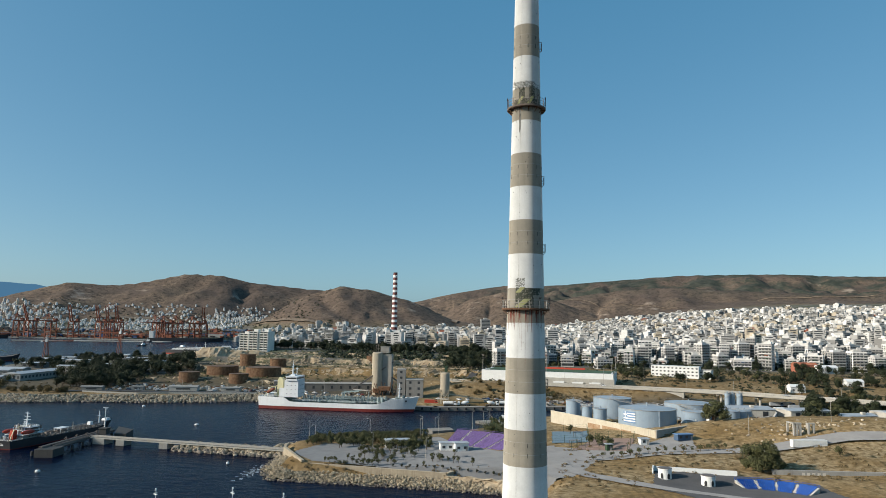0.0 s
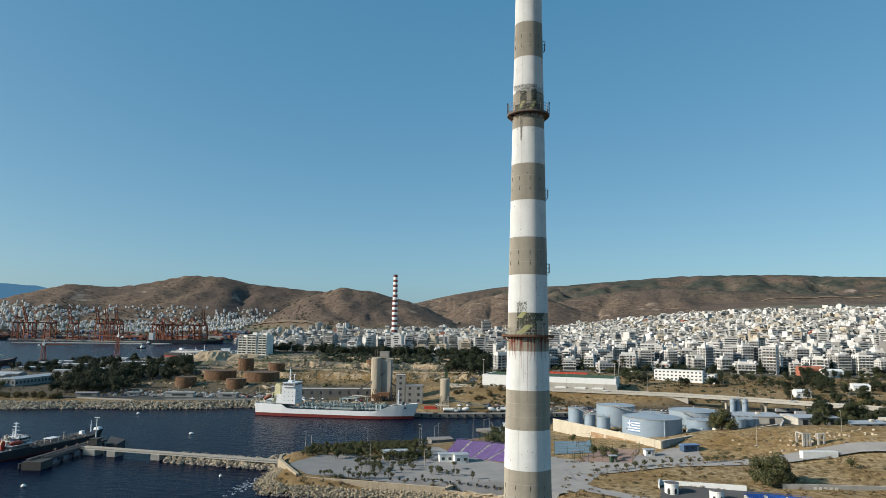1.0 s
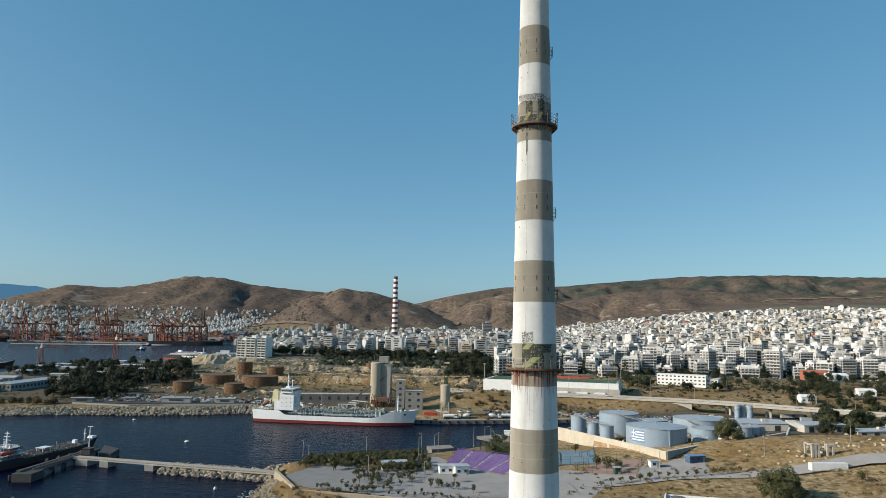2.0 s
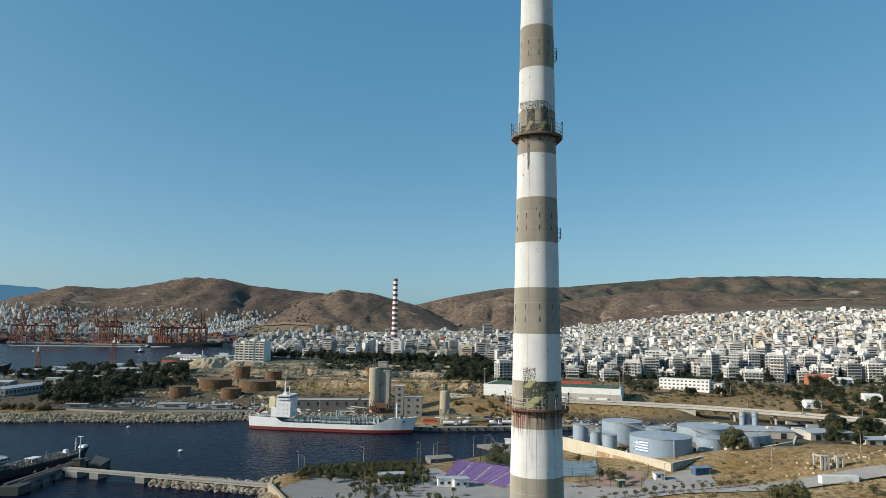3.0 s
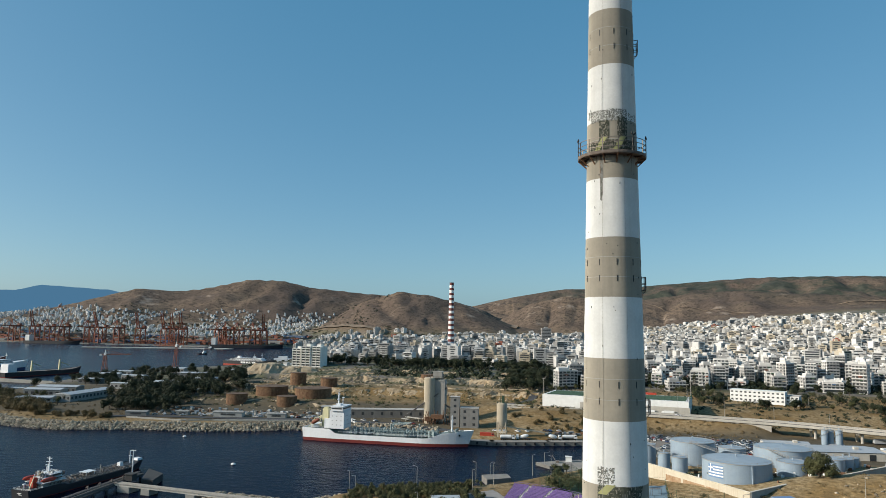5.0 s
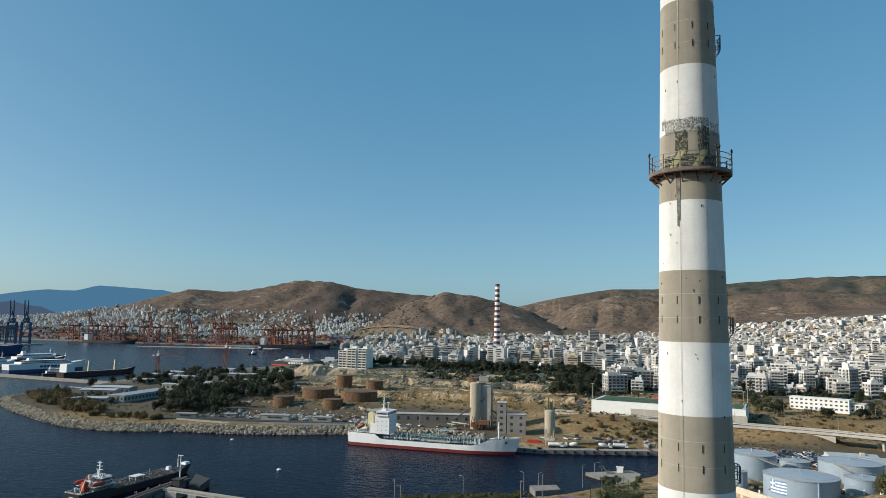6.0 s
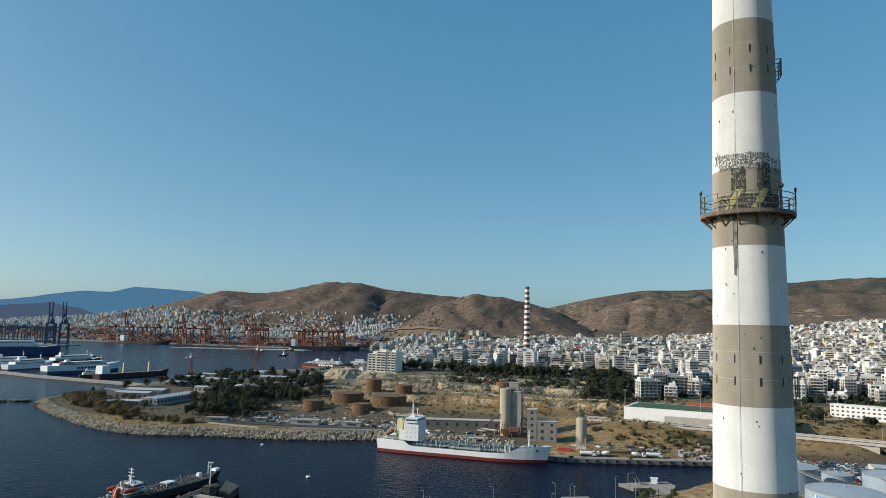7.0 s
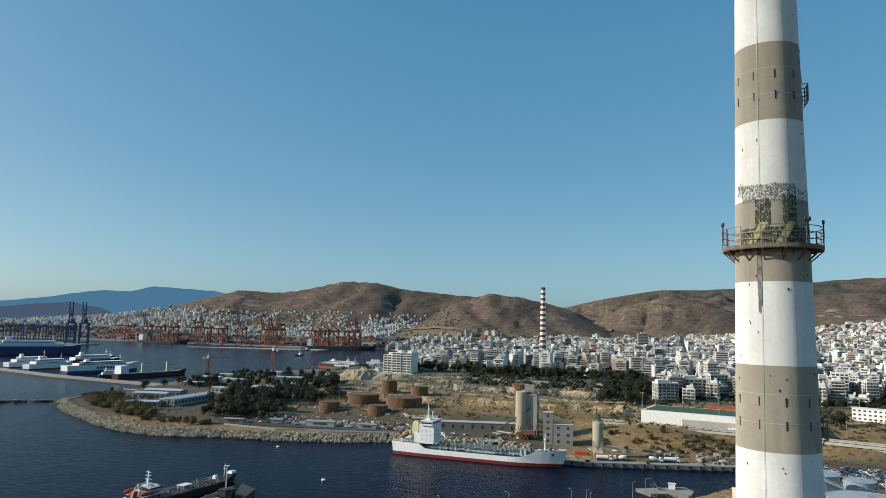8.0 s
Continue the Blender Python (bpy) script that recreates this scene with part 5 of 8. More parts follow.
def gantry(h, boom_up):
    """Ship-to-shore crane: portal legs, cross ties, girders, boom and stays. Returns named soups, one a member."""
    w, d, k = 16, 22, h / 60
    out = []

    def member(name, p, q, t, u=None):
        out.append((name, Soup().beam([c * k for c in p], [c * k for c in q], t * k, u * k if u else None)))

    for a in (-1, 1):
        for b in (-1, 1):
            member("leg", (a * w / 2, b * d / 2, 0), (a * w / 2 * 0.9, b * d / 2, 42), 2.2)
    for b in (-1, 1):
        for z in (3, 14, 41):
            member("cross_tie", (-w / 2, b * d / 2, z), (w / 2, b * d / 2, z), 1.6)
        member("diagonal", (-w / 2, b * d / 2, 14), (w / 2, b * d / 2, 41), 1.0)
    for a in (-1, 1):
        for z in (14, 41):
            member("side_tie", (a * w / 2, -d / 2, z), (a * w / 2, d / 2, z), 1.5)
        member("diagonal", (a * w / 2, d / 2, 14), (a * w / 2, -d / 2, 41), 1.0)
        member("girder", (a * 3, -d / 2, 43), (a * 3, d * 1.1, 43), 1.8, 2.6)
        member("apex_leg", (a * 5, -d / 2, 43), (0, -d / 2, 62), 1.4)
        member("back_stay", (0, -d / 2, 62), (a * 4, d * 0.9, 44), 0.8)
        end = (a * 3, -d / 2 - 12, 84) if boom_up else (a * 3, -d / 2 - 42, 44)
        member("boom", (a * 3, -d / 2, 43), end, 1.6, 2.2)
        member("boom_stay", (0, -d / 2, 62), [lerp((0, -d / 2, 43)[j], end[j], 0.7) for j in range(3)], 0.6)
    out.append(("machinery_house", Soup().box(0, d * 0.7 * k, 44.5 * k, 7 * k, 9 * k, 5 * k)))
    return out


gc = random.Random(12)
spots = [(-1378, 1925, 0), (-1328, 1958, 1), (-1232, 1945, 1), (-1205, 1945, 1), (-1175, 1945, 1), (-1060, 1960, 0), (-1035, 1965, 0), (-1005, 1975, 0), (-960, 1990, 0), (-930, 1990, 1),
         (-1690, 1940, 1), (-1640, 1945, 0), (-1590, 1948, 0), (-1500, 1948, 0), (-1460, 1948, 1), (-1760, 1935, 0)]
made = {}
for x, y, up in spots:
    if up not in made:
        t = thing("container_crane", "orange container gantry crane with raised boom" if up else "orange container gantry crane with lowered boom", "crane", pose(x, y, 3, 0, 0, 0), group="harbour cranes")
        for nm, sp_ in gantry(70, up):
            part(nm, sp_, M_orange, t)
        made[up] = t
    else:
        copy_thing(made[up], pose(x, y, 3, 0, 0, gc.uniform(-25, 25)))
for x, y in ((-1650, 1590), (-1612, 1600)):
    t = thing("container_crane", "blue-grey container gantry crane with raised boom", "crane", pose(x, y, 3, 0, 0, 40), group="harbour cranes")
    for nm, sp_ in gantry(86, 1):
        part(nm, sp_, M_craneblue, t)
part("pier_length", Soup().prism([(-2400, 1560), (-1590, 1570), (-1590, 1640), (-2400, 1640)], -3, 3), M_concrete, fq)
# container stacks, sheds and moored hulls along the far quay
s = Soup()
for i in range(520):
    x = gc.uniform(-2300, -860)
    y = gc.uniform(1985, 2075) + max(0, (x + 1091) * 0.25 if x > -1091 else 0)
    s.box(x, y, gz(x, y) - 1, gc.uniform(8, 26), 5, gc.choice((3, 5.5, 8, 10.5)), gc.uniform(-0.1, 0.1), gc.choice((0, 0, 1, 2, 3, 4)))
solid("container_stack", s, [M_orange, M_hulldark, M_redbrick, M_roofgrey, M_hullblue], "stacked shipping containers on the far quay", "containers", kind="stuff")
t = thing("cargo_ship", "long dark cargo ship with white deckhouse moored at the far quay", "ship", pose(-1060, 1905, 0, 0, 0, 14))
hull(215, 26, [(0, 9), (0.9, 9), (1, 13)], 1.0, (M_hulldark, M_hulldark, M_hulldark), t)
part("deckhouse", Soup().box(12, 0, 9, 12, 20, 20), M_whitepaint, t)
t = thing("cargo_ship", "dark cargo ship moored under the far cranes", "ship", pose(-1690, 1905, 0, 0, 0, 2))
hull(190, 24, [(0, 8), (0.9, 8), (1, 12)], 1.0, (M_hulldark, M_hulldark, M_hulldark), t)
part("deckhouse", Soup().box(14, 0, 8, 14, 20, 18), M_whitepaint, t)

# dark sheds, stacks and yard gear between the quay and the first houses
s = Soup()
for i in range(1500):
    x = gc.uniform(-2700, -880)
    y = gc.uniform(2010, 2235) + (max(0, x + 1091) * 0.2)
    if gz(x, y) < 2:
        continue
    big = gc.random() < 0.12
    s.box(x, y, gz(x, y) - 1, gc.uniform(18, 60) if big else gc.uniform(4, 16), gc.uniform(8, 18) if big else gc.uniform(3, 8), gc.uniform(5, 11) if big else gc.uniform(3, 9), gc.uniform(-0.3, 0.3),
          gc.choice((0, 1, 1, 2, 2, 3, 4, 5)))
solid("port_sheds", s, [M_roofgrey, M_hulldark, M_rust, M_redbrick, M_craneblue, M_shedwall], "dark sheds and cargo stacks behind the container quay", "port buildings", kind="stuff")
for k in range(9):
    t = thing("container_crane", "blue-grey container gantry crane with lowered boom", "crane", pose(-2130 + k * 46, 1668 + k * 4, 3, 0, 0, 205 + gc.uniform(-6, 6)), group="harbour cranes") if k == 0 else copy_thing(t, pose(-2130 + k * 46, 1668 + k * 4, 3, 0, 0, 205 + gc.uniform(-6, 6)))
    if k == 0:
        for nm, sp_ in gantry(62, 0):
            part(nm, sp_, M_craneblue, t)

# dockside slewing cranes in the near basin
for x, y, a, h, m_ in ((-628, 868, 15, 24, M_orange), (-552, 916, 185, 34, M_orange)):
    z = max(gz(x, y), 2.0)
    t = thing("tower_crane", "slewing dockside crane with a long level jib", "crane", pose(x, y, z, 0, 0, a), group="dockside cranes")
    s = Soup()
    for p in ((-2, -2), (2, -2), (2, 2), (-2, 2)):
        s.beam((p[0] * 1.6, p[1] * 1.6, 0), (p[0] * 0.6, p[1] * 0.6, h), 0.6)
    for k in range(5):
        z0, z1 = h * k / 5, h * (k + 1) / 5
        s.beam((-2.4, -2.4, z0), (2.2, -2.2, z1), 0.3).beam((2.4, 2.4, z0), (2.2, -2.2, z1), 0.3)
    part("tower", s, m_, t)
    part("jib", Soup().beam((-6, 0, h + 1.2), (34, 0, h + 2.0), 1.0, 1.3).beam((0, 0, h + 7), (24, 0, h + 2), 0.25).beam((0, 0, h + 7), (-6, 0, h + 1.5), 0.25), m_, t)
    part("cab", Soup().box(0, 0, h, 3, 3, 3.4).box(0, 0, h + 3.4, 0.8, 0.8, 4).box(-6, 0, h - 0.5, 2.4, 2, 2.2), M_whitepaint, t)

# ---------- storage tanks, silos, sheds ----------
def steel_tank(x, y, z, r, h, wall, roof, label, rusty=False, rail=True, cone=0.08, group="storage tanks"):
    t = thing("storage_tank", label, "tank", pose(x, y, z), group=group)
    n = 48 if r > 6 else 28
    part("shell", Soup().lathe(0, 0, [(r, -1.5), (r, h * 0.333), (r + 0.03, h * 0.334), (r + 0.03, h * 0.666), (r, h * 0.667), (r, h)], n, cap=False), wall, t, smooth=True)
    part("roof", Soup().lathe(0, 0, [(r + 0.12, h - 0.12), (r + 0.12, h + 0.05), (0.2, h + 0.05 + r * cone)], n), roof, t, smooth=True)
    s = Soup()
    a = 2 * math.pi
    for k in range(n):
        p = ((r + 0.1) * math.cos(a * k / n), (r + 0.1) * math.sin(a * k / n), h)
        q_ = ((r + 0.1) * math.cos(a * (k + 1) / n), (r + 0.1) * math.sin(a * (k + 1) / n), h)
        s.beam((*p[:2], h + 0.05), (*q_[:2], h + 0.05), 0.22)
        if rail and k % 3 == 0:
            s.beam(p, (*p[:2], h + 1.1), 0.08)
        if rail:
            s.beam((*p[:2], h + 1.1), (*q_[:2], h + 1.1), 0.07)
    part("top_rim", s, M_raillight if not rusty else M_rust, t)
    # spiral stair
    s = Soup()
    for k in range(26):
        an = -1.2 + k * 0.9 * h / 26 / r * 1.6
        s.box((r + 0.45) * math.cos(an), (r + 0.45) * math.sin(an), h * k / 26, 0.9, 0.5, 0.12, an)
    tagged(part("stair", s, M_raillight if not rusty else M_rust, t), kind="stuff")
    part("vent", Soup().lathe(0, 0, [(0.3, h + r * cone), (0.3, h + r * cone + 0.8), (0.55, h + r * cone + 0.9), (0.1, h + r * cone + 1.2)], 10), roof, t)
    return t


blue_label = "pale blue-grey steel fuel storage tank with shallow roof"
TZ = 6.2
ft = steel_tank(70.8, 366, TZ, 14.6, 12.6, M_tank, M_tanktop, "pale blue-grey fuel tank with a painted striped flag")
steel_tank(60, 416, TZ, 11.0, 12.6, M_tank, M_tanktop, blue_label)
steel_tank(36.0, 404, TZ, 4.2, 11.6, M_tank, M_tanktop, blue_label)
steel_tank(42.2, 388, TZ, 2.9, 10.2, M_tank, M_tanktop, blue_label)
steel_tank(48.4, 380, TZ, 3.6, 10.0, M_tank, M_tanktop, blue_label)
steel_tank(106, 424, TZ, 14.0, 10.0, M_tank, M_tanktop, blue_label)
steel_tank(101, 389, TZ, 7.2, 9.0, M_tank, M_tanktop, blue_label)
steel_tank(84, 438, TZ, 7.0, 6.5, M_tank, M_tanktop, blue_label)
for x, y, r_, h in ((127, 414, 5.0, 7), (134, 422, 4.8, 6.2), (140, 430, 4.3, 5.5), (129, 430, 4.0, 5.2), (152, 503, 1.9, 9.5), (156, 505, 1.9, 9.5), (160.2, 503, 2.0, 9.5)):
    steel_tank(x, y, TZ, r_, h, M_tank, M_tanktop, blue_label, cone=0.2)
# flag on the shell: nine stripes and a cross
for k in range(9):
    s = Soup()
    z0 = 11.6 - k * 0.62
    for i in range(14):
        if k < 5 and i < 5:
            continue
        a0, a1 = radians(207 + i * 2.1), radians(207 + (i + 1) * 2.1)
        R = 14.69
        s.add([(R * math.cos(a0), R * math.sin(a0), z0 - 0.62), (R * math.cos(a1), R * math.sin(a1), z0 - 0.62), (R * math.cos(a1), R * math.sin(a1), z0), (R * math.cos(a0), R * math.sin(a0), z0)], [(0, 1, 2, 3)])
    part("flag_stripe", s, M_blue if k % 2 == 0 else M_whitepaint, ft)


def arc_patch(R, a0, a1, z0, z1, n=4):
    s = Soup()
    for i in range(n):
        u0, u1 = radians(lerp(a0, a1, i / n)), radians(lerp(a0, a1, (i + 1) / n))
        s.add([(R * math.cos(u0), R * math.sin(u0), z0), (R * math.cos(u1), R * math.sin(u1), z0), (R * math.cos(u1), R * math.sin(u1), z1), (R * math.cos(u0), R * math.sin(u0), z1)], [(0, 1, 2, 3)])
    return s


part("flag_canton", arc_patch(14.69, 207, 217.5, 8.5, 11.6, 6), M_blue, ft)
part("flag_cross", arc_patch(14.73, 207, 217.5, 9.75, 10.4, 6), M_whitepaint, ft)
part("flag_cross", arc_patch(14.73, 211.2, 213.3, 8.5, 11.6, 2), M_whitepaint, ft)
part("ladder_pipe", Soup().box(14.8 * math.cos(radians(283)), 14.8 * math.sin(radians(283)), 0, 0.8, 0.5, 12.6, radians(283)), M_tank, ft)

# bund wall round the tanks
bund = thing("bund_wall", "cream concrete bund wall with rust stains round the tank farm", "wall", kind="structure")
for a, b, h, m_ in (((23, 397), (68, 329.4), 6.8, M_wallcream), ((68, 329.4), (93.6, 356), 7.0, M_concrete), ((93.6, 356), (148, 408), 6.0, M_concrete), ((148, 408), (164, 445), 4.0, M_concrete), ((23, 397), (48, 446), 4.0, M_concrete)):
    d = Vector((b[0] - a[0], b[1] - a[1], 0))
    part("wall_length", Soup().box((a[0] + b[0]) / 2, (a[1] + b[1]) / 2, 4, d.length, 0.7, h + 1.4, math.atan2(d.y, d.x)).box((a[0] + b[0]) / 2, (a[1] + b[1]) / 2, h + 5.4, d.length, 1.0, 0.3, math.atan2(d.y, d.x)), m_, bund)
d = Vector((68 - 23, 329.4 - 397, 0))
n_ = Vector((d.y, -d.x, 0)).normalized()
for f0, f1 in ((0.40, 0.52), (0.54, 0.70), (0.71, 0.80)):
    c = Vector((23, 397, 0)) + d * ((f0 + f1) / 2) + n_ * -0.38
    c2 = Vector((23, 397, 0)) + d * ((f0 + f1) / 2) + n_ * 0.38
    part("stained_panel", Soup().box(c.x, c.y, 7.3, d.length * (f1 - f0), 0.05, 2.6, math.atan2(d.y, d.x)), M_rustwall, bund)
    part("stained_panel", Soup().box(c2.x, c2.y, 7.3, d.length * (f1 - f0), 0.05, 2.6, math.atan2(d.y, d.x)), M_rustwall, bund)

# pipe runs, walkways and pumps between the tanks
for k, (a, b, h) in enumerate((((34, 398), (62, 350), 0.8), ((36, 400), (64, 352), 0.8), ((50, 392), (90, 398), 1.0), ((50, 393.5), (90, 399.5), 1.0), ((86, 360), (118, 404), 0.9), ((88, 360), (120, 404), 0.9), ((60, 402), (98, 412), 2.6), ((118, 404), (138, 436), 2.4))):
    t = thing("pipe_run", "grey steel pipe run on low supports between tanks", "pipe", group="tank farm pipes")
    part("pipe", Soup().beam((*a, TZ + h), (*b, TZ + h), 0.4), M_raillight, t)
    n = max(2, int(math.dist(a, b) / 6))
    for i in range(n + 1):
        x, y = lerp(a[0], b[0], i / n), lerp(a[1], b[1], i / n)
        part("support", Soup().box(x, y, TZ - 1.5, 0.3, 0.3, h + 1.3), M_raillight, t)
for a, b in (((57, 407, 19.2), (66, 380, 19.2)), ((96, 412, 16.4), (101, 396, 15.4)), ((37, 401, 17.9), (42, 388, 16.5))):
    t = thing("walkway", "narrow railed steel walkway joining two tank roofs", "walkway", group="tank walkways")
    part("grating", Soup().beam(a, b, 0.9, 0.12), M_raillight, t)
    s = Soup()
    rails(s, [a, b], 1.1, 0.07)
    part("rail", s, M_raillight, t)
pg_ = random.Random(14)
s = Soup()
for i in range(130):
    x, y = pg_.uniform(30, 150), pg_.uniform(350, 440)
    if bool(inside(np.array(x), np.array(y), [(26, 397), (68, 334), (93, 360), (146, 408), (160, 445), (50, 445)])):
        s.box(x, y, gz(x, y) - 0.3, pg_.uniform(0.4, 2.2), pg_.uniform(0.4, 1.6), pg_.uniform(0.8, 2.4), pg_.uniform(0, 3), pg_.choice((0, 1, 2)))
solid("pump_gear", s, [M_raillight, M_whitepaint, M_rust], "pumps, valves and cabinets between the tanks", "equipment", kind="stuff")

# rusty tanks of the disused depot
rust_label = "disused rusty brown oil tank on a terrace"
for x, y, r_, h in ((-293.5, 600, 9.0, 9.5), (-283.5, 650, 15.0, 8.5), (-247, 601, 8.6, 9.0), (-240, 645, 16.7, 8.6), (-277, 697, 8.0, 12.5), (-243, 694, 8.3, 8.5), (-153, 750, 8.0, 9.5)):
    steel_tank(x, y, gz(x, y - r_) - 0.2, r_, h, M_rusttank, M_rusttanktop, rust_label, True, rail=False, group="rusty tanks")


def flat_box(parent, x, y, z, w, d, h, ang, wall, roof, wins=0, storeys=1, side=True, door=True):
    """Flat-roofed block with a parapet, sunk windows on its front and flank."""
    c, s_ = math.cos(ang), math.sin(ang)
    part("wall", Soup().box(x, y, z - 2, w, d, h + 2, ang), wall, parent)
    part("roof", Soup().box(x, y, z + h, w + 0.5, d + 0.5, 0.35, ang), roof, parent)
    sh = h / storeys
    for st in range(storeys):
        for k in range(wins):
            u = (k + 0.5) / wins * w - w / 2
            px, py = x + u * c + d / 2 * s_, y + u * s_ - d / 2 * c
            part("window", Soup().box(px, py, z + st * sh + sh * 0.35, min(1.8, w / wins * 0.55), 0.16, sh * 0.4, ang), M_glassdark, parent)
        if side:
            m = max(1, int(wins * d / w))
            for k in range(m):
                u = (k + 0.5) / m * d - d / 2
                px, py = x - w / 2 * c - u * s_, y - w / 2 * s_ + u * c
                part("window", Soup().box(px, py, z + st * sh + sh * 0.35, 0.16, 1.4, sh * 0.4, ang), M_glassdark, parent)


# twin cement silos; the side block's shade is put into its greyer colour
t = thing("cement_silo", "tall weathered cream twin concrete silos on the quay", "silo", pose(-104, 543, gz(-104, 543)))
part("lift_shaft", Soup().box(4.4, 2.0, -1, 7.4, 8.0, 32.6), M_concrete, t, "silo side block, its shade put into grey concrete")
for dx, dy in ((-3.6, -1.5), (-1.5, 6)):
    part("silo_shell", Soup().lathe(dx, dy, [(4.1, -1), (4.1, 32.5), (3.6, 33.2)], 28), M_silo, t, smooth=True)
part("top_house", Soup().box(2.2, 1.5, 33, 7, 5, 4.6).box(2.2, 1.5, 37.6, 7.6, 5.6, 0.3), M_concrete, t)
s = Soup()
rails(s, [(-7.6, -5, 33.2), (0, -5.2, 33.2), (7, -3, 33.2)], 1.2, 0.12)
s.box(-5, -1, 33, 0.3, 0.3, 6).box(-3.2, -1, 33, 0.3, 0.3, 7).beam((-5, -1, 38.5), (-3.2, -1, 39.5), 0.2)
part("top_rail", s, M_rail, t)
s = Soup().beam((9.4, 0, 26), (-22, -8, 4), 0.9).beam((9.4, 0.9, 26), (-22, -7, 4), 0.3).beam((9, -3, 30), (16, -2, 0), 0.35).beam((8, -2, 14), (24, 8, 3), 1.0)
for k in range(6):
    f = k / 6
    s.beam((lerp(9.4, -22, f), lerp(0, -8, f), lerp(26, 4, f)), (lerp(9.4, -22, f + .1), lerp(0, -8, f + .1), lerp(26, 4, f + .1) - 1.4), 0.2)
part("conveyor", s, M_rail, t)
s = Soup()
for k in range(22):
    rx, ry = rr.uniform(-6, 18), rr.uniform(-12, -5)
    s.beam((rx, ry, 0), (rx + rr.uniform(-5, 5), ry + rr.uniform(-2, 2), rr.uniform(4, 11)), 0.4)
part("hopper_frame", s.box(4, -9, 4, 9, 4, 3).box(-3, -7, 2, 5, 4, 3), M_rust, t)

t = thing("plant_building", "grey concrete plant building with stepped height", "building", pose(-79, 528, gz(-79, 528)))
flat_box(t, -6.5, 0, 0, 6.5, 8, 21, 0.1, M_plantwall, M_roofgrey, 1, 5)
flat_box(t, 4, 0.5, 0, 13, 11, 13.5, 0.1, M_plantwall, M_roofgrey, 2, 3)

t = thing("cement_silo", "single cream steel silo on a lattice frame with pipes", "silo", pose(-48, 493.5, 2.6))
part("silo_shell", Soup().lathe(0, 0, [(0.9, 6.5), (3.3, 10), (3.3, 22.5), (2.6, 23.4)], 24), M_silo, t, smooth=True)
s = Soup()
for a, b in ((-2.6, -2.6), (2.6, -2.6), (2.6, 2.6), (-2.6, 2.6)):
    s.beam((a, b, 0), (a, b, 11), 0.45)
    s.beam((a, b, 0.5), (-a, b, 9.5), 0.22).beam((a, b, 0.5), (a, -b, 9.5), 0.22)
part("support_frame", s.box(0, 0, 4, 6.2, 6.2, 0.4), M_silo, t)
s = Soup()
rails(s, [(-3, -2.6, 23), (3, -2.6, 23), (3, 2.6, 23), (-3, 2.6, 23), (-3, -2.6, 23)], 1.1, 0.12)
part("top_gear", s.box(0.6, 0, 23, 1.6, 1.6, 5).box(-0.9, 0.4, 23, 0.5, 0.5, 8).box(1.8, -0.5, 23, 0.3, 0.3, 6.5), M_green, t)
part("screw_conveyor", Soup().beam((3.2, 0, 8), (30, 9, 3.5), 0.7).beam((-3.4, -1, 4), (-3.4, -1, 24), 0.35), M_silo, t)

# long stone store with arched openings
t = thing("warehouse", "long low stone warehouse without roof tiles", "warehouse", pose(-142, 562, gz(-142, 562), 0, 0, 14))
flat_box(t, 0, 0, 0, 82, 10, 6.2, 0, M_quaywall, M_roofgrey, 11, 1)
flat_box(t, -46, 3, 0, 18, 9, 7.5, 0, M_quaywall, M_roofgrey, 3, 1)
t = thing("ruined_shed", "broken white roof slabs and conveyor parts on the quay yard", "shed", pose(-121, 545, gz(-121, 545), 0, 0, -28))
part("roof_slab", Soup().box(0, 0, 2.4, 16, 2.6, 0.4).box(3, 4, 1.8, 10, 2.2, 0.4).box(-4, -3.4, 1.4, 7, 2, 0.4), M_concrete_l, t)
part("prop", Soup().box(-6, 0, 0, 0.5, 0.5, 2.4).box(6, 0, 0, 0.5, 0.5, 2.4).box(0, 4, 0, 0.5, 0.5, 1.8).box(6, 4, 0, .4, .4, 1.8).box(-4, -3.4, 0, .5, .5, 1.4), M_concrete, t)


# ---------- vehicles ----------
def wheel_mesh():
    s = Soup()
    n = 14
    vs, fs = [], []
    for i in range(n):
        a = 2 * math.pi * i / n
        for y in (-0.11, 0.11):
            vs.append((0.32 * math.cos(a), y, 0.32 * math.sin(a)))
    fs = [(2 * i, 2 * ((i + 1) % n), 2 * ((i + 1) % n) + 1, 2 * i + 1) for i in range(n)] + [tuple(2 * i for i in range(n))[::-1], tuple(2 * i + 1 for i in range(n))]
    return s.add(vs, fs).mesh("wheel", M_tyre)


WHEEL = wheel_mesh()


def car_body():
    s = Soup()
    prof = [(-2.1, 0.35), (-2.15, 0.8), (-1.9, 0.95), (-1.2, 1.0), (-0.75, 1.42), (0.75, 1.45), (1.45, 1.0), (2.05, 0.9), (2.15, 0.6), (2.1, 0.35)]
    n = len(prof)
    vs = []
    for y, k in ((-0.85, 0), (0.85, 0)):
        for x, z in prof:
            vs.append((x, y * (0.86 if z > 1.1 else 1.0), z))
    fs = [tuple(range(n)), tuple(range(2 * n - 1, n - 1, -1))] + [(i, i + n, (i + 1) % n + n, (i + 1) % n) for i in range(n)]
    return s.add(vs, fs)


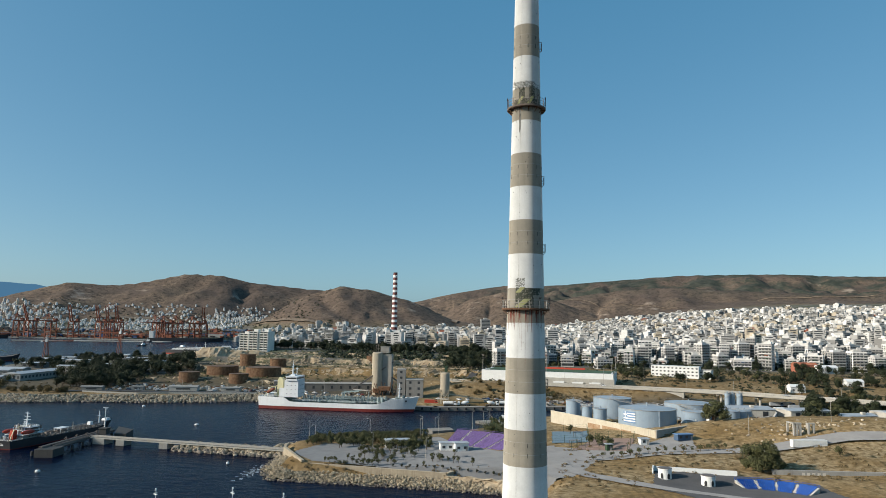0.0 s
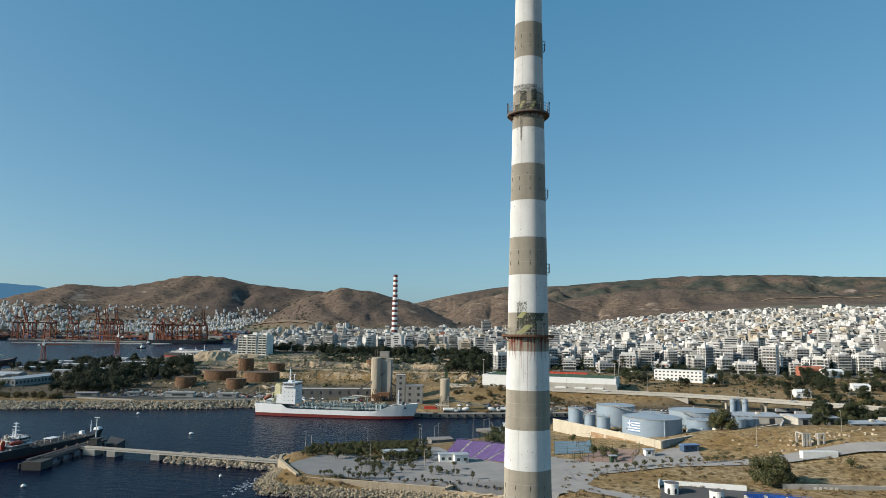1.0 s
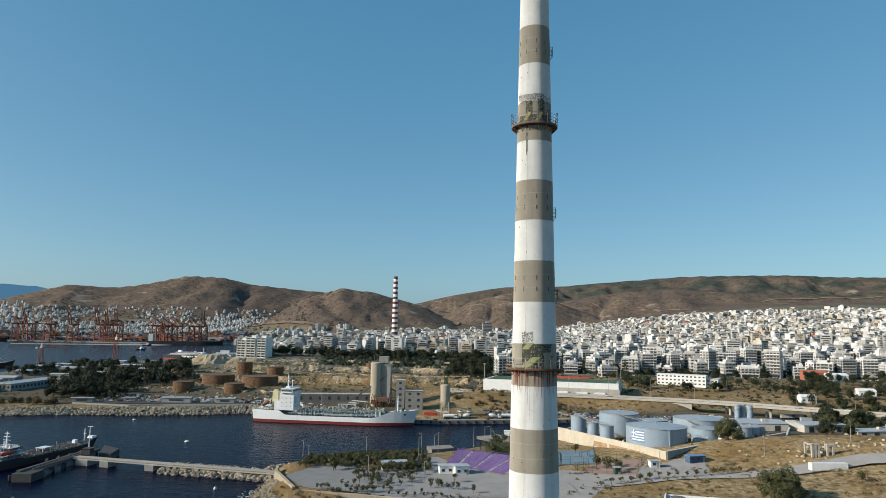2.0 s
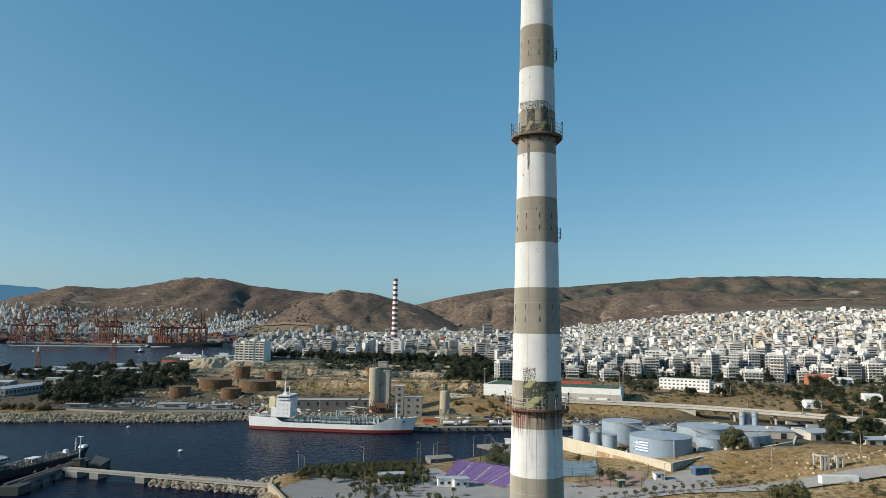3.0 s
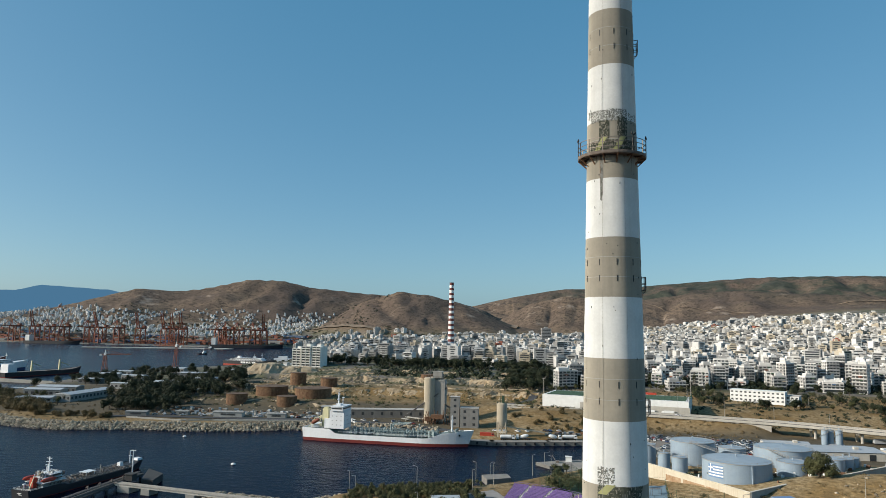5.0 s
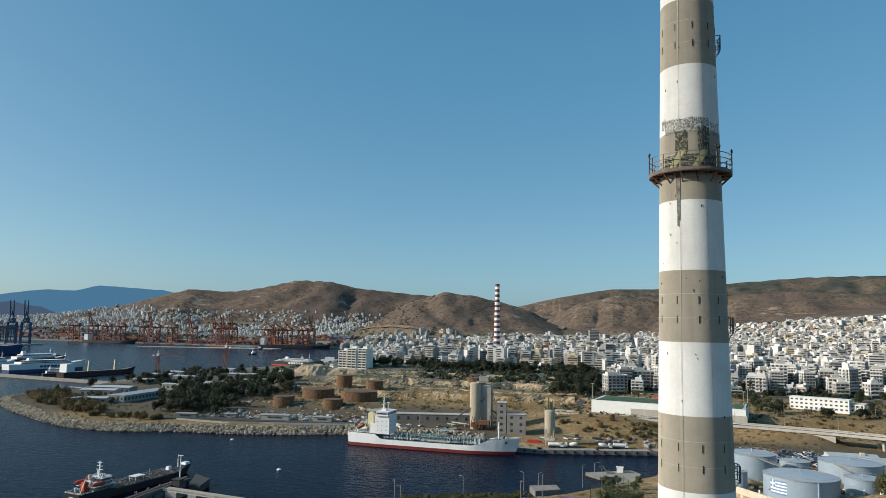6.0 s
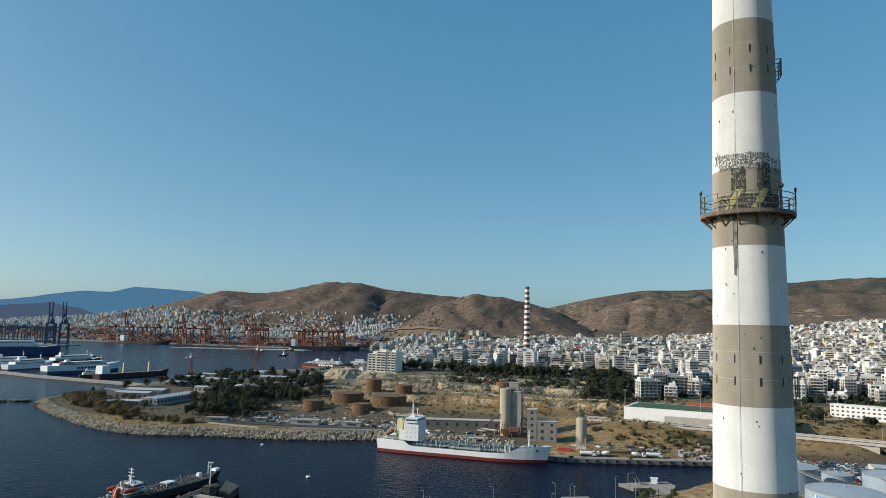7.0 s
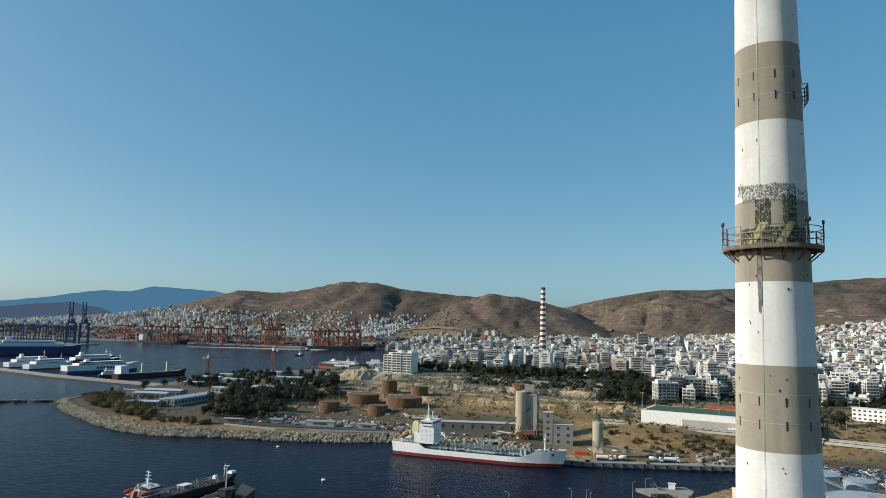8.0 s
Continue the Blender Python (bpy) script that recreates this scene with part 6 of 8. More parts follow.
CAR = {m.name: car_body().mesh("car_body", m) for m in CARCOL}
g_ = Soup()
g_.add([(-1.13, -0.72, 1.05), (-1.13, 0.72, 1.05), (-0.8, 0.68, 1.40), (-0.8, -0.68, 1.40)], [(3, 2, 1, 0)])
g_.add([(1.42, -0.72, 1.05), (1.42, 0.72, 1.05), (0.82, 0.68, 1.42), (0.82, -0.68, 1.42)], [(0, 1, 2, 3)])
for sd in (-1, 1):
    g_.add([(-0.95, sd * 0.86, 1.03), (1.2, sd * 0.86, 1.03), (0.72, sd * 0.755, 1.40), (-0.7, sd * 0.755, 1.40)], [(0, 1, 2, 3) if sd < 0 else (3, 2, 1, 0)])
for v in range(len(g_.v)):
    p = g_.v[v]
    g_.v[v] = (p[0] * 1.012, p[1] * 1.02, p[2] + 0.01)
CARGLASS = g_.mesh("car_glass", M_carglass)


def car(x, y, z, ang, rng):
    m = rng.choice(CARCOL[:3] + CARCOL[:2] + CARCOL)
    colour = m.name.split("_")[-1]
    t = thing("car", "parked %s car" % colour + " standing on open ground", "car", pose(x, y, z, 0, 0, ang), group="parked cars")
    share("body", CAR[m.name], t)
    share("glass", CARGLASS, t)
    for wx in (-1.3, 1.35):
        for wy in (-0.78, 0.78):
            share("wheel", WHEEL, t, pose(wx, wy, 0.32))
    return t


def truck(x, y, z, ang, label, load, mload, mcab, name="truck", group="trucks"):
    t = thing(name, label, "truck", pose(x, y, z, 0, 0, ang), group=group)
    part("chassis", Soup().box(0, 0, 0.7, 9.6, 0.9, 0.35), M_rail, t)
    part("cab", Soup().box(3.9, 0, 0.8, 1.9, 2.4, 1.4).box(3.75, 0, 2.2, 1.6, 2.3, 1.0, taper=0.9), mcab, t)
    part("windscreen", Soup().box(4.56, 0, 2.3, 0.08, 2.0, 0.75).box(3.8, -1.14, 2.3, 1.1, 0.06, 0.7), M_carglass, t)
    if load == "mixer":
        d_ = part("drum", Soup().lathe(0, 0, [(0.5, -3.0), (1.15, -1.4), (1.25, 0.4), (0.8, 2.4), (0.4, 2.8)], 18), mload, t, smooth=True)
        d_.matrix_basis = pose(-0.8, 0, 2.35, 0, -78, 0)
    elif load == "tank":
        d_ = part("tank", Soup().lathe(0, 0, [(0.9, -3.6), (1.15, -3.4), (1.15, 3.4), (0.9, 3.6)], 18), mload, t, smooth=True)
        d_.matrix_basis = pose(-1.0, 0, 2.2, 0, 90, 0)
    else:
        part("box_body", Soup().box(-1.0, 0, 1.05, 7.4, 2.5, 2.5), mload, t)
    for wx in (3.6, -1.2, -2.6, -3.9):
        for wy in (-1.05, 1.05):
            w = share("wheel", WHEEL, t, pose(wx, wy, 0.52) @ Matrix.Scale(1.6, 4))
    return t


for x, y, a, l in ((-44, 489.5, 10, "tank"), (-34, 493, 190, "mixer"), (-14, 497.5, 15, "mixer"), (-4, 501, 12, "tank")):
    truck(x, y, 2.6, a, "white tanker truck parked on the quay" if l == "tank" else "white concrete mixer truck parked on the quay", l, M_whitepaint, M_whitepaint)
truck(-58, 494, 2.6, 5, "red lorry parked beside the silo on the quay", "box", M_redpaint, M_redpaint)
truck(-162, 519, gz(-162, 519), -12, "white bus parked on the quay road", "box", M_whitepaint, M_whitepaint, "bus", "buses")
truck(-128, 512, gz(-128, 512), -8, "pale box truck parked on the quay road", "box", M_cream, M_whitepaint)
cr = random.Random(5)
for k in range(26):
    x = lerp(-70, 10, k / 26)
    y = 507 + (x + 70) * 0.28 + cr.uniform(-1, 3)
    if cr.random() < 0.3:
        car(x, y, max(gz(x, y), 2.6), cr.uniform(0, 360), cr)

# open car park behind the tanks
lot_poly = [(44, 468), (118, 468), (130, 496), (112, 518), (40, 526)]
for row in range(9):
    for k in range(18):
        x, y = 44 + k * 4.6 + row * 0.6, 476 + row * 8.0
        if cr.random() < 0.85 and gz(x, y) > 2 and bool(inside(np.array(x), np.array(y), lot_poly)):
            car(x + cr.uniform(-0.4, 0.4), y + cr.uniform(-0.5, 0.5), gz(x, y) + 0.12, 90 + cr.choice((0, 180)) + cr.uniform(-6, 6), cr)
for k in range(16):
    x, y = cr.uniform(150, 250), cr.uniform(480, 545)
    truck(x, y, gz(x, y), cr.uniform(-20, 20), "blue-cabbed delivery truck parked under the flyover" if k % 2 else "white box truck parked under the flyover", "box", cr.choice((M_whitepaint, M_craneblue, M_metalroof)), cr.choice((M_blue, M_whitepaint)), group="parked trucks")

# sheds behind the tank farm
for x, y, w, d_, h, a, m_, lb in ((150, 478, 42, 24, 4.5, 0.12, M_metalroof, "low depot shed with a flat pale grey roof"), (128, 500, 26, 12, 3.5, 0.0, M_metalroof, "grey depot shed beside the flyover"),
                                 (192, 478, 30, 18, 4.5, 0.3, M_metalroof, "pale metal shed beside the tank farm"), (212, 452, 26, 12, 4.0, 0.3, M_metalroof, "pale metal shed near the grassy bank"),
                                 (255, 470, 40, 20, 5.0, 0.2, M_metalroof, "blue-grey metal roofed workshop"), (300, 455, 40, 18, 5.0, 0.2, M_metalroof, "long pale workshop roof")):
    z = gz(x, y)
    t = thing("shed", lb, "shed", pose(x, y, z, 0, 0, math.degrees(a)), group="depot sheds")
    part("wall", Soup().box(0, 0, -1, w, d_, h + 1), M_concrete_l, t)
    s = Soup().add([(-w / 2 - .4, -d_ / 2 - .4, h), (w / 2 + .4, -d_ / 2 - .4, h), (w / 2 + .4, 0, h + 1.2), (-w / 2 - .4, 0, h + 1.2), (w / 2 + .4, d_ / 2 + .4, h), (-w / 2 - .4, d_ / 2 + .4, h)],
                   [(0, 1, 2, 3), (3, 2, 4, 5), (0, 3, 5), (1, 4, 2), (5, 4, 1, 0)])
    part("roof", s, m_, t)
    for k in range(3):
        part("door", Soup().box(-w / 2 + w * (k + 0.5) / 3, -d_ / 2 - 0.05, 0, 3.4, 0.14, 3.4), M_glassdark, t)
    part("roof_unit", Soup().box(w * 0.2, -d_ * 0.2, h + 0.4, 2.4, 2.0, 1.6), M_concrete_l, t)


# ---------- flyover and main road ----------
def ribbon(pts, width, lift=0.12, drape=True, step=6.0):
    """Road strip along points (x, y[, z]); follows the ground when draped."""
    s = Soup()
    dense = []
    for a, b in zip(pts, pts[1:]):
        n = max(1, int(math.dist(a[:2], b[:2]) / step))
        dense += [tuple(lerp(a[j], b[j], i / n) for j in range(len(a))) for i in range(n)]
    dense.append(pts[-1])
    rows = []
    for i, p in enumerate(dense):
        a, b = dense[max(0, i - 1)], dense[min(len(dense) - 1, i + 1)]
        d = Vector((b[0] - a[0], b[1] - a[1], 0)).normalized()
        n = Vector((-d.y, d.x, 0))
        row = []
        for k in (-1, -0.5, 0, 0.5, 1):
            x, y = p[0] + n.x * width / 2 * k, p[1] + n.y * width / 2 * k
            row.append((x, y, (gz(x, y) if drape else p[2]) + lift))
        rows.append(row)
    if drape:
        for r_ in rows:
            zm = max(v[2] for v in r_)
            for j in range(5):
                r_[j] = (r_[j][0], r_[j][1], lerp(r_[j][2], zm, 0.25) + 0.08)
    for r0, r1 in zip(rows, rows[1:]):
        for j in range(4):
            s.add([r0[j], r0[j + 1], r1[j + 1], r1[j]], [(0, 3, 2, 1)])
    return s, rows


fly_pts = [(-60, 606, 11.8), (-10, 594, 12.0), (41, 584, 12.2), (89, 574, 12.3), (136, 560, 12.4), (160, 550, 12.4), (206, 524, 12.4), (262, 492, 12.4), (330, 460, 12.4), (450, 425, 12.2), (600, 400, 12.2)]
fly = thing("flyover", "concrete motorway flyover with a solid parapet", "bridge", kind="structure")
s, rows = ribbon(fly_pts, 17, 0.0, False, 8)
part("carriageway", s, M_asphalt, fly)
s2, _ = ribbon([(p[0], p[1], p[2] - 1.5) for p in fly_pts], 16, 0.0, False, 8)
part("deck_slab", s2, M_concrete, fly)
for side in (0, 4):
    s = Soup()
    for r0, r1 in zip(rows, rows[1:]):
        a, b = Vector(r0[side]), Vector(r1[side])
        s.beam(a + Vector((0, 0, -0.25)), b + Vector((0, 0, -0.25)), 0.45, 1.7)
    part("parapet", s, M_concrete_l, fly)
s = Soup()
for r0, r1 in zip(rows, rows[1:]):
    s.beam(Vector(r0[2]) + Vector((0, 0, 0.4)), Vector(r1[2]) + Vector((0, 0, 0.4)), 0.5, 0.9)
part("median", s, M_concrete_l, fly)
# approach bank wall on the western side, piers further on
for i, (a, b) in enumerate(zip(fly_pts[3:5], fly_pts[4:5])):
    d = Vector((b[0] - a[0], b[1] - a[1], 0))
    part("approach_wall", Soup().box((a[0] + b[0]) / 2, (a[1] + b[1]) / 2, 2, d.length + 0.6, 16.2, 8.7, math.atan2(d.y, d.x)), M_concrete_l, fly)
for x, y in ((160, 550), (184, 536.5), (210, 521.7), (236, 507), (262, 492), (292, 478), (322, 464), (354, 453)):
    for o in (-4.5, 4.5):
        part("pier", Soup().lathe(x, y + o, [(0.9, 3), (0.9, 10.4)], 14), M_concrete_l, fly)
    part("pier_head", Soup().box(x, y, 9.8, 2.0, 14, 1.1, -0.5), M_concrete_l, fly)
for x, y, a in ((20, 586, -12), (75, 575, -12), (200, 525, -30), (228, 514, 150), (148, 557, 157)):
    car(x, y, 12.4 if x > 60 else 12.15, a, cr)


# ---------- raised sports ground with white retaining wall ----------
pg = thing("sports_ground", "raised green sports pitch behind a long white retaining wall", "sports ground", kind="structure")
pl = [(-27, 616), (86, 595), (95, 637), (-18, 658)]
part("platform", Soup().prism(pl, 4, 21.0), M_whitepaint, pg, "white painted retaining wall")
part("pitch", Soup().prism([(-24, 618.5), (84, 598.5), (92, 635), (-16, 655)], 21.0, 21.15), M_green, pg)
part("lower_wall", Soup().box(45, 599, 4, 84, 1.0, 12.6, -0.184), M_concrete_l, pg)
s = Soup()
rails(s, [(-27, 616, 21), (86, 595, 21), (95, 637, 21)], 2.6, 0.12)
part("fence", s, M_green, pg)
part("red_seats", Soup().box(45, 650, 20.5, 46, 3, 2.0, -0.19), M_redpaint, pg)
for x, y in ((-26, 617), (-17, 656), (85, 596), (94, 636), (30, 606.5)):
    part("flood_mast", Soup().lathe(x, y, [(0.25, 20.5), (0.15, 34)], 8).box(x, y, 33.6, 2.4, 0.5, 0.7), M_raillight, pg)
for x, y, a in ((56, 594.3, 169), (70, 591.6, 169), (40, 597.2, 169)):
    truck(x, y, gz(x, y), a, "white van parked below the retaining wall", "box", M_whitepaint, M_whitepaint, group="parked vans")
s, _ = ribbon([(-70, 640), (-48, 655), (-36, 690), (-30, 740), (-60, 800)], 7)
solid("road", s, M_asphalt, "narrow asphalt ramp road climbing beside the quarry", "road", kind="structure")

# white school block at the edge of town
t = thing("school_building", "long white three-storey school building with ribbon windows", "building", pose(157, 680, gz(157, 680), 0, 0, -24))
flat_box(t, 0, 0, 0, 44, 12, 9.6, 0, M_whitepaint, M_whitepaint, 12, 3)
flat_box(t, 27, 6, 0, 10, 16, 6.5, 0, M_whitepaint, M_roofgrey, 3, 2)

# ---------- park, arenas and open ground ----------
def pave(name, poly, material, label, lift=0.10, cat="pavement"):
    """Ground-hugging sheet: a grid clipped to the outline."""
    xs, ys = [p[0] for p in poly], [p[1] for p in poly]
    st = 0.75
    X, Y = np.meshgrid(np.arange(min(xs), max(xs) + st, st), np.arange(min(ys), max(ys) + st, st))
    Z = ground_z(X, Y) + lift
    cin = inside(X + st / 2, Y + st / 2, poly)
    s = Soup()
    nyy, nxx = X.shape
    pts = np.stack([X, Y, Z], -1).reshape(-1, 3).tolist()
    fs = [(j * nxx + i, j * nxx + i + 1, (j + 1) * nxx + i + 1, (j + 1) * nxx + i) for j in range(nyy - 1) for i in range(nxx - 1) if cin[j, i]]
    s.add(pts, fs)
    return solid(name, s, material, label, cat, kind="structure")


pave("pavement", lot_poly, M_yardgrey, "worn dark asphalt yard full of parked cars", 0.1)
lot_rng = random.Random(58)
s = Soup()
for k in range(260):
    x, y = lot_rng.uniform(42, 128), lot_rng.uniform(469, 524)
    if bool(inside(np.array(x), np.array(y), lot_poly)) and gz(x, y) > 2:
        z, a, mi = gz(x, y), lot_rng.gauss(1.57, 0.25), lot_rng.choice((0, 0, 1, 1, 1, 2, 2, 2, 3, 4))
        s.box(x, y, z + 0.35, 4.2, 1.7, 0.65, a, mi).box(x, y, z + 1.0, 2.2, 1.5, 0.45, a, 5, taper=0.8)
solid("scrapped_cars", s, CARCOL + [M_carglass], "crowded old cars filling the yard behind the tanks", "cars", kind="stuff")
pave("pavement", [(-94, 290), (-86, 312), (-72, 318), (-58, 306), (-50, 330), (-36, 342), (-28, 326), (-4, 302), (20, 318), (24, 262), (-1, 254), (-24, 263), (-59, 268), (-80, 272)], M_paving, "pale grey paved park ground")
pave("pavement", [(15.5, 315.0), (38.8, 312.1), (64.0, 322.0), (72.0, 330.0), (84.0, 333.0), (82.0, 312.0), (48.5, 292.7), (34.9, 283.0), (23.3, 253.9), (13.6, 248.1)], M_paving, "pale grey paved forecourt beside the tank farm", 0.14)
s, _ = ribbon([(13.6, 290.8), (31.0, 286.9), (46.6, 291.8), (70.8, 301.5), (96.0, 308.2), (122.2, 316.0), (147.4, 320.9), (184.3, 321.8), (232.8, 316.0), (310.4, 308.2)], 9, 0.22)
solid("road", s, M_paving, "pale unmarked road crossing the waste ground", "road", kind="structure")
s, _ = ribbon([(18, 296), (21, 268), (30, 255), (42, 247), (58, 238), (80, 228)], 7, 0.26)
solid("road", s, M_paving, "pale lane running down to the small arena", "road", kind="structure")
pave("pavement", [(49, 241), (55, 268), (82, 265), (110, 258), (114, 240), (104, 226), (60, 226)], M_asphalt, "dark asphalt floor of the small arena", 0.2)
pave("sports_court", [(19.4, 323.8), (36.9, 327.6), (38.8, 356.8), (21.3, 358.7)], M_courtblue, "faded blue tennis courts", 0.2, "court")
pave("sports_court", [(27.2, 310.2), (50.4, 302.4), (58.2, 329.6), (40.7, 335.4)], M_courtred, "worn red and grey basketball court", 0.2, "court")
# court fences
for poly in ([(19.4, 323.8), (36.9, 327.6), (38.8, 356.8), (21.3, 358.7), (19.4, 323.8)], [(27.2, 310.2), (50.4, 302.4), (58.2, 329.6), (40.7, 335.4), (27.2, 310.2)]):
    t = thing("court_fence", "thin green wire fence posts round the courts", "fence", group="court fences")
    for a, b in zip(poly, poly[1:]):
        n = max(2, int(math.dist(a, b) / 5))
        for i in range(n):
            x, y = lerp(a[0], b[0], i / n), lerp(a[1], b[1], i / n)
            part("post", Soup().box(x, y, gz(x, y), 0.12, 0.12, 3.6), M_green, t)
        s = Soup()
        for h in (1.2, 2.4, 3.5):
            s.beam((*a, gz(*a) + h), (*b, gz(*b) + h), 0.05)
        part("wire", s, M_green, t)
# shaded benches and frames by the courts
for x, y in ((33.0, 341.2), (44.6, 319.9), (29.1, 317.9)):
    t = thing("pergola", "small dark steel pergola beside the courts", "pergola", pose(x, y, gz(x, y), 0, 0, 20), group="pergolas")
    for k in range(5):
        part("slat", Soup().box(-2 + k, 0, 2.7, 0.5, 2.4, 0.12), M_rail, t)
    for a, b in ((-2, -1), (2, -1), (2, 1), (-2, 1)):
        part("post", Soup().box(a, b, 0, 0.14, 0.14, 2.7), M_rail, t)


def grandstand(name, cx, cy, r0, rows_, a0, a1, z, rise, material, label, aisles, pitch=0.8):
    """Curved seating bank round (cx, cy); angles in degrees from +x."""
    t = thing(name, label, "seating")
    seats = Soup()
    for k in range(rows_):
        r = r0 + k * pitch
        zt = z + k * rise
        s = Soup()
        n = 26
        for i in range(n):
            u0, u1 = radians(lerp(a0, a1, i / n)), radians(lerp(a0, a1, (i + 1) / n))
            q = [(cx + R * math.cos(u), cy + R * math.sin(u)) for R, u in ((r, u0), (r, u1), (r + pitch, u1), (r + pitch, u0))]
            s.prism(q, zt - 1.2 - k * 0.1, zt)
        part("step", s, M_concrete_l, t)
        arc = radians(a1 - a0) * r
        m = int(arc / 0.62)
        for i in range(m):
            f = (i + 0.5) / m
            if any(abs(f - g) * arc < 0.55 for g in aisles):
                continue
            u = radians(lerp(a0, a1, f))
            x, y = cx + (r + 0.35) * math.cos(u), cy + (r + 0.35) * math.sin(u)
            seats.box(x, y, zt + 0.12, 0.42, 0.54, 0.1, u).box(x + 0.2 * math.cos(u), y + 0.2 * math.sin(u), zt + 0.2, 0.1, 0.54, 0.42, u)
    tagged(part("seats", seats, material, t), kind="stuff")
    for g in aisles:
        u = radians(lerp(a0, a1, g))
        for k in range(rows_):
            r = r0 + k * pitch
            part("aisle_step", Soup().box(cx + (r + 0.4) * math.cos(u), cy + (r + 0.4) * math.sin(u), z + k * rise, 0.6, 0.55, 0.12, u), M_step, t)
    s = Soup()
    R = r0 + rows_ * pitch
    pts = [(cx + R * math.cos(radians(lerp(a0, a1, i / 20))), cy + R * math.sin(radians(lerp(a0, a1, i / 20))), z + rows_ * rise - 0.4) for i in range(21)]
    rails(s, pts, 1.2, 0.1)
    part("back_rail", s, material, t)
    s = Soup()
    for p in pts[::2]:
        s.beam((p[0], p[1], 3), p, 0.3)
    part("support", s, M_rail, t)
    return t


grandstand("grandstand", -42, 268, 52, 16, 43, 77, 4.8, 0.25, M_purple, "curved bank of purple plastic seats in the park", (0.02, 0.30, 0.56, 0.82), 1.15)
grandstand("grandstand", 87, 232, 18.0, 9, 40, 104, 4.0, 0.26, M_blueseat, "curved bank of bright blue plastic seats", (0.01, 0.25, 0.5, 0.75, 0.99), 0.85)

for x, y in ((56.5, 257.5), (70.5, 252.5)):
    t = thing("ticket_booth", "round white booth with arched openings", "booth", pose(x, y, gz(x, y) + 0.2), group="round booths")
    part("drum", Soup().lathe(0, 0, [(2.4, -0.5), (2.4, 3.0), (2.55, 3.05), (2.55, 3.35), (2.2, 3.4)], 24), M_whitepaint, t)
    part("roof_rim", Soup().lathe(0, 0, [(2.5, 3.36), (2.5, 3.52), (0.3, 3.7)], 24), M_rail, t, "dark flat roof")
    # arches are near-black blocks on the closed drum, shade as colour
    for a in (-1.2, -2.2, -0.2):
        part("arch_opening", Soup().box(2.4 * math.cos(a), 2.4 * math.sin(a), 0, 0.2, 0.9, 1.5, a).box(2.4 * math.cos(a), 2.4 * math.sin(a), 1.5, 0.2, 0.6, 0.35, a), M_dark, t)
aw = thing("arena_wall", "low whitewashed wall closing the small arena", "wall", kind="structure")
for a, b, h in (((54.5, 268), (84, 264), 1.8), ((54.5, 268), (53, 262), 2.2)):
    d = Vector((b[0] - a[0], b[1] - a[1], 0))
    zz = gz(*a) - 1
    part("wall_length", Soup().box((a[0] + b[0]) / 2, (a[1] + b[1]) / 2, zz, d.length, 0.5, h + 1, math.atan2(d.y, d.x)), M_whitepaint, aw)
rw = thing("retaining_wall", "long grey concrete retaining wall with worn letter marks", "wall", kind="structure")
part("wall_length", Soup().box(128, 273, 2, 58, 0.8, 5.6, 0.06), M_shedwall, rw)
for k in range(5):
    part("letter_bar", Soup().box(110.5 + k * 1.9, 271.53 + k * 0.115, 5.6, 1.1, 0.06, 1.2, 0.06), M_concrete_l, rw)

# white container, ruin, huts
t = thing("site_container", "long white metal site container on the waste ground", "container", pose(130, 314.5, gz(130, 314.5), 0, 0, 9))
part("body", Soup().box(0, 0, 0, 15.5, 2.6, 3.0), M_whitepaint, t)
for k in range(20):
    part("rib", Soup().box(-7.4 + k * 0.78, -1.32, 0.15, 0.12, 0.06, 2.7), M_whitepaint, t)
t = thing("ruin", "ruined concrete frame of pillars and lintels on a grassy bank", "ruin", pose(132.5, 327.5, gz(132.5, 327.5), 0, 0, 10))
for x, y, h in ((-5, -2, 4.2), (-3.6, -2, 4.4), (-2.0, -2, 4.2), (2.0, -2, 4.0), (4.4, -2, 4.2), (-5, 3, 4.0), (0, 3, 3.4), (4.4, 3, 4.0)):
    part("pillar", Soup().box(x, y, -1, 0.8, 0.8, h + 1), M_concrete, t)
part("lintel", Soup().box(-3.6, -2, 4.2, 4.0, 1.0, 0.5).box(3.2, -2, 4.1, 3.4, 1.0, 0.5).box(-5, 0.5, 4.1, 0.9, 6, 0.5), M_concrete, t)
s = Soup()
for i in range(90):
    x, y = 134 + rr.gauss(0, 14), 333 + rr.gauss(0, 6)
    s.rock(x, y, gz(x, y) + 0.1, rr.uniform(0.3, 1.0), rr)
solid("rubble", s, [M_rock], "scattered pale rubble on the grassy bank", "rubble", kind="stuff")

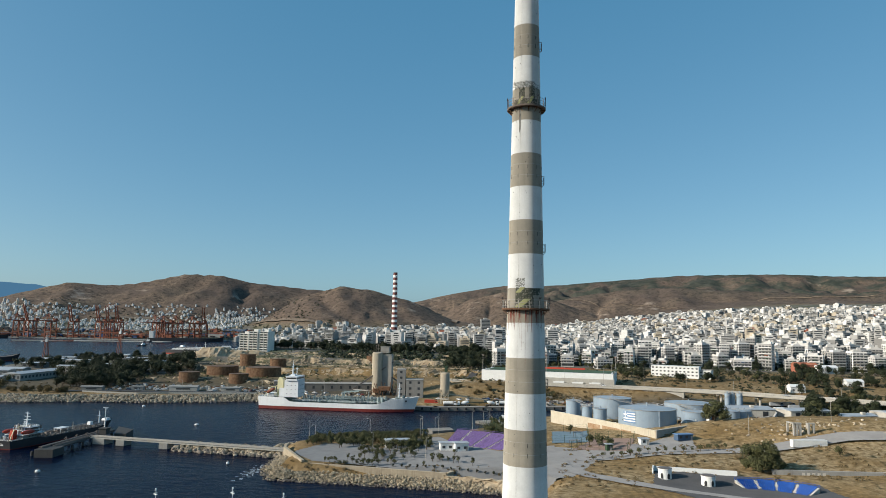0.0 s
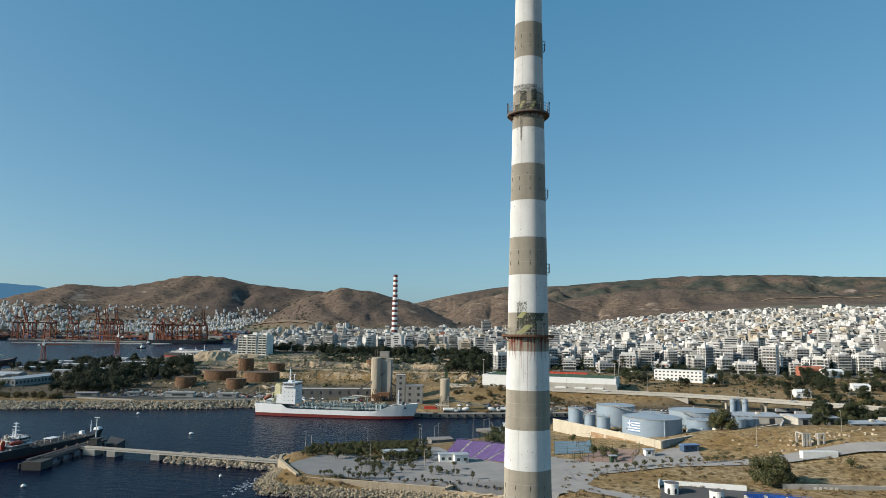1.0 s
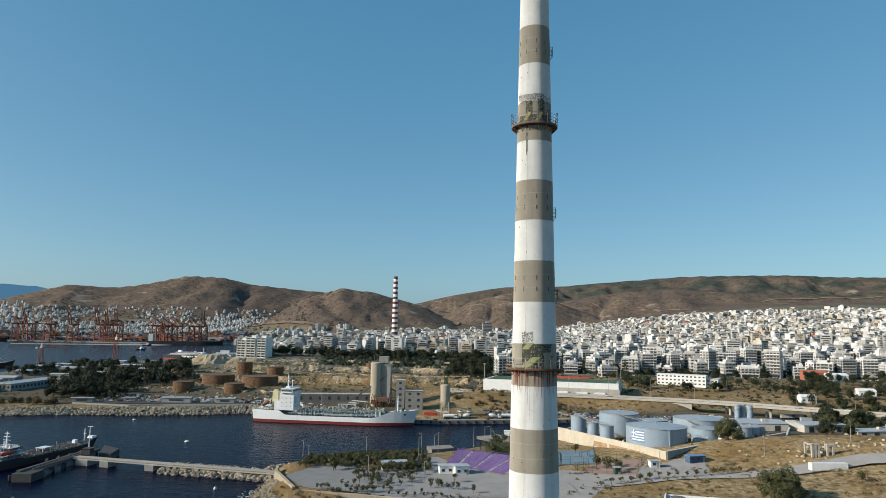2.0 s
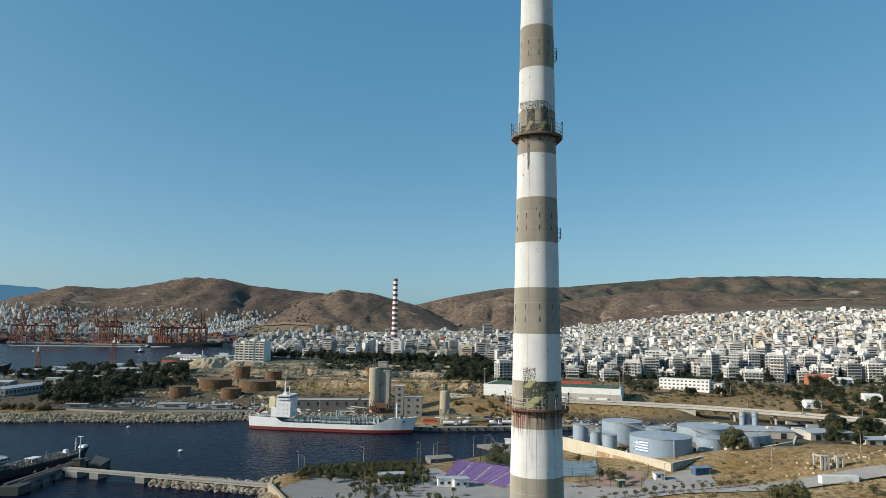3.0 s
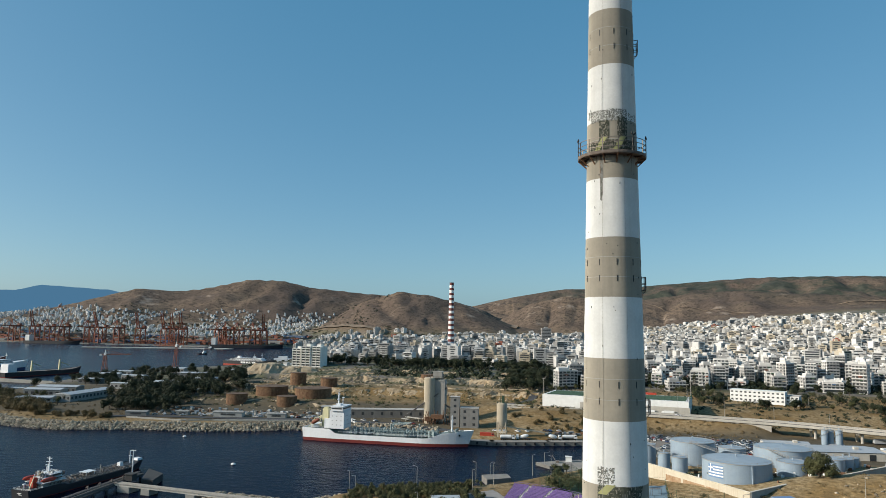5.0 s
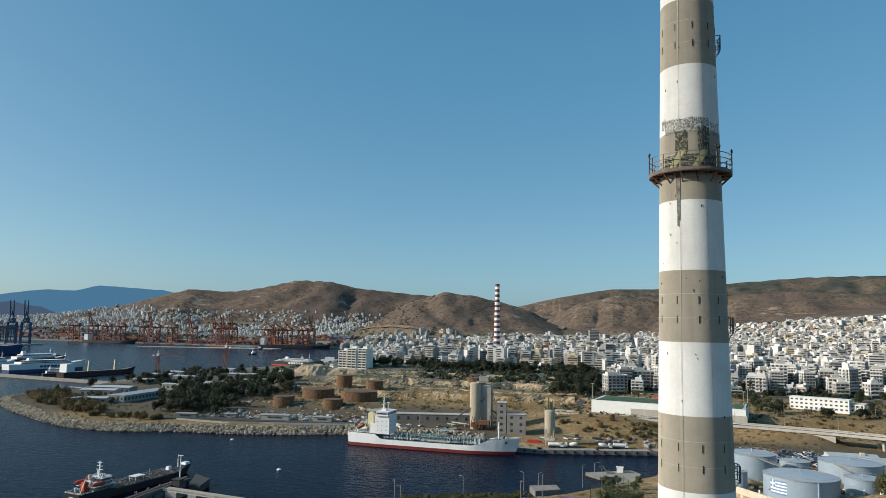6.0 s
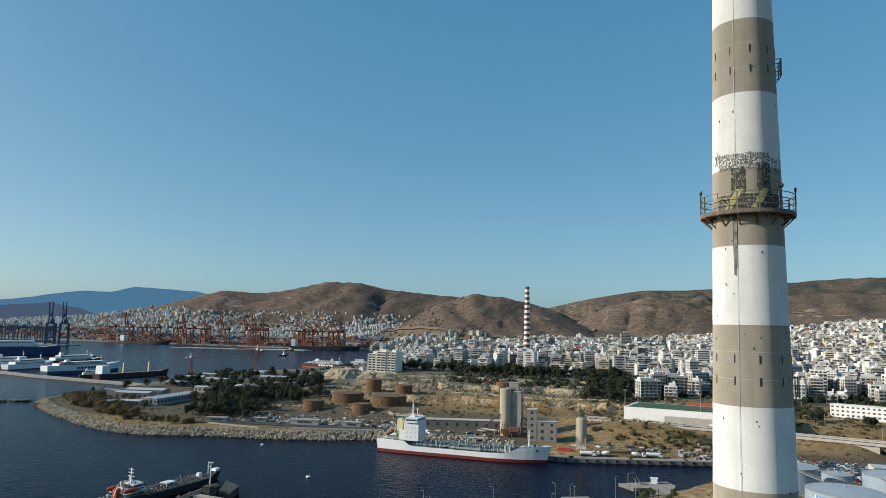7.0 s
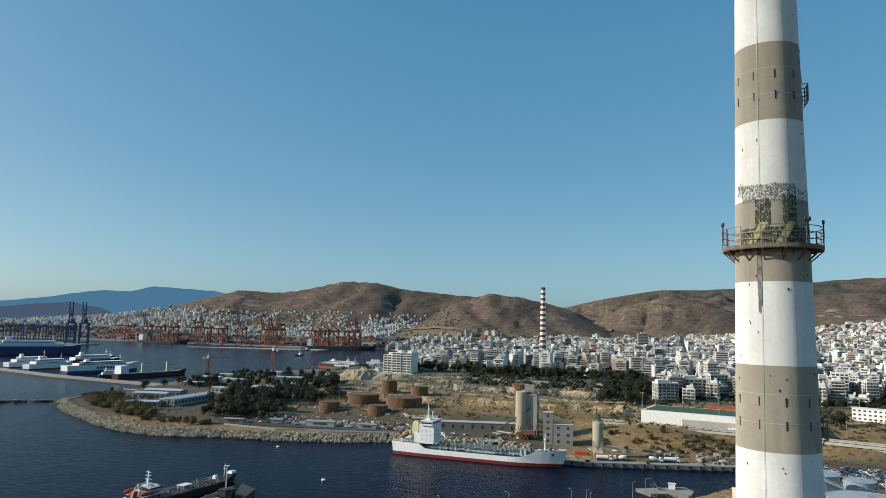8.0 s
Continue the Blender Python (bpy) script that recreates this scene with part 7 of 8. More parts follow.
# the blue-grey hut at (79.5, 326) stands in for a parked truck
for x, y, w, d_, h, lb in ((-52, 312, 11, 4.5, 3.2, "white prefabricated kiosk with a flat roof"), (-27, 306, 9, 4, 3.2, "white prefabricated kiosk with a flat roof"), (-22, 304.5, 6, 5, 3.4, "small white cabin beside the kiosks"),
                           (60, 317, 4, 3, 2.6, "small white utility cabin"), (43, 306, 2.6, 2, 2.6, "small green metal utility cabinet"), (79.5, 326, 8, 3.4, 2.6, "blue-grey hut with a blue roof standing for a parked truck")):
    t = thing("kiosk", lb, "kiosk", pose(x, y, gz(x, y) + 0.1, 0, 0, rr.uniform(5, 25)), group="kiosks")
    part("wall", Soup().box(0, 0, 0, w, d_, h), M_green if "green" in lb else M_craneblue if "blue" in lb else M_whitepaint, t)
    part("roof", Soup().box(0, 0, h, w + 0.8, d_ + 0.8, 0.25), M_blue if "blue" in lb else M_metalroof, t)
    for k in range(max(1, int(w / 3))):
        part("window", Soup().box(-w / 2 + 1.5 + k * 3, -d_ / 2 - 0.03, 1.0, 1.3, 0.1, 1.1), M_glassdark, t)
    part("door", Soup().box(w / 2 - 0.8, -d_ / 2 - 0.03, 0, 0.9, 0.1, 2.1), M_roofgrey, t)


def street_lamp(x, y, h=9.5, ang=0):
    t = thing("street_lamp", "slim grey steel street lamp", "lamp", pose(x, y, max(gz(x, y), 0.5), 0, 0, ang), group="street lamps")
    part("pole", Soup().lathe(0, 0, [(0.14, -0.5), (0.08, h)], 8), M_raillight, t)
    part("arm", Soup().beam((0, 0, h), (1.5, 0, h + 0.25), 0.09), M_raillight, t)
    part("lantern", Soup().box(1.8, 0, h + 0.15, 0.8, 0.3, 0.16), M_raillight, t)


for x, y, h in ((-99, 331, 11), (-95, 327, 7), (-73, 352, 10), (-48, 372, 9.5), (-42, 380, 8), (-22, 396, 10), (-60, 296, 8.5), (-45, 340, 9), (-37, 352, 10), (-12, 380, 10), (-35, 284, 9), (10, 300, 9)):
    street_lamp(x, y, h, rr.uniform(0, 360))
for k in range(9):
    x = lerp(45, 330, k / 9)
    y = np.interp(x, [p[0] for p in fly_pts], [p[1] for p in fly_pts]) + 9.5
    street_lamp(x, float(y), 16, 260)
for x, y in ((60, 305), (110, 330), (150, 338), (-20, 660), (-200, 535), (-260, 520), (-150, 540), (120, 660), (190, 655)):
    street_lamp(x, y, 9, rr.uniform(0, 360))

# ball-stop nets of the green court by the stand
t = thing("court_fence", "tall green netting round a small football court", "fence", group="court fences")
for a, b in (((-16, 350), (-2, 372)), ((-2, 372), (6, 345)), ((-16, 350), (2, 334))):
    for i in range(5):
        x, y = lerp(a[0], b[0], i / 4), lerp(a[1], b[1], i / 4)
        part("post", Soup().box(x, y, gz(x, y), 0.18, 0.18, 6.5), M_green, t)
    s = Soup()
    for h in range(1, 14):
        s.beam((*a, gz(*a) + h * 0.48), (*b, gz(*b) + h * 0.48), 0.035)
    for i in range(40):
        x, y = lerp(a[0], b[0], i / 40), lerp(a[1], b[1], i / 40)
        s.beam((x, y, gz(x, y)), (x, y, gz(x, y) + 6.3), 0.035)
    part("net", s, M_green, t)
pave("sports_court", [(-16, 350), (-2, 372), (8, 346), (2, 334)], M_green, "small green football court", 0.2, "court")

# headland buildings
for x, y, w, d_, h, a, lb in ((-446, 600, 60, 17, 6.5, 92, "long white workshop with a pale metal roof"), (-462, 560, 30, 12, 4.5, 20, "low white shed among bushes"), (-505, 640, 40, 16, 6.0, 10, "flat-roofed white harbour office"),
                              (-492, 606, 34, 14, 6.5, 12, "white depot building on the headland"), (-425, 715, 44, 14, 7.0, 5, "pale two-storey office among trees"), (-395, 735, 30, 14, 8, 5, "pale harbour office block"), (-600, 700, 30, 16, 5, 0, "low pale quay storage shed"),
                              (-330, 512, 16, 6, 3.2, 12, "small white shack on the shore road"), (-300, 526, 9, 5, 3.0, 12, "small white shack on the shore road"), (-262, 528, 22, 8, 3.6, 10, "grey lean-to shed on the shore road"), (-225, 533, 14, 6, 3.4, 10, "blue-roofed shed on the shore road"),
                              (-540, 730, 24, 12, 5.5, 8, "pale quay workshop beside the basin"), (-520, 780, 30, 12, 6.5, -6, "white two-storey quay office"), (-585, 850, 26, 12, 5, 5, "grey shed on the basin quay"), (-470, 830, 34, 14, 7, 12, "pale warehouse behind the trees"), (-540, 900, 30, 14, 6, 0, "white shed on the ferry quay"), (-430, 880, 30, 14, 8, 4, "cream office block behind the trees"),
                              (-470, 690, 26, 10, 6, 0, "white single-storey harbour store"), (-360, 640, 40, 8, 4, 25, "long pale shed roof below the trees"), (-560, 790, 26, 14, 7, 10, "grey quay shed at the basin")):
    z = gz(x, y)
    t = thing("shed", lb, "shed", pose(x, y, z, 0, 0, a), group="headland sheds")
    part("wall", Soup().box(0, 0, -1.5, w, d_, h + 1.5), M_shedwall, t)
    s = Soup().add([(-w / 2 - .5, -d_ / 2 - .5, h), (w / 2 + .5, -d_ / 2 - .5, h), (w / 2 + .5, 0, h + d_ * 0.09), (-w / 2 - .5, 0, h + d_ * 0.09), (w / 2 + .5, d_ / 2 + .5, h), (-w / 2 - .5, d_ / 2 + .5, h)],
                   [(0, 1, 2, 3), (3, 2, 4, 5), (0, 3, 5), (1, 4, 2), (5, 4, 1, 0)])
    part("roof", s, M_metalroof if h > 4 else M_roofgrey, t)
    n = max(2, int(w / 5)) if h > 4 else 1
    for k in range(n):
        part("window", Soup().box(-w / 2 + w * (k + 0.5) / n, -d_ / 2 - 0.04, h * 0.35, w / n * 0.5, 0.14, h * 0.35), M_glassdark, t)
    for k in range(max(1, int(d_ / 4))):
        part("window", Soup().box(-w / 2 - 0.04, -d_ / 2 + (k + 0.5) * 4, h * 0.35, 0.14, 1.6, h * 0.35), M_glassdark, t)
s, _ = ribbon([(-350, 500), (-310, 512), (-262, 517), (-222, 524), (-180, 530), (-130, 524), (-95, 512), (-70, 500)], 9, 0.25)
solid("road", s, M_asphalt, "dark shore road behind the rock armour", "road", kind="structure")
wl_ = thing("shore_wall", "low pale wall along the shore road", "wall", kind="structure")
for a, b in zip([(-330, 499), (-282, 494), (-262, 503), (-225, 512)], [(-282, 494), (-262, 503), (-225, 512), (-195, 520)]):
    d = Vector((b[0] - a[0], b[1] - a[1], 0))
    part("wall_length", Soup().box((a[0] + b[0]) / 2, (a[1] + b[1]) / 2, 2.5, d.length, 0.6, 2.6, math.atan2(d.y, d.x)), M_concrete_l, wl_)
for k in range(34):
    x = cr.uniform(-340, -110)
    y = float(np.interp(x, [-350, -310, -262, -222, -180, -130, -95], [506, 520, 525, 532, 537, 532, 520])) + cr.uniform(0, 4)
    car(x, y, gz(x, y) + 0.05, cr.uniform(0, 360), cr)
# yard clutter below the rusty tanks
s = Soup()
for i in range(260):
    x, y = cr.uniform(-330, -190), cr.uniform(530, 566)
    s.box(x, y, gz(x, y) - 0.1, cr.uniform(0.6, 4), cr.uniform(0.6, 2.5), cr.uniform(0.3, 1.8), cr.uniform(0, 3), cr.choice((0, 1, 2, 3)))
solid("yard_clutter", s, [M_concrete, M_rust, M_concrete_l, M_metalroof], "scrap, crates and boats in the depot yard", "clutter", kind="stuff")
s = Soup()
for i in range(110):
    x, y = cr.uniform(10, 48), cr.uniform(505, 545)
    if cr.random() < 0.5:
        x, y = cr.uniform(-20, 45), cr.uniform(508, 520)
    if gz(x, y) < 2:
        continue
    s.box(x, y, gz(x, y) - 0.1, cr.uniform(0.6, 5), cr.uniform(0.6, 2), cr.uniform(0.3, 2.0), cr.uniform(0, 3), cr.choice((0, 1, 2, 3, 4)))
solid("yard_clutter", s, [M_shedwall, M_rust, M_quaywall, M_roofgrey, M_rail], "small boats and scrap in the boat yard", "clutter", kind="stuff")
# cut limestone faces along the steps of the old quarry
def cut_face(step_y, x0, x1, low, high, seed):
    g = random.Random(seed)
    s = Soup()
    rows_ = []
    n = int((x1 - x0) / 1.6)
    for i in range(n + 1):
        x = lerp(x0, x1, i / n)
        y = step_y
        for _ in range(6):
            y = step_y - 14 * float(wavy(x, y, 60, 1.0))
        z0, z1 = gz(x, y - 7) - 0.6, gz(x, y + 7) + 0.5
        fade = 0.72 + 0.38 * min(1, abs(float(wavy(x, step_y, 38, seed))) * 2.2)
        row_ = []
        for k in range(6):
            f = k / 5
            out = 3.2 * (1 - f) * g.uniform(0.5, 1.1) + g.uniform(-0.7, 0.7)
            row_.append((x + g.uniform(-0.5, 0.5), y + 1.0 - out, lerp(z0, lerp(z0, z1, fade), f) + (g.uniform(-0.3, 0.3) if 0 < k else 0)))
        row_.append((x, y + 6, z0 + (z1 - z0) * fade - 1.2))
        rows_.append(row_)
    for r0, r1 in zip(rows_, rows_[1:]):
        for k in range(6):
            s.add([r0[k], r1[k], r1[k + 1], r0[k + 1]], [(0, 1, 2, 3)])
    solid("quarry_face", s, M_cliff, "pale cut limestone face of the old quarry", "rock face", kind="structure")


cut_face(594, -330, -190, 0, 0, 1)
cut_face(685, -335, -45, 0, 0, 2)
cut_face(714, -325, -45, 0, 0, 3)
cut_face(742, -320, -40, 0, 0, 4)
cut_face(771, -300, -50, 0, 0, 6)
cut_face(798, -300, -60, 0, 0, 9)


def crag(cx, cy, rx, ry, h, seed):
    """Bare rock knoll with broken sides."""
    g = random.Random(seed)
    s = Soup()
    n = 40
    rings = []
    for k in range(9):
        f = k / 8
        ring = []
        for i in range(n):
            a = 2 * math.pi * i / n
            r = (1 - f ** 2.2 * 0.55) * (1 + 0.16 * math.sin(3 * a + seed) + 0.1 * math.sin(7 * a + 2 * f * 3)) + g.uniform(-0.05, 0.05)
            ring.append((cx + rx * r * math.cos(a), cy + ry * r * math.sin(a), 3 + (h - 3) * f + (g.uniform(-0.8, 0.8) if k else -2)))
        rings.append(ring)
    for r0, r1 in zip(rings, rings[1:]):
        for i in range(n):
            j = (i + 1) % n
            s.add([r0[i], r0[j], r1[j], r1[i]], [(0, 1, 2, 3)])
    s.add(rings[-1], [tuple(range(n))])
    solid("rock_knoll", s, M_cliff, "steep bare limestone knoll beside the rusty tanks", "rock", kind="structure")


crag(-350, 782, 30, 30, 29, 5)
crag(-318, 788, 34, 24, 26, 8)
crag(-372, 770, 20, 18, 21, 11)
s = Soup()
for i in range(700):
    x = cr.uniform(-400, 0)
    y = cr.choice((594, 685, 714, 742, 771, 798)) - 14 * float(wavy(x, 700, 60, 1.0)) - abs(cr.gauss(0, 7))
    s.rock(x, y, gz(x, y) + 0.1, cr.uniform(0.4, 1.7), cr)
solid("quarry_boulders", s, [M_cliff], "pale limestone boulders of the old quarry", "rocks", kind="stuff")

# ---------- town ----------
bld = random.Random(77)


def apartment(storeys, w, d, style):
    """Flats with set-back top, balconies on the front and one flank. Parts as soups in local space, front to -y."""
    h = storeys * 3.05 + 0.8
    parts_ = [("wall", Soup().box(0, 0, -6, w, d, h + 6), M_plaster_o)]
    parts_.append(("parapet", Soup().box(0, -d / 2 + 0.1, h, w, 0.2, 0.9).box(-w / 2 + 0.1, 0, h, 0.2, d - 0.4, 0.9).box(w / 2 - 0.1, 0, h, 0.2, d - 0.4, 0.9), M_plaster_o))
    parts_.append(("penthouse", Soup().box(bld.uniform(-1, 1) * w * 0.15, d * 0.1, h, w * 0.55, d * 0.5, 2.9).box(w * 0.2, d * 0.2, h + 2.9, 2.2, 2.2, 2.0), M_plaster_o))
    for k in range(storeys):
        z = 0.8 + k * 3.05
        if k == 0:
            parts_.append(("shopfront", Soup().box(0, -d / 2 - 0.02, z, w * 0.9, 0.12, 2.2).box(-w / 2 - 0.02, 0, z, 0.12, d * 0.8, 2.0), M_glassdark))
            continue
        win = Soup()
        n = max(2, int(w / 3.4))
        for i in range(n):
            win.box(-w / 2 + w * (i + 0.5) / n, -d / 2 - 0.02, z + 0.1, w / n * 0.74, 0.12, 2.2)
        m = max(2, int(d / 4))
        for i in range(m):
            win.box(-w / 2 - 0.02, -d / 2 + d * (i + 0.5) / m, z + 0.3, 0.12, d / m * 0.5, 1.9)
            win.box(w / 2 + 0.02, -d / 2 + d * (i + 0.5) / m, z + 0.5, 0.12, d / m * 0.4, 1.4)
        parts_.append(("glazing", win, M_glassdark))
        bal = Soup()
        if style == 0:
            bal.box(0, -d / 2 - 0.7, z - 0.15, w * 0.96, 1.4, 0.18).box(0, -d / 2 - 1.36, z, w * 0.96, 0.08, 0.9)
        elif style == 1:
            for sx in (-0.27, 0.27):
                bal.box(sx * w, -d / 2 - 0.7, z - 0.15, w * 0.4, 1.4, 0.18).box(sx * w, -d / 2 - 1.36, z, w * 0.4, 0.08, 0.9)
        else:
            bal.box(-w * 0.02, -d / 2 - 0.6, z - 0.15, w * 0.7, 1.2, 0.18).box(-w * 0.02, -d / 2 - 1.16, z, w * 0.7, 0.08, 0.85)
            bal.box(-w / 2 - 0.6, 0, z - 0.15, 1.2, d * 0.6, 0.18).box(-w / 2 - 1.16, 0, z, 0.08, d * 0.6, 0.85)
        if style != 2:
            bal.box(-w / 2 - 0.55, -d * 0.12, z - 0.15, 1.1, d * 0.5, 0.18).box(-w / 2 - 1.06, -d * 0.12, z, 0.08, d * 0.5, 0.9)
        if bld.random() < 0.5:
            aw = bld.uniform(-0.35, 0.2) * w
            parts_.append(("awning", Soup().add([(aw, -d / 2, z + 2.4), (aw + 3.4, -d / 2, z + 2.4), (aw + 3.4, -d / 2 - 1.5, z + 1.7), (aw, -d / 2 - 1.5, z + 1.7),
                                                 (aw, -d / 2, z + 2.34), (aw + 3.4, -d / 2, z + 2.34), (aw + 3.4, -d / 2 - 1.5, z + 1.64), (aw, -d / 2 - 1.5, z + 1.64)],
                                                [(0, 3, 2, 1), (4, 5, 6, 7), (3, 7, 6, 2), (0, 4, 7, 3), (1, 2, 6, 5)]), bld.choice((M_green, M_cream, M_craneblue, M_rooftile))))
        parts_.append(("balcony", bal, M_plaster_o))
    return parts_


protos = []
for st, w, d, sty in ((4, 12, 12, 0), (5, 13, 13, 1), (7, 14, 13, 0), (5, 16, 12, 2), (8, 14, 14, 0), (2, 13, 12, 1), (6, 20, 13, 2), (3, 18, 13, 0)):
    protos.append(([(n_, s_.mesh(n_, m_)) for n_, s_, m_ in apartment(st, w, d, sty)], w, d, st))


def place_apartment(k, x, y, ang, label="white plastered apartment block with balconies"):
    z = gz(x, y)
    wide = Matrix.Diagonal((bld.uniform(0.72, 1.1), bld.uniform(0.85, 1.1), bld.uniform(0.9, 1.12), 1))
    t = thing("apartment_building", label, "building", pose(x, y, z, 0, 0, ang), group="town blocks")
    for n_, me in protos[k][0]:
        q = share(n_, me, t, wide)
        if n_ == "glazing":
            tagged(q, kind="stuff")
    return t


taken = [(152, 684, 34), (188, 690, 16), (FX, FY, 14), (40, 665, 75)]
near_spots = []
yy = 735.0
while yy < 960:
    xx = -330.0 + bld.uniform(0, 10)
    while xx < 700:
        w = bld.uniform(15, 21)
        x, y = xx, yy + 0.02 * xx + bld.uniform(-9, 9)
        xx += w + (bld.uniform(5, 11) if bld.random() < 0.3 else bld.uniform(0.5, 2.5))
        if x < -20 and y < 905:
            continue
        if x > 110 and y < 735 + (x - 110) * 0.10:
            continue
        if bld.random() < 0.2 or any(math.hypot(x - a, y - b) < c + 8 for a, b, c in taken):
            continue
        near_spots.append((x, y))
    yy += bld.uniform(21, 27)
for x, y in near_spots[:165]:
    k = bld.choice((0, 1, 2, 3, 4, 5, 6, 7, 2, 5))
    place_apartment(k, x, y, bld.choice((-30, -14, -4, 6, 14, 28)) + bld.uniform(-5, 5))


def simple_block(s, x, y, z, w, d, h, ang, rng, detail=2, mi=0):
    s.box(x, y, z - 5, w, d, h + 5, ang, mi)
    c, sn = math.cos(ang), math.sin(ang)
    if rng.random() < 0.75:
        o = rng.uniform(-0.2, 0.2) * w
        s.box(x + o * c, y + o * sn, z + h, w * rng.uniform(0.3, 0.6), d * 0.5, 2.8, ang, mi)
    st = max(1, int(h / 3.05))
    balcony = rng.random() < 0.7
    for k in range(st):
        zz = z + h - (k + 1) * 3.05 + 0.55
        if zz < z - 0.5 or k > 7:
            break
        f = rng.uniform(0.3, 0.85)
        o = d / 2 + 0.06
        s.add([(x - f * w / 2 * c + o * sn, y - f * w / 2 * sn - o * c, zz), (x + f * w / 2 * c + o * sn, y + f * w / 2 * sn - o * c, zz),
               (x + f * w / 2 * c + o * sn, y + f * w / 2 * sn - o * c, zz + 1.6), (x - f * w / 2 * c + o * sn, y - f * w / 2 * sn - o * c, zz + 1.6)], [(0, 1, 2, 3)], 2)
        if balcony and detail > 1:
            ob = d / 2 + 0.65
            s.box(x + ob * sn, y - ob * c, zz - 0.65, w * 0.9, 1.2, 0.95, ang, mi)
        o = w / 2 + 0.06
        g = rng.uniform(0.25, 0.6)
        s.add([(x - o * c + g * d / 2 * sn, y - o * sn - g * d / 2 * c, zz), (x - o * c - g * d / 2 * sn, y - o * sn + g * d / 2 * c, zz),
               (x - o * c - g * d / 2 * sn, y - o * sn + g * d / 2 * c, zz + 1.3), (x - o * c + g * d / 2 * sn, y - o * sn + g * d / 2 * c, zz + 1.3)], [(1, 0, 3, 2)], 2)


def town_field(x0, x1, y0, y1, pitch, keep, hmin, hmax, seed, detail, hill_top, patchy=0.25):
    """Blocks on a wavering street grid, joined; skips hills and roads."""
    g = random.Random(seed)
    s = Soup()
    ny_ = int((y1 - y0) / (pitch * 1.25))
    for j in range(ny_):
        y = y0 + j * pitch * 1.25
        n = int((x1(y) - x0(y)) / pitch)
        if n < 1:
            continue
        xs = x0(y) + (np.arange(n) + 0.5) * pitch + np.array([g.uniform(-3, 3) for _ in range(n)])
        ys = y + 10 * wavy(xs, y, 260, 2.2) + np.array([g.uniform(-4, 4) for _ in range(n)])
        zs, hl = ground_z(xs, ys), hills(xs, ys)
        dens = keep + patchy * wavy(xs, ys, 150, 0.7)
        edge = np.interp(xs, [-100, 220, 480, 727, 921, 1158, 1700], [2760, 2760, 2720, 2440, 2200, 2080, 1900])
        for x, yq, z, hh, dn, far_edge in zip(xs, ys, zs, hl, dens, edge):
            if (x > -100 and yq > far_edge + g.gauss(0, 45)) or g.random() > dn or z < 2.5 or hh > hill_top * g.uniform(0.75, 1.1) or int(x / pitch + 90) % 7 == 0:
                continue
            if math.hypot(x - FX, yq - FY) < 16:
                continue
            a = (g.choice((-0.5, -0.25, -0.1, 0.08, 0.22, 0.5)) if seed < 4 else g.uniform(-0.75, -0.2)) + g.uniform(-0.08, 0.08)
            h = g.uniform(hmin, hmax) * (1.4 if g.random() < 0.05 else 1)
            slim = 1.0 if seed < 4 else 0.72
            simple_block(s, x, yq, z, pitch * slim * g.uniform(0.66, 0.98), pitch * slim * g.uniform(0.7, 1.0), h, a, g, detail, 1 if g.random() < 0.13 else (3 if g.random() < 0.008 else 0))
    return s


TOWN = [M_plaster, M_cream, M_glassdark, M_redbrick]
fields = [(lambda y: -330 + (y - 960) * -0.12, lambda y: min(0.74 * y, 1500), 955, 1500, 16, 0.78, 8, 23, 1, 2, 80, "dense white apartment blocks of the lower town"),
          (lambda y: -430 + (y - 1500) * -0.16, lambda y: 0.74 * y, 1500, 2150, 17.5, 0.78, 8, 21, 2, 2, 80, "dense white apartment blocks climbing the slope"),
          (lambda y: -100 + (y - 2150) * 0.25, lambda y: 0.74 * y, 2150, 3100, 21, 0.76, 8, 19, 3, 1, 118, "white houses of the upper town below the hills"),
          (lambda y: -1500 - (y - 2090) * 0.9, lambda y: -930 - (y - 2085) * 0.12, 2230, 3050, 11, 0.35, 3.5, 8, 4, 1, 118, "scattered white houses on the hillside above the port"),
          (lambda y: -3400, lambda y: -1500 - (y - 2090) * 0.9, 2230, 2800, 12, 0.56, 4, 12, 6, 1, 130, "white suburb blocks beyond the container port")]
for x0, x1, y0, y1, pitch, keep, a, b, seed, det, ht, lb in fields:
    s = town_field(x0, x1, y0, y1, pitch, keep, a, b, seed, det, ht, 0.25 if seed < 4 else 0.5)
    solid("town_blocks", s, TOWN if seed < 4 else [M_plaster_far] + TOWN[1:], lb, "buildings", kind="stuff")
# town west of the quarry hill, beside the basin
s = town_field(lambda y: -425 - (y - 930) * 0.1 if y < 1350 else -840, lambda y: -330, 930, 2240, 22, 0.7, 6, 15, 9, 1, 90)
solid("town_blocks", s, TOWN, "low white buildings beside the harbour basin", "buildings", kind="stuff")

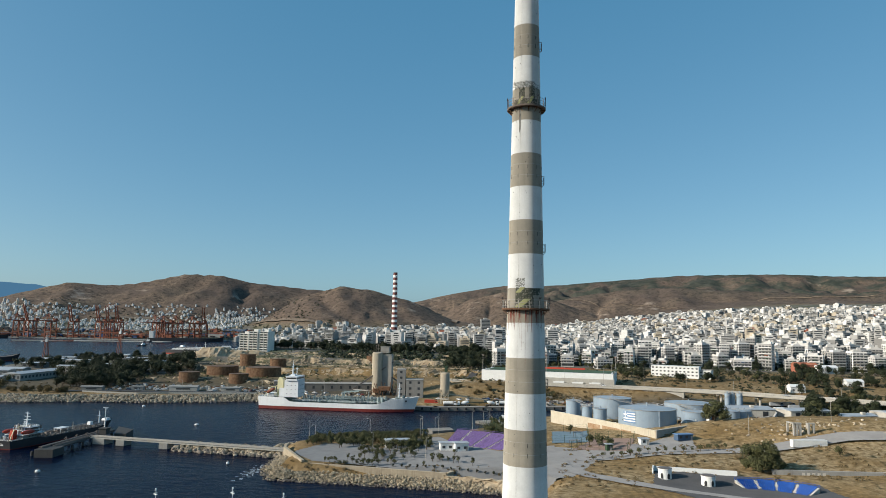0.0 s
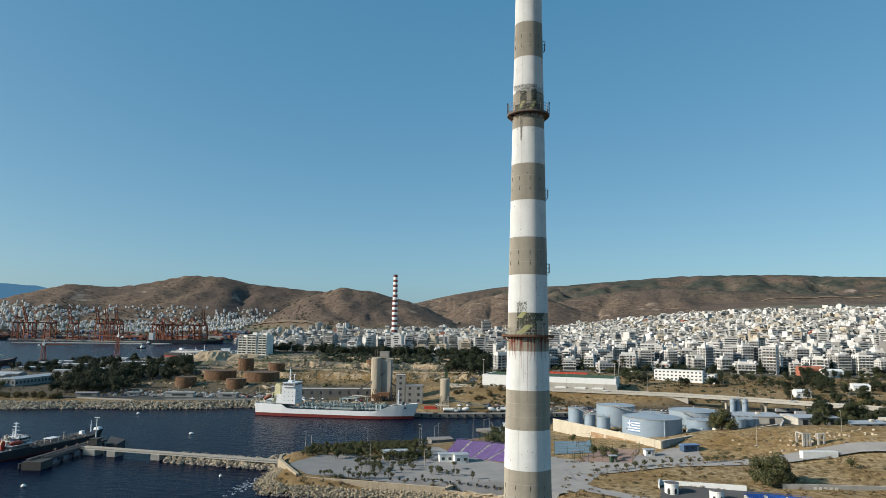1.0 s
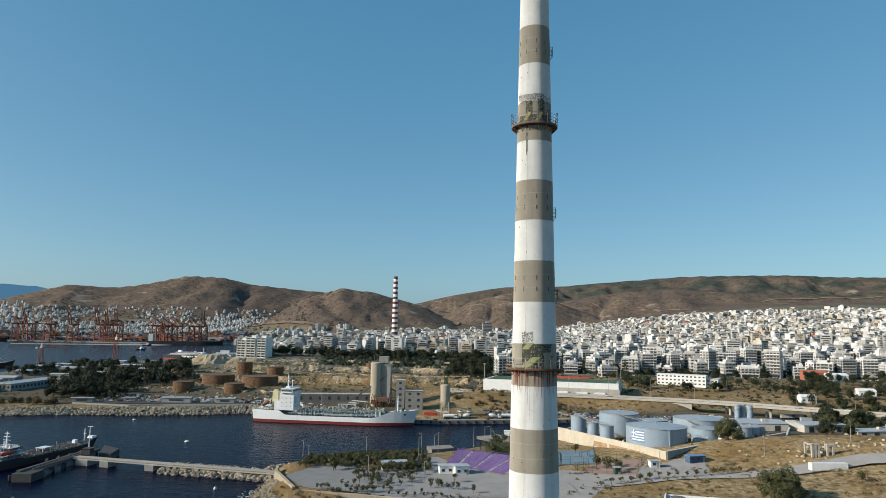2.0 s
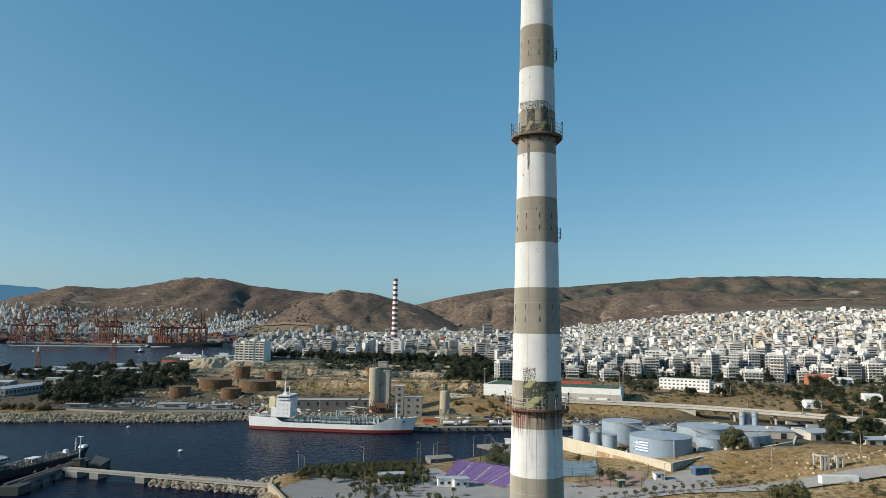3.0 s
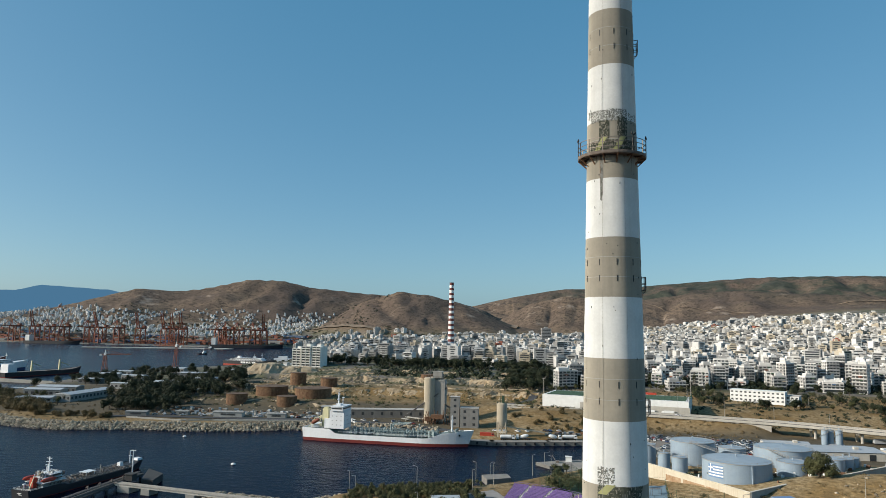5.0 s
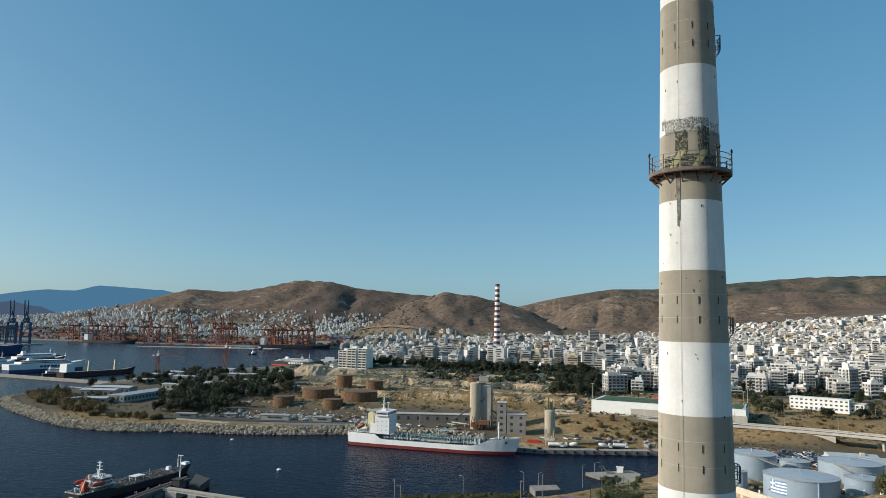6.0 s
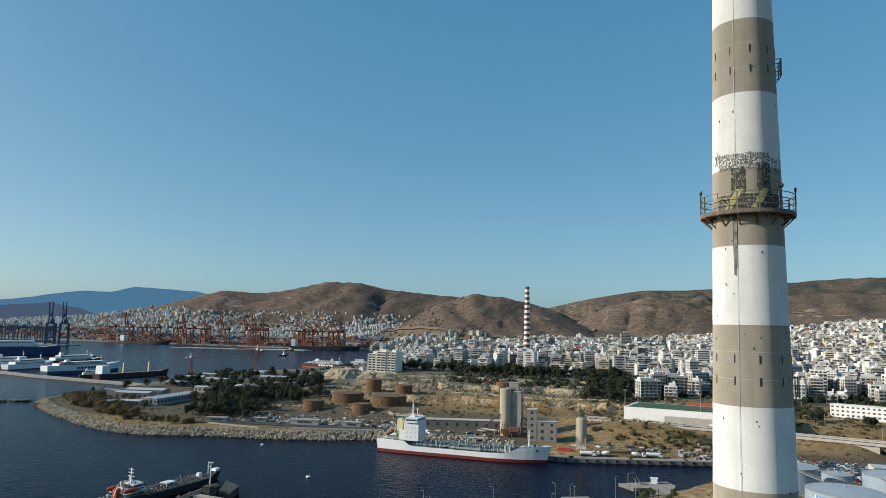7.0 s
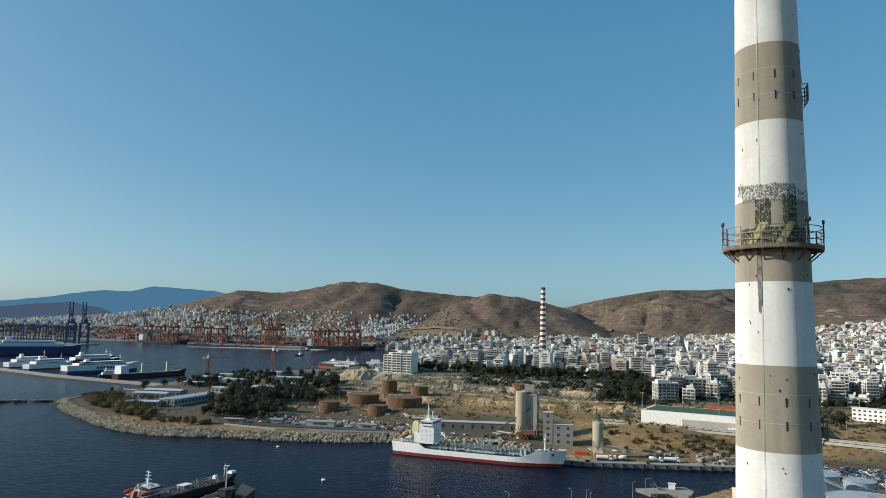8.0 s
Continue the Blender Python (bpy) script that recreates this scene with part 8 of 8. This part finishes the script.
# the tall slab block on the quarry hill
t = thing("apartment_tower", "tall white slab apartment block with stacked balconies on the hill", "building", pose(-322, 838, gz(-322, 838), 0, 0, -12))
for cx, w, st, yo in ((-14, 12.5, 7, 0), (0.5, 13.5, 8, -1.5), (14.5, 13, 8, 0)):
    part("wall", Soup().box(cx, yo, -6, w, 14, st * 3.05 + 6.8), M_towerpaint, t)
    part("roof_house", Soup().box(cx, 1 + yo, st * 3.05 + 0.8, w * 0.45, 6, 2.6), M_towerpaint, t)
    for k in range(st):
        z = 0.8 + k * 3.05
        # front strip fills the bay; its dark colour paints the shaded balcony recess
        tagged(part("glazing", Soup().box(cx, -7.03 + yo, z + 0.3, w * 0.88, 0.12, 2.25).box(cx - w / 2 - 0.02, yo, z + 0.8, 0.12, 5, 1.3), M_glassdark, t), kind="stuff")
        part("balcony", Soup().box(cx, -7.9 + yo, z - 0.12, w * 0.96, 1.8, 0.22).box(cx, -8.76 + yo, z + 0.1, w * 0.96, 0.1, 0.85).box(cx, -7.9 + yo, z + 0.1, 0.25, 1.6, 2.7)
             .box(cx - w * 0.47, -7.9 + yo, z + 0.1, 0.25, 1.6, 2.7).box(cx + w * 0.47, -7.9 + yo, z + 0.1, 0.25, 1.6, 2.7), M_towerpaint, t)
part("podium", Soup().box(6, -4, -7, 60, 26, 7.2), M_concrete_l, t)
# a few taller blocks that stand out of the roofs
for x, y, w, d, st in ((60, 1060, 16, 14, 11), (-60, 1500, 20, 14, 14), (300, 1000, 18, 14, 9), (-260, 960, 16, 14, 8), (-140, 1010, 18, 14, 8), (-20, 1150, 16, 14, 10)):
    z = gz(x, y)
    t = thing("apartment_tower", "grey and white tall block above the roofs", "building", pose(x, y, z, 0, 0, bld.uniform(-12, 12)), group="tall blocks")
    part("wall", Soup().box(0, 0, -5, w, d, st * 3.05 + 5), M_plaster_o, t)
    for k in range(st):
        tagged(part("glazing", Soup().box(0, -d / 2 - 0.02, 0.7 + k * 3.05, w * 0.9, 0.12, 1.5).box(-w / 2 - 0.02, 0, 0.7 + k * 3.05, 0.12, d * 0.7, 1.4), M_glassdark, t), kind="stuff")
    part("roof_house", Soup().box(0, 0, st * 3.05, w * 0.4, d * 0.4, 3), M_plaster_o, t)
# red-roofed and painted houses at the town's edge
for x, y, w, d, h, m_, lb in ((300, 742, 22, 12, 8, M_redbrick, "terracotta red house at the town's edge"), (318, 735, 20, 10, 6, M_whitepaint, "white gabled hall beside houses"), (392, 735, 14, 12, 21, M_cream, "tall peach apartment block"), (420, 742, 16, 12, 19, M_cream, "cream apartment block with balconies"),
                              (240, 610, 12, 8, 4, M_whitepaint, "small white chapel among trees"), (330, 590, 16, 10, 4, M_cream, "brick house with tiled roof"), (300, 640, 14, 10, 4, M_whitepaint, "small white house among trees")):
    z = gz(x, y)
    t = thing("house", lb, "house", pose(x, y, z, 0, 0, bld.uniform(-10, 15)), group="edge houses")
    st = max(1, int(h / 3))
    part("wall", Soup().box(0, 0, -3, w, d, h + 3), m_, t)
    if st < 4:
        s = Soup().add([(-w / 2 - .4, -d / 2 - .4, h), (w / 2 + .4, -d / 2 - .4, h), (w / 2 + .4, 0, h + 2.2), (-w / 2 - .4, 0, h + 2.2), (w / 2 + .4, d / 2 + .4, h), (-w / 2 - .4, d / 2 + .4, h)],
                       [(0, 1, 2, 3), (3, 2, 4, 5), (0, 3, 5), (1, 4, 2), (5, 4, 1, 0)])
        part("roof", s, M_rooftile if "tiled" in lb or "red" in lb else M_whitepaint, t)
    for k in range(st):
        for i in range(3):
            part("window", Soup().box(-w / 2 + w * (i + 0.5) / 3, -d / 2 - 0.03, k * 3 + 1.0, 1.6, 0.12, 1.3), M_glassdark, t)
        if st > 3:
            part("balcony", Soup().box(0, -d / 2 - 0.7, k * 3 - 0.1, w * 0.9, 1.4, 0.2).box(0, -d / 2 - 1.36, k * 3 + 0.1, w * 0.9, 0.08, 0.9), m_, t)

# pale earth tracks and cuts on the hillsides
for pts, w_, lb in (([(150, 3500), (284, 3441), (404, 3298), (521, 3213), (677, 3115), (838, 2920)], 6, "pale earth track running across the hillside"),
                    ([(1092, 3203), (1219, 3215), (1371, 3232), (1600, 3200)], 8, "pale quarry track on the far hillside"),
                    ([(-1043, 2560), (-960, 2480), (-821, 2348), (-704, 2247), (-635, 2214)], 20, "pale cut along the foot of the bare hill"),
                    ([(-1640, 2540), (-1593, 2544), (-1500, 2569), (-1416, 2608)], 40, "bare ochre field among the hillside houses"),
                    ([(-225, 2600), (-222, 2760), (-200, 2880)], 22, "pale excavated bank at the foot of the hill")):
    s, _ = ribbon(pts, w_, 2.5)
    solid("track", s, M_scar, lb, "track", kind="structure")

# ---------- trees and bushes ----------
tr = random.Random(31)


def crown_soup(r, h, z0, n, leaf, rng, clumps=7, flat=0.8, lobes=False):
    """Many small leaf faces gathered in uneven clumps."""
    s = Soup()
    cs = []
    for i in range(clumps):
        a, q = rng.uniform(0, 6.28), rng.uniform(0.1, 0.68) * r
        cs.append((q * math.cos(a), q * math.sin(a), z0 + h * rng.uniform(0.25, 0.8), r * rng.uniform(0.32, 0.58)))
        if lobes:
            q = r * (0.15 + 0.75 * rng.random() ** 0.7)
            cs[-1] = (q * math.cos(a), q * math.sin(a), z0 + h * (0.98 - 0.7 * (q / r) ** 1.6) * rng.uniform(0.2, 1.0), r * rng.uniform(0.16, 0.36))
    for i in range(n):
        cx, cy, cz, cr_ = cs[i % clumps]
        v = Vector((rng.gauss(0, 1), rng.gauss(0, 1), rng.gauss(0, flat))).normalized() * cr_ * rng.uniform(0.7, 1.08)
        p = Vector((cx, cy, cz)) + v
        nrm = (v.normalized() + Vector((rng.uniform(-.6, .6), rng.uniform(-.6, .6), rng.uniform(-.3, .7)))).normalized()
        t1 = nrm.orthogonal().normalized()
        t2 = nrm.cross(t1)
        L = leaf * rng.uniform(0.6, 1.3)
        rot = rng.uniform(0, 6.28)
        u, w = t1 * math.cos(rot) + t2 * math.sin(rot), t2 * math.cos(rot) - t1 * math.sin(rot)
        s.add([p - u * L, p - w * L * 0.5 + nrm * L * 0.2, p + u * L, p + w * L * 0.5 + nrm * L * 0.2], [(0, 1, 2, 3)])
    return s


def trunk_soup(r, h, rng, limbs=4, spread=1.0):
    s = Soup().lathe(0, 0, [(r * 1.3, -0.6), (r, 0.4), (r * 0.7, h)], 9)
    for i in range(limbs):
        a = 6.28 * i / limbs + rng.uniform(-.4, .4)
        z = h * rng.uniform(0.6, 1.0)
        s.beam((0, 0, z), (spread * math.cos(a), spread * math.sin(a), z + spread * rng.uniform(0.6, 1.2)), r * 0.7)
    return s


def tree_kind(h, r, n, leaf, leafmat, clumps=8, trunk=0.3, flat=0.8, tf=0.42, lobes=False):
    th = h * tf
    a, b = trunk_soup(trunk, th, tr, 5, r * 0.45), crown_soup(r, h - th * 0.55, th * 0.55, n, leaf, tr, clumps, flat, lobes)
    return [("trunk", a.mesh("trunk", M_bark)), ("crown", b.mesh("crown", leafmat)), (a, b)]


KINDS = {"pine": [tree_kind(tr.uniform(7.5, 11), tr.uniform(3.4, 4.6), 760, 0.46, M_leaf, 10, 0.3, 0.8, 0.24) for _ in range(5)],
         "olive": [tree_kind(tr.uniform(4.2, 6), tr.uniform(2.4, 3.2), 520, 0.32, M_leaf2, 8, 0.22) for _ in range(4)],
         "big": [tree_kind(9.0, 5.2, 7500, 0.30, M_leaf2, 30, 0.4, 0.8, 0.12, True), tree_kind(9.4, 5.0, 6000, 0.33, M_leaf, 26, 0.4, 0.8, 0.14, True)],
         "thicket": [tree_kind(tr.uniform(4.6, 6.2), tr.uniform(3.6, 4.8), 1100, 0.42, M_bushleaf, 14, 0.22, 0.8, 0.08) for _ in range(4)],
         "small": [tree_kind(tr.uniform(2.2, 3.4), tr.uniform(0.9, 1.4), 240, 0.2, M_leaf2, 5, 0.08) for _ in range(4)],
         "ball": [tree_kind(1.7, 0.75, 260, 0.13, M_leaf, 5, 0.08) for _ in range(2)],
         "cypress": [tree_kind(15, 2.0, 700, 0.4, M_leaf, 10, 0.25, 2.2) for _ in range(2)]}
LAB = {"pine": ("pine_tree", "dark green pine tree with a rounded crown"), "olive": ("olive_tree", "grey-green olive tree with an open crown"), "big": ("tree", "large spreading olive-green tree on dry ground"),
       "thicket": ("bush", "large rounded olive-brown bush on the headland shore"),
       "small": ("young_tree", "small young park tree with thin crown"), "ball": ("shrub", "clipped round dark green shrub"), "cypress": ("cypress_tree", "tall dark narrow cypress tree")}


def tree(kind, x, y, k=None, z=None, big=1.0):
    nm, lb = LAB[kind]
    v = KINDS[kind][tr.randrange(len(KINDS[kind])) if k is None else k]
    sc = tr.uniform(0.8, 1.2) * big
    t = thing(nm, lb, "tree" if kind != "ball" else "shrub", pose(x, y, gz(x, y) if z is None else z, 0, 0, tr.uniform(0, 360)), group=nm + "s")
    for n_, me in v[:2]:
        share(n_, me, t, Matrix.Scale(sc, 4))
    return t


def wood(name, label, kind, spots, big=1.0):
    """A stand of trees too many to count, as one mesh."""
    s = Soup()
    for x, y in spots:
        v = KINDS[kind][tr.randrange(len(KINDS[kind]))][2]
        sc, a, z = tr.uniform(0.8, 1.2) * big, tr.uniform(0, 6.28), gz(x, y)
        c, d = sc * math.cos(a), sc * math.sin(a)
        for mi, q in enumerate(v):
            P = np.array(q.v)
            W = np.stack([x + P[:, 0] * c - P[:, 1] * d, y + P[:, 0] * d + P[:, 1] * c, z + P[:, 2] * sc], -1)
            s.add(W.tolist(), q.f, mi)
    return solid(name, s, [M_bark, M_leaf if kind == "pine" else M_leaf2], label, "trees", kind="stuff")


# lone trees that stand out
tree("big", 97, 277, 0, big=1.6)
tree("big", 103, 359, 0, big=1.3)
for x, y, k in ((188, 452, 1), (198, 446, 1), (207, 455, 0), (222, 527 - 60, 1), (265, 560, 0), (300, 575, 1), (330, 560, 0), (285, 600, 1), (350, 600, 0), (310, 545, 1)):
    tree("big", x, y, k)
tree("olive", 136, 299)
for x, y, k, b_ in ((199, 478, 0, 1.5), (206, 486, 1, 1.6), (214, 480, 0, 1.4), (222, 490, 1, 1.6), (231, 497, 0, 1.5), (240, 486, 1, 1.3), (205, 496, 1, 1.4), (252, 500, 0, 1.4)):
    tree("big", x, y, k, big=b_)
# rough growth on the grassy mound behind the quay
for i in range(60):
    tree("thicket", tr.gauss(0, 22), tr.uniform(524, 570), big=tr.uniform(0.25, 0.55))
for i in range(12):
    tree("olive", tr.uniform(-5, 40), tr.uniform(540, 570), big=0.7)
# headland wood
for i in range(190):
    x, y = tr.uniform(-445, -310), tr.uniform(545, 780)
    if (abs(x + 440) < 22 and abs(y - 596) < 42) or (x < -385 and y < 572) or math.hypot(x + 288, y - 668) < 26 or math.hypot(x + 425, y - 715) < 20 or (x > -330 and y < 610) or x > -8 - 0.5 * (y - 42):
        continue
    tree("pine", x, y, big=1.45)
for i in range(24):
    x = tr.uniform(-375, -318)
    tree("pine", x, tr.uniform(525, 560), big=1.25)
# bushes on the tip
for i in range(46):
    f = tr.random()
    x = lerp(-556, -395, f)
    y = float(np.interp(x, [-556, -500, -455, -395], [584, 542, 518, 492])) + tr.uniform(-1, 15)
    tree("thicket", x, y, big=1.1)
for i in range(34):
    f = tr.random()
    tree("thicket", lerp(-548, -420, f) + tr.uniform(-6, 6), lerp(606, 512, f ** 0.8) + tr.uniform(-2, 20), big=1.05)
for i in range(16):
    tree("thicket", tr.uniform(-400, -335), tr.uniform(486, 500), big=0.7)
for i in range(14):
    tree("olive", tr.uniform(-550, -420), tr.uniform(545, 680), big=1.4)
wood("pine_wood", "dark trees between the basin sheds", "pine", [(tr.uniform(-590, -420), tr.uniform(690, 920)) for i in range(110)], 1.15)
# trees along the top of the terraces
sp_ = []
for i in range(190):
    x = tr.uniform(-335, -40)
    sp_.append((x, 872 + 0.05 * x + tr.uniform(-14, 28)))
sp_ += [(tr.uniform(-70, -28), tr.uniform(700, 800)) for i in range(45)]
wood("pine_wood", "dark pine belt along the top of the quarry", "pine", sp_, 1.15)
wood("olive_grove", "olive trees behind the sports pitch", "olive", [(tr.uniform(-40, 110), tr.uniform(712, 740)) for i in range(36)])
# trees below the town's edge
sp_ = []
for i in range(200):
    x, y = tr.uniform(105, 500), tr.uniform(640, 740)
    if math.hypot(x - 152, y - 684) > 34 and math.hypot(x - 186, y - 690) > 18:
        sp_.append((x, y))
wood("pine_wood", "dark mixed trees below the town's edge", "pine", sp_[:120])
wood("pine_wood", "dark trees on the slope behind the flyover", "pine", [(tr.uniform(225, 470), tr.uniform(560, 650)) for i in range(110)], 0.95)
wood("olive_grove", "grey-green trees below the town's edge", "olive", sp_[120:], 1.2)
wood("pine_wood", "dark trees between the apartment blocks", "pine", [(tr.uniform(-10, 640), 742 + 215 * tr.random()) for i in range(190)], 1.1)
for x, y in ((268, 790), (272, 800), (118, 770), (420, 800), (520, 820), (210, 760), (330, 760)):
    tree("cypress", x, y)
# park planting
for i in range(70):
    f = tr.random()
    x, y = lerp(-96, -44, f) + tr.uniform(-3, 3), lerp(322, 352, f) + tr.uniform(-9, 6)
    tree("small", x, y)
for i in range(46):
    x, y = tr.uniform(-68, -38), tr.uniform(276, 318)
    tree("small", x, y)
for i in range(110):
    f = tr.random()
    tree("olive", lerp(-92, -48, f) + tr.uniform(-3, 3), lerp(318, 342, f) + tr.uniform(-12, 6), big=0.55)
for i in range(26):
    tree("small", tr.uniform(-62, -12), tr.uniform(268, 290))
for i in range(70):
    tree("olive", tr.uniform(-80, -36), tr.uniform(304, 330), big=0.72)
for i in range(30):
    tree("thicket", tr.uniform(-88, -46), tr.uniform(318, 344), big=0.4)
for i in range(18):
    x = lerp(-46, 14, i / 18)
    tree("ball", x, lerp(268, 262, i / 18))
for i in range(20):
    tree("olive", tr.uniform(-12, 6), tr.uniform(340, 385))
for i in range(10):
    tree("small", -74 + i * 2.2, 268 + tr.uniform(-1, 2))
for i in range(16):
    x, y = 34 + i * 4, 285 + i * 1.8
    tree("small", x, y)
for x, y in ((30, 352), (38, 380), (50, 362), (44, 310), (36, 318), (40, 316), (60, 360)):
    tree("olive", x, y)


def bush_field(name, label, spots, leafmat, size, n, leaf, rng):
    s = Soup()
    for x, y in spots:
        z = gz(x, y)
        if z < 1.5:
            continue
        r = size * rng.uniform(0.5, 1.4)
        for i in range(n):
            v = Vector((rng.gauss(0, 1), rng.gauss(0, 1), abs(rng.gauss(0, 0.8)))).normalized() * r * rng.uniform(0.6, 1.05)
            nrm = (v.normalized() + Vector((rng.uniform(-.6, .6), rng.uniform(-.6, .6), rng.uniform(-.2, .7)))).normalized()
            t1 = nrm.orthogonal().normalized()
            t2 = nrm.cross(t1)
            L = leaf * rng.uniform(0.6, 1.3)
            p = Vector((x, y, z - 0.1)) + v
            s.add([p - t1 * L, p - t2 * L * 0.6, p + t1 * L, p + t2 * L * 0.6], [(0, 1, 2, 3)])
    return solid(name, s, leafmat, label, "shrubs", kind="stuff")


sp_ = [(tr.uniform(0, 125), tr.uniform(528, 566)) for _ in range(150)]
bush_field("scrub", "dry bushes on the bank below the flyover", sp_, M_dryleaf, 1.3, 30, 0.4, tr)
sp_ = [(tr.uniform(-400, 20), tr.uniform(590, 860)) for _ in range(1000)]
bush_field("scrub", "dark low scrub on the quarry terraces", sp_, M_leaf2, 1.9, 34, 0.5, tr)
sp_ = [(tr.uniform(60, 340), tr.uniform(300, 430)) for _ in range(160)] + [(tr.uniform(20, 190), tr.uniform(262, 318)) for _ in range(330)]
bush_field("scrub", "dry brown bushes on the waste ground", sp_, M_dryleaf, 1.0, 30, 0.35, tr)
sp_ = [(tr.uniform(-100, 0), tr.uniform(262, 270)) for _ in range(90)] + [(tr.uniform(10, 50), tr.uniform(236, 262)) for _ in range(40)]
bush_field("scrub", "dry bushes along the sea wall", sp_, M_dryleaf, 0.9, 30, 0.3, tr)
sp_ = [(tr.uniform(-60, 420), tr.uniform(585, 720)) for _ in range(1000)]
bush_field("scrub", "mixed green scrub below the town", sp_, M_leaf, 1.8, 34, 0.5, tr)
sp_ = [(tr.uniform(-560, -330), tr.uniform(470, 600)) for _ in range(300)]
bush_field("scrub", "dry bushes above the headland rocks", sp_, M_dryleaf, 1.2, 24, 0.4, tr)
sp_ = []
for i in range(4600):
    y = 760 + 1500 * tr.random() ** 1.3
    sp_.append((tr.uniform(-0.28 * y, 0.72 * y), y))
bush_field("street_trees", "dark street trees between the town blocks", [(x, y) for x, y in sp_], M_leaf, 5.0, 34, 1.5, tr)
sp_ = [(tr.uniform(-1900, -700), tr.uniform(2060, 2700)) for _ in range(900)] + [(tr.uniform(-520, -330), tr.uniform(930, 1500)) for _ in range(140)]
bush_field("street_trees", "dark trees among the hillside houses", sp_, M_leaf, 5.0, 22, 1.8, tr)
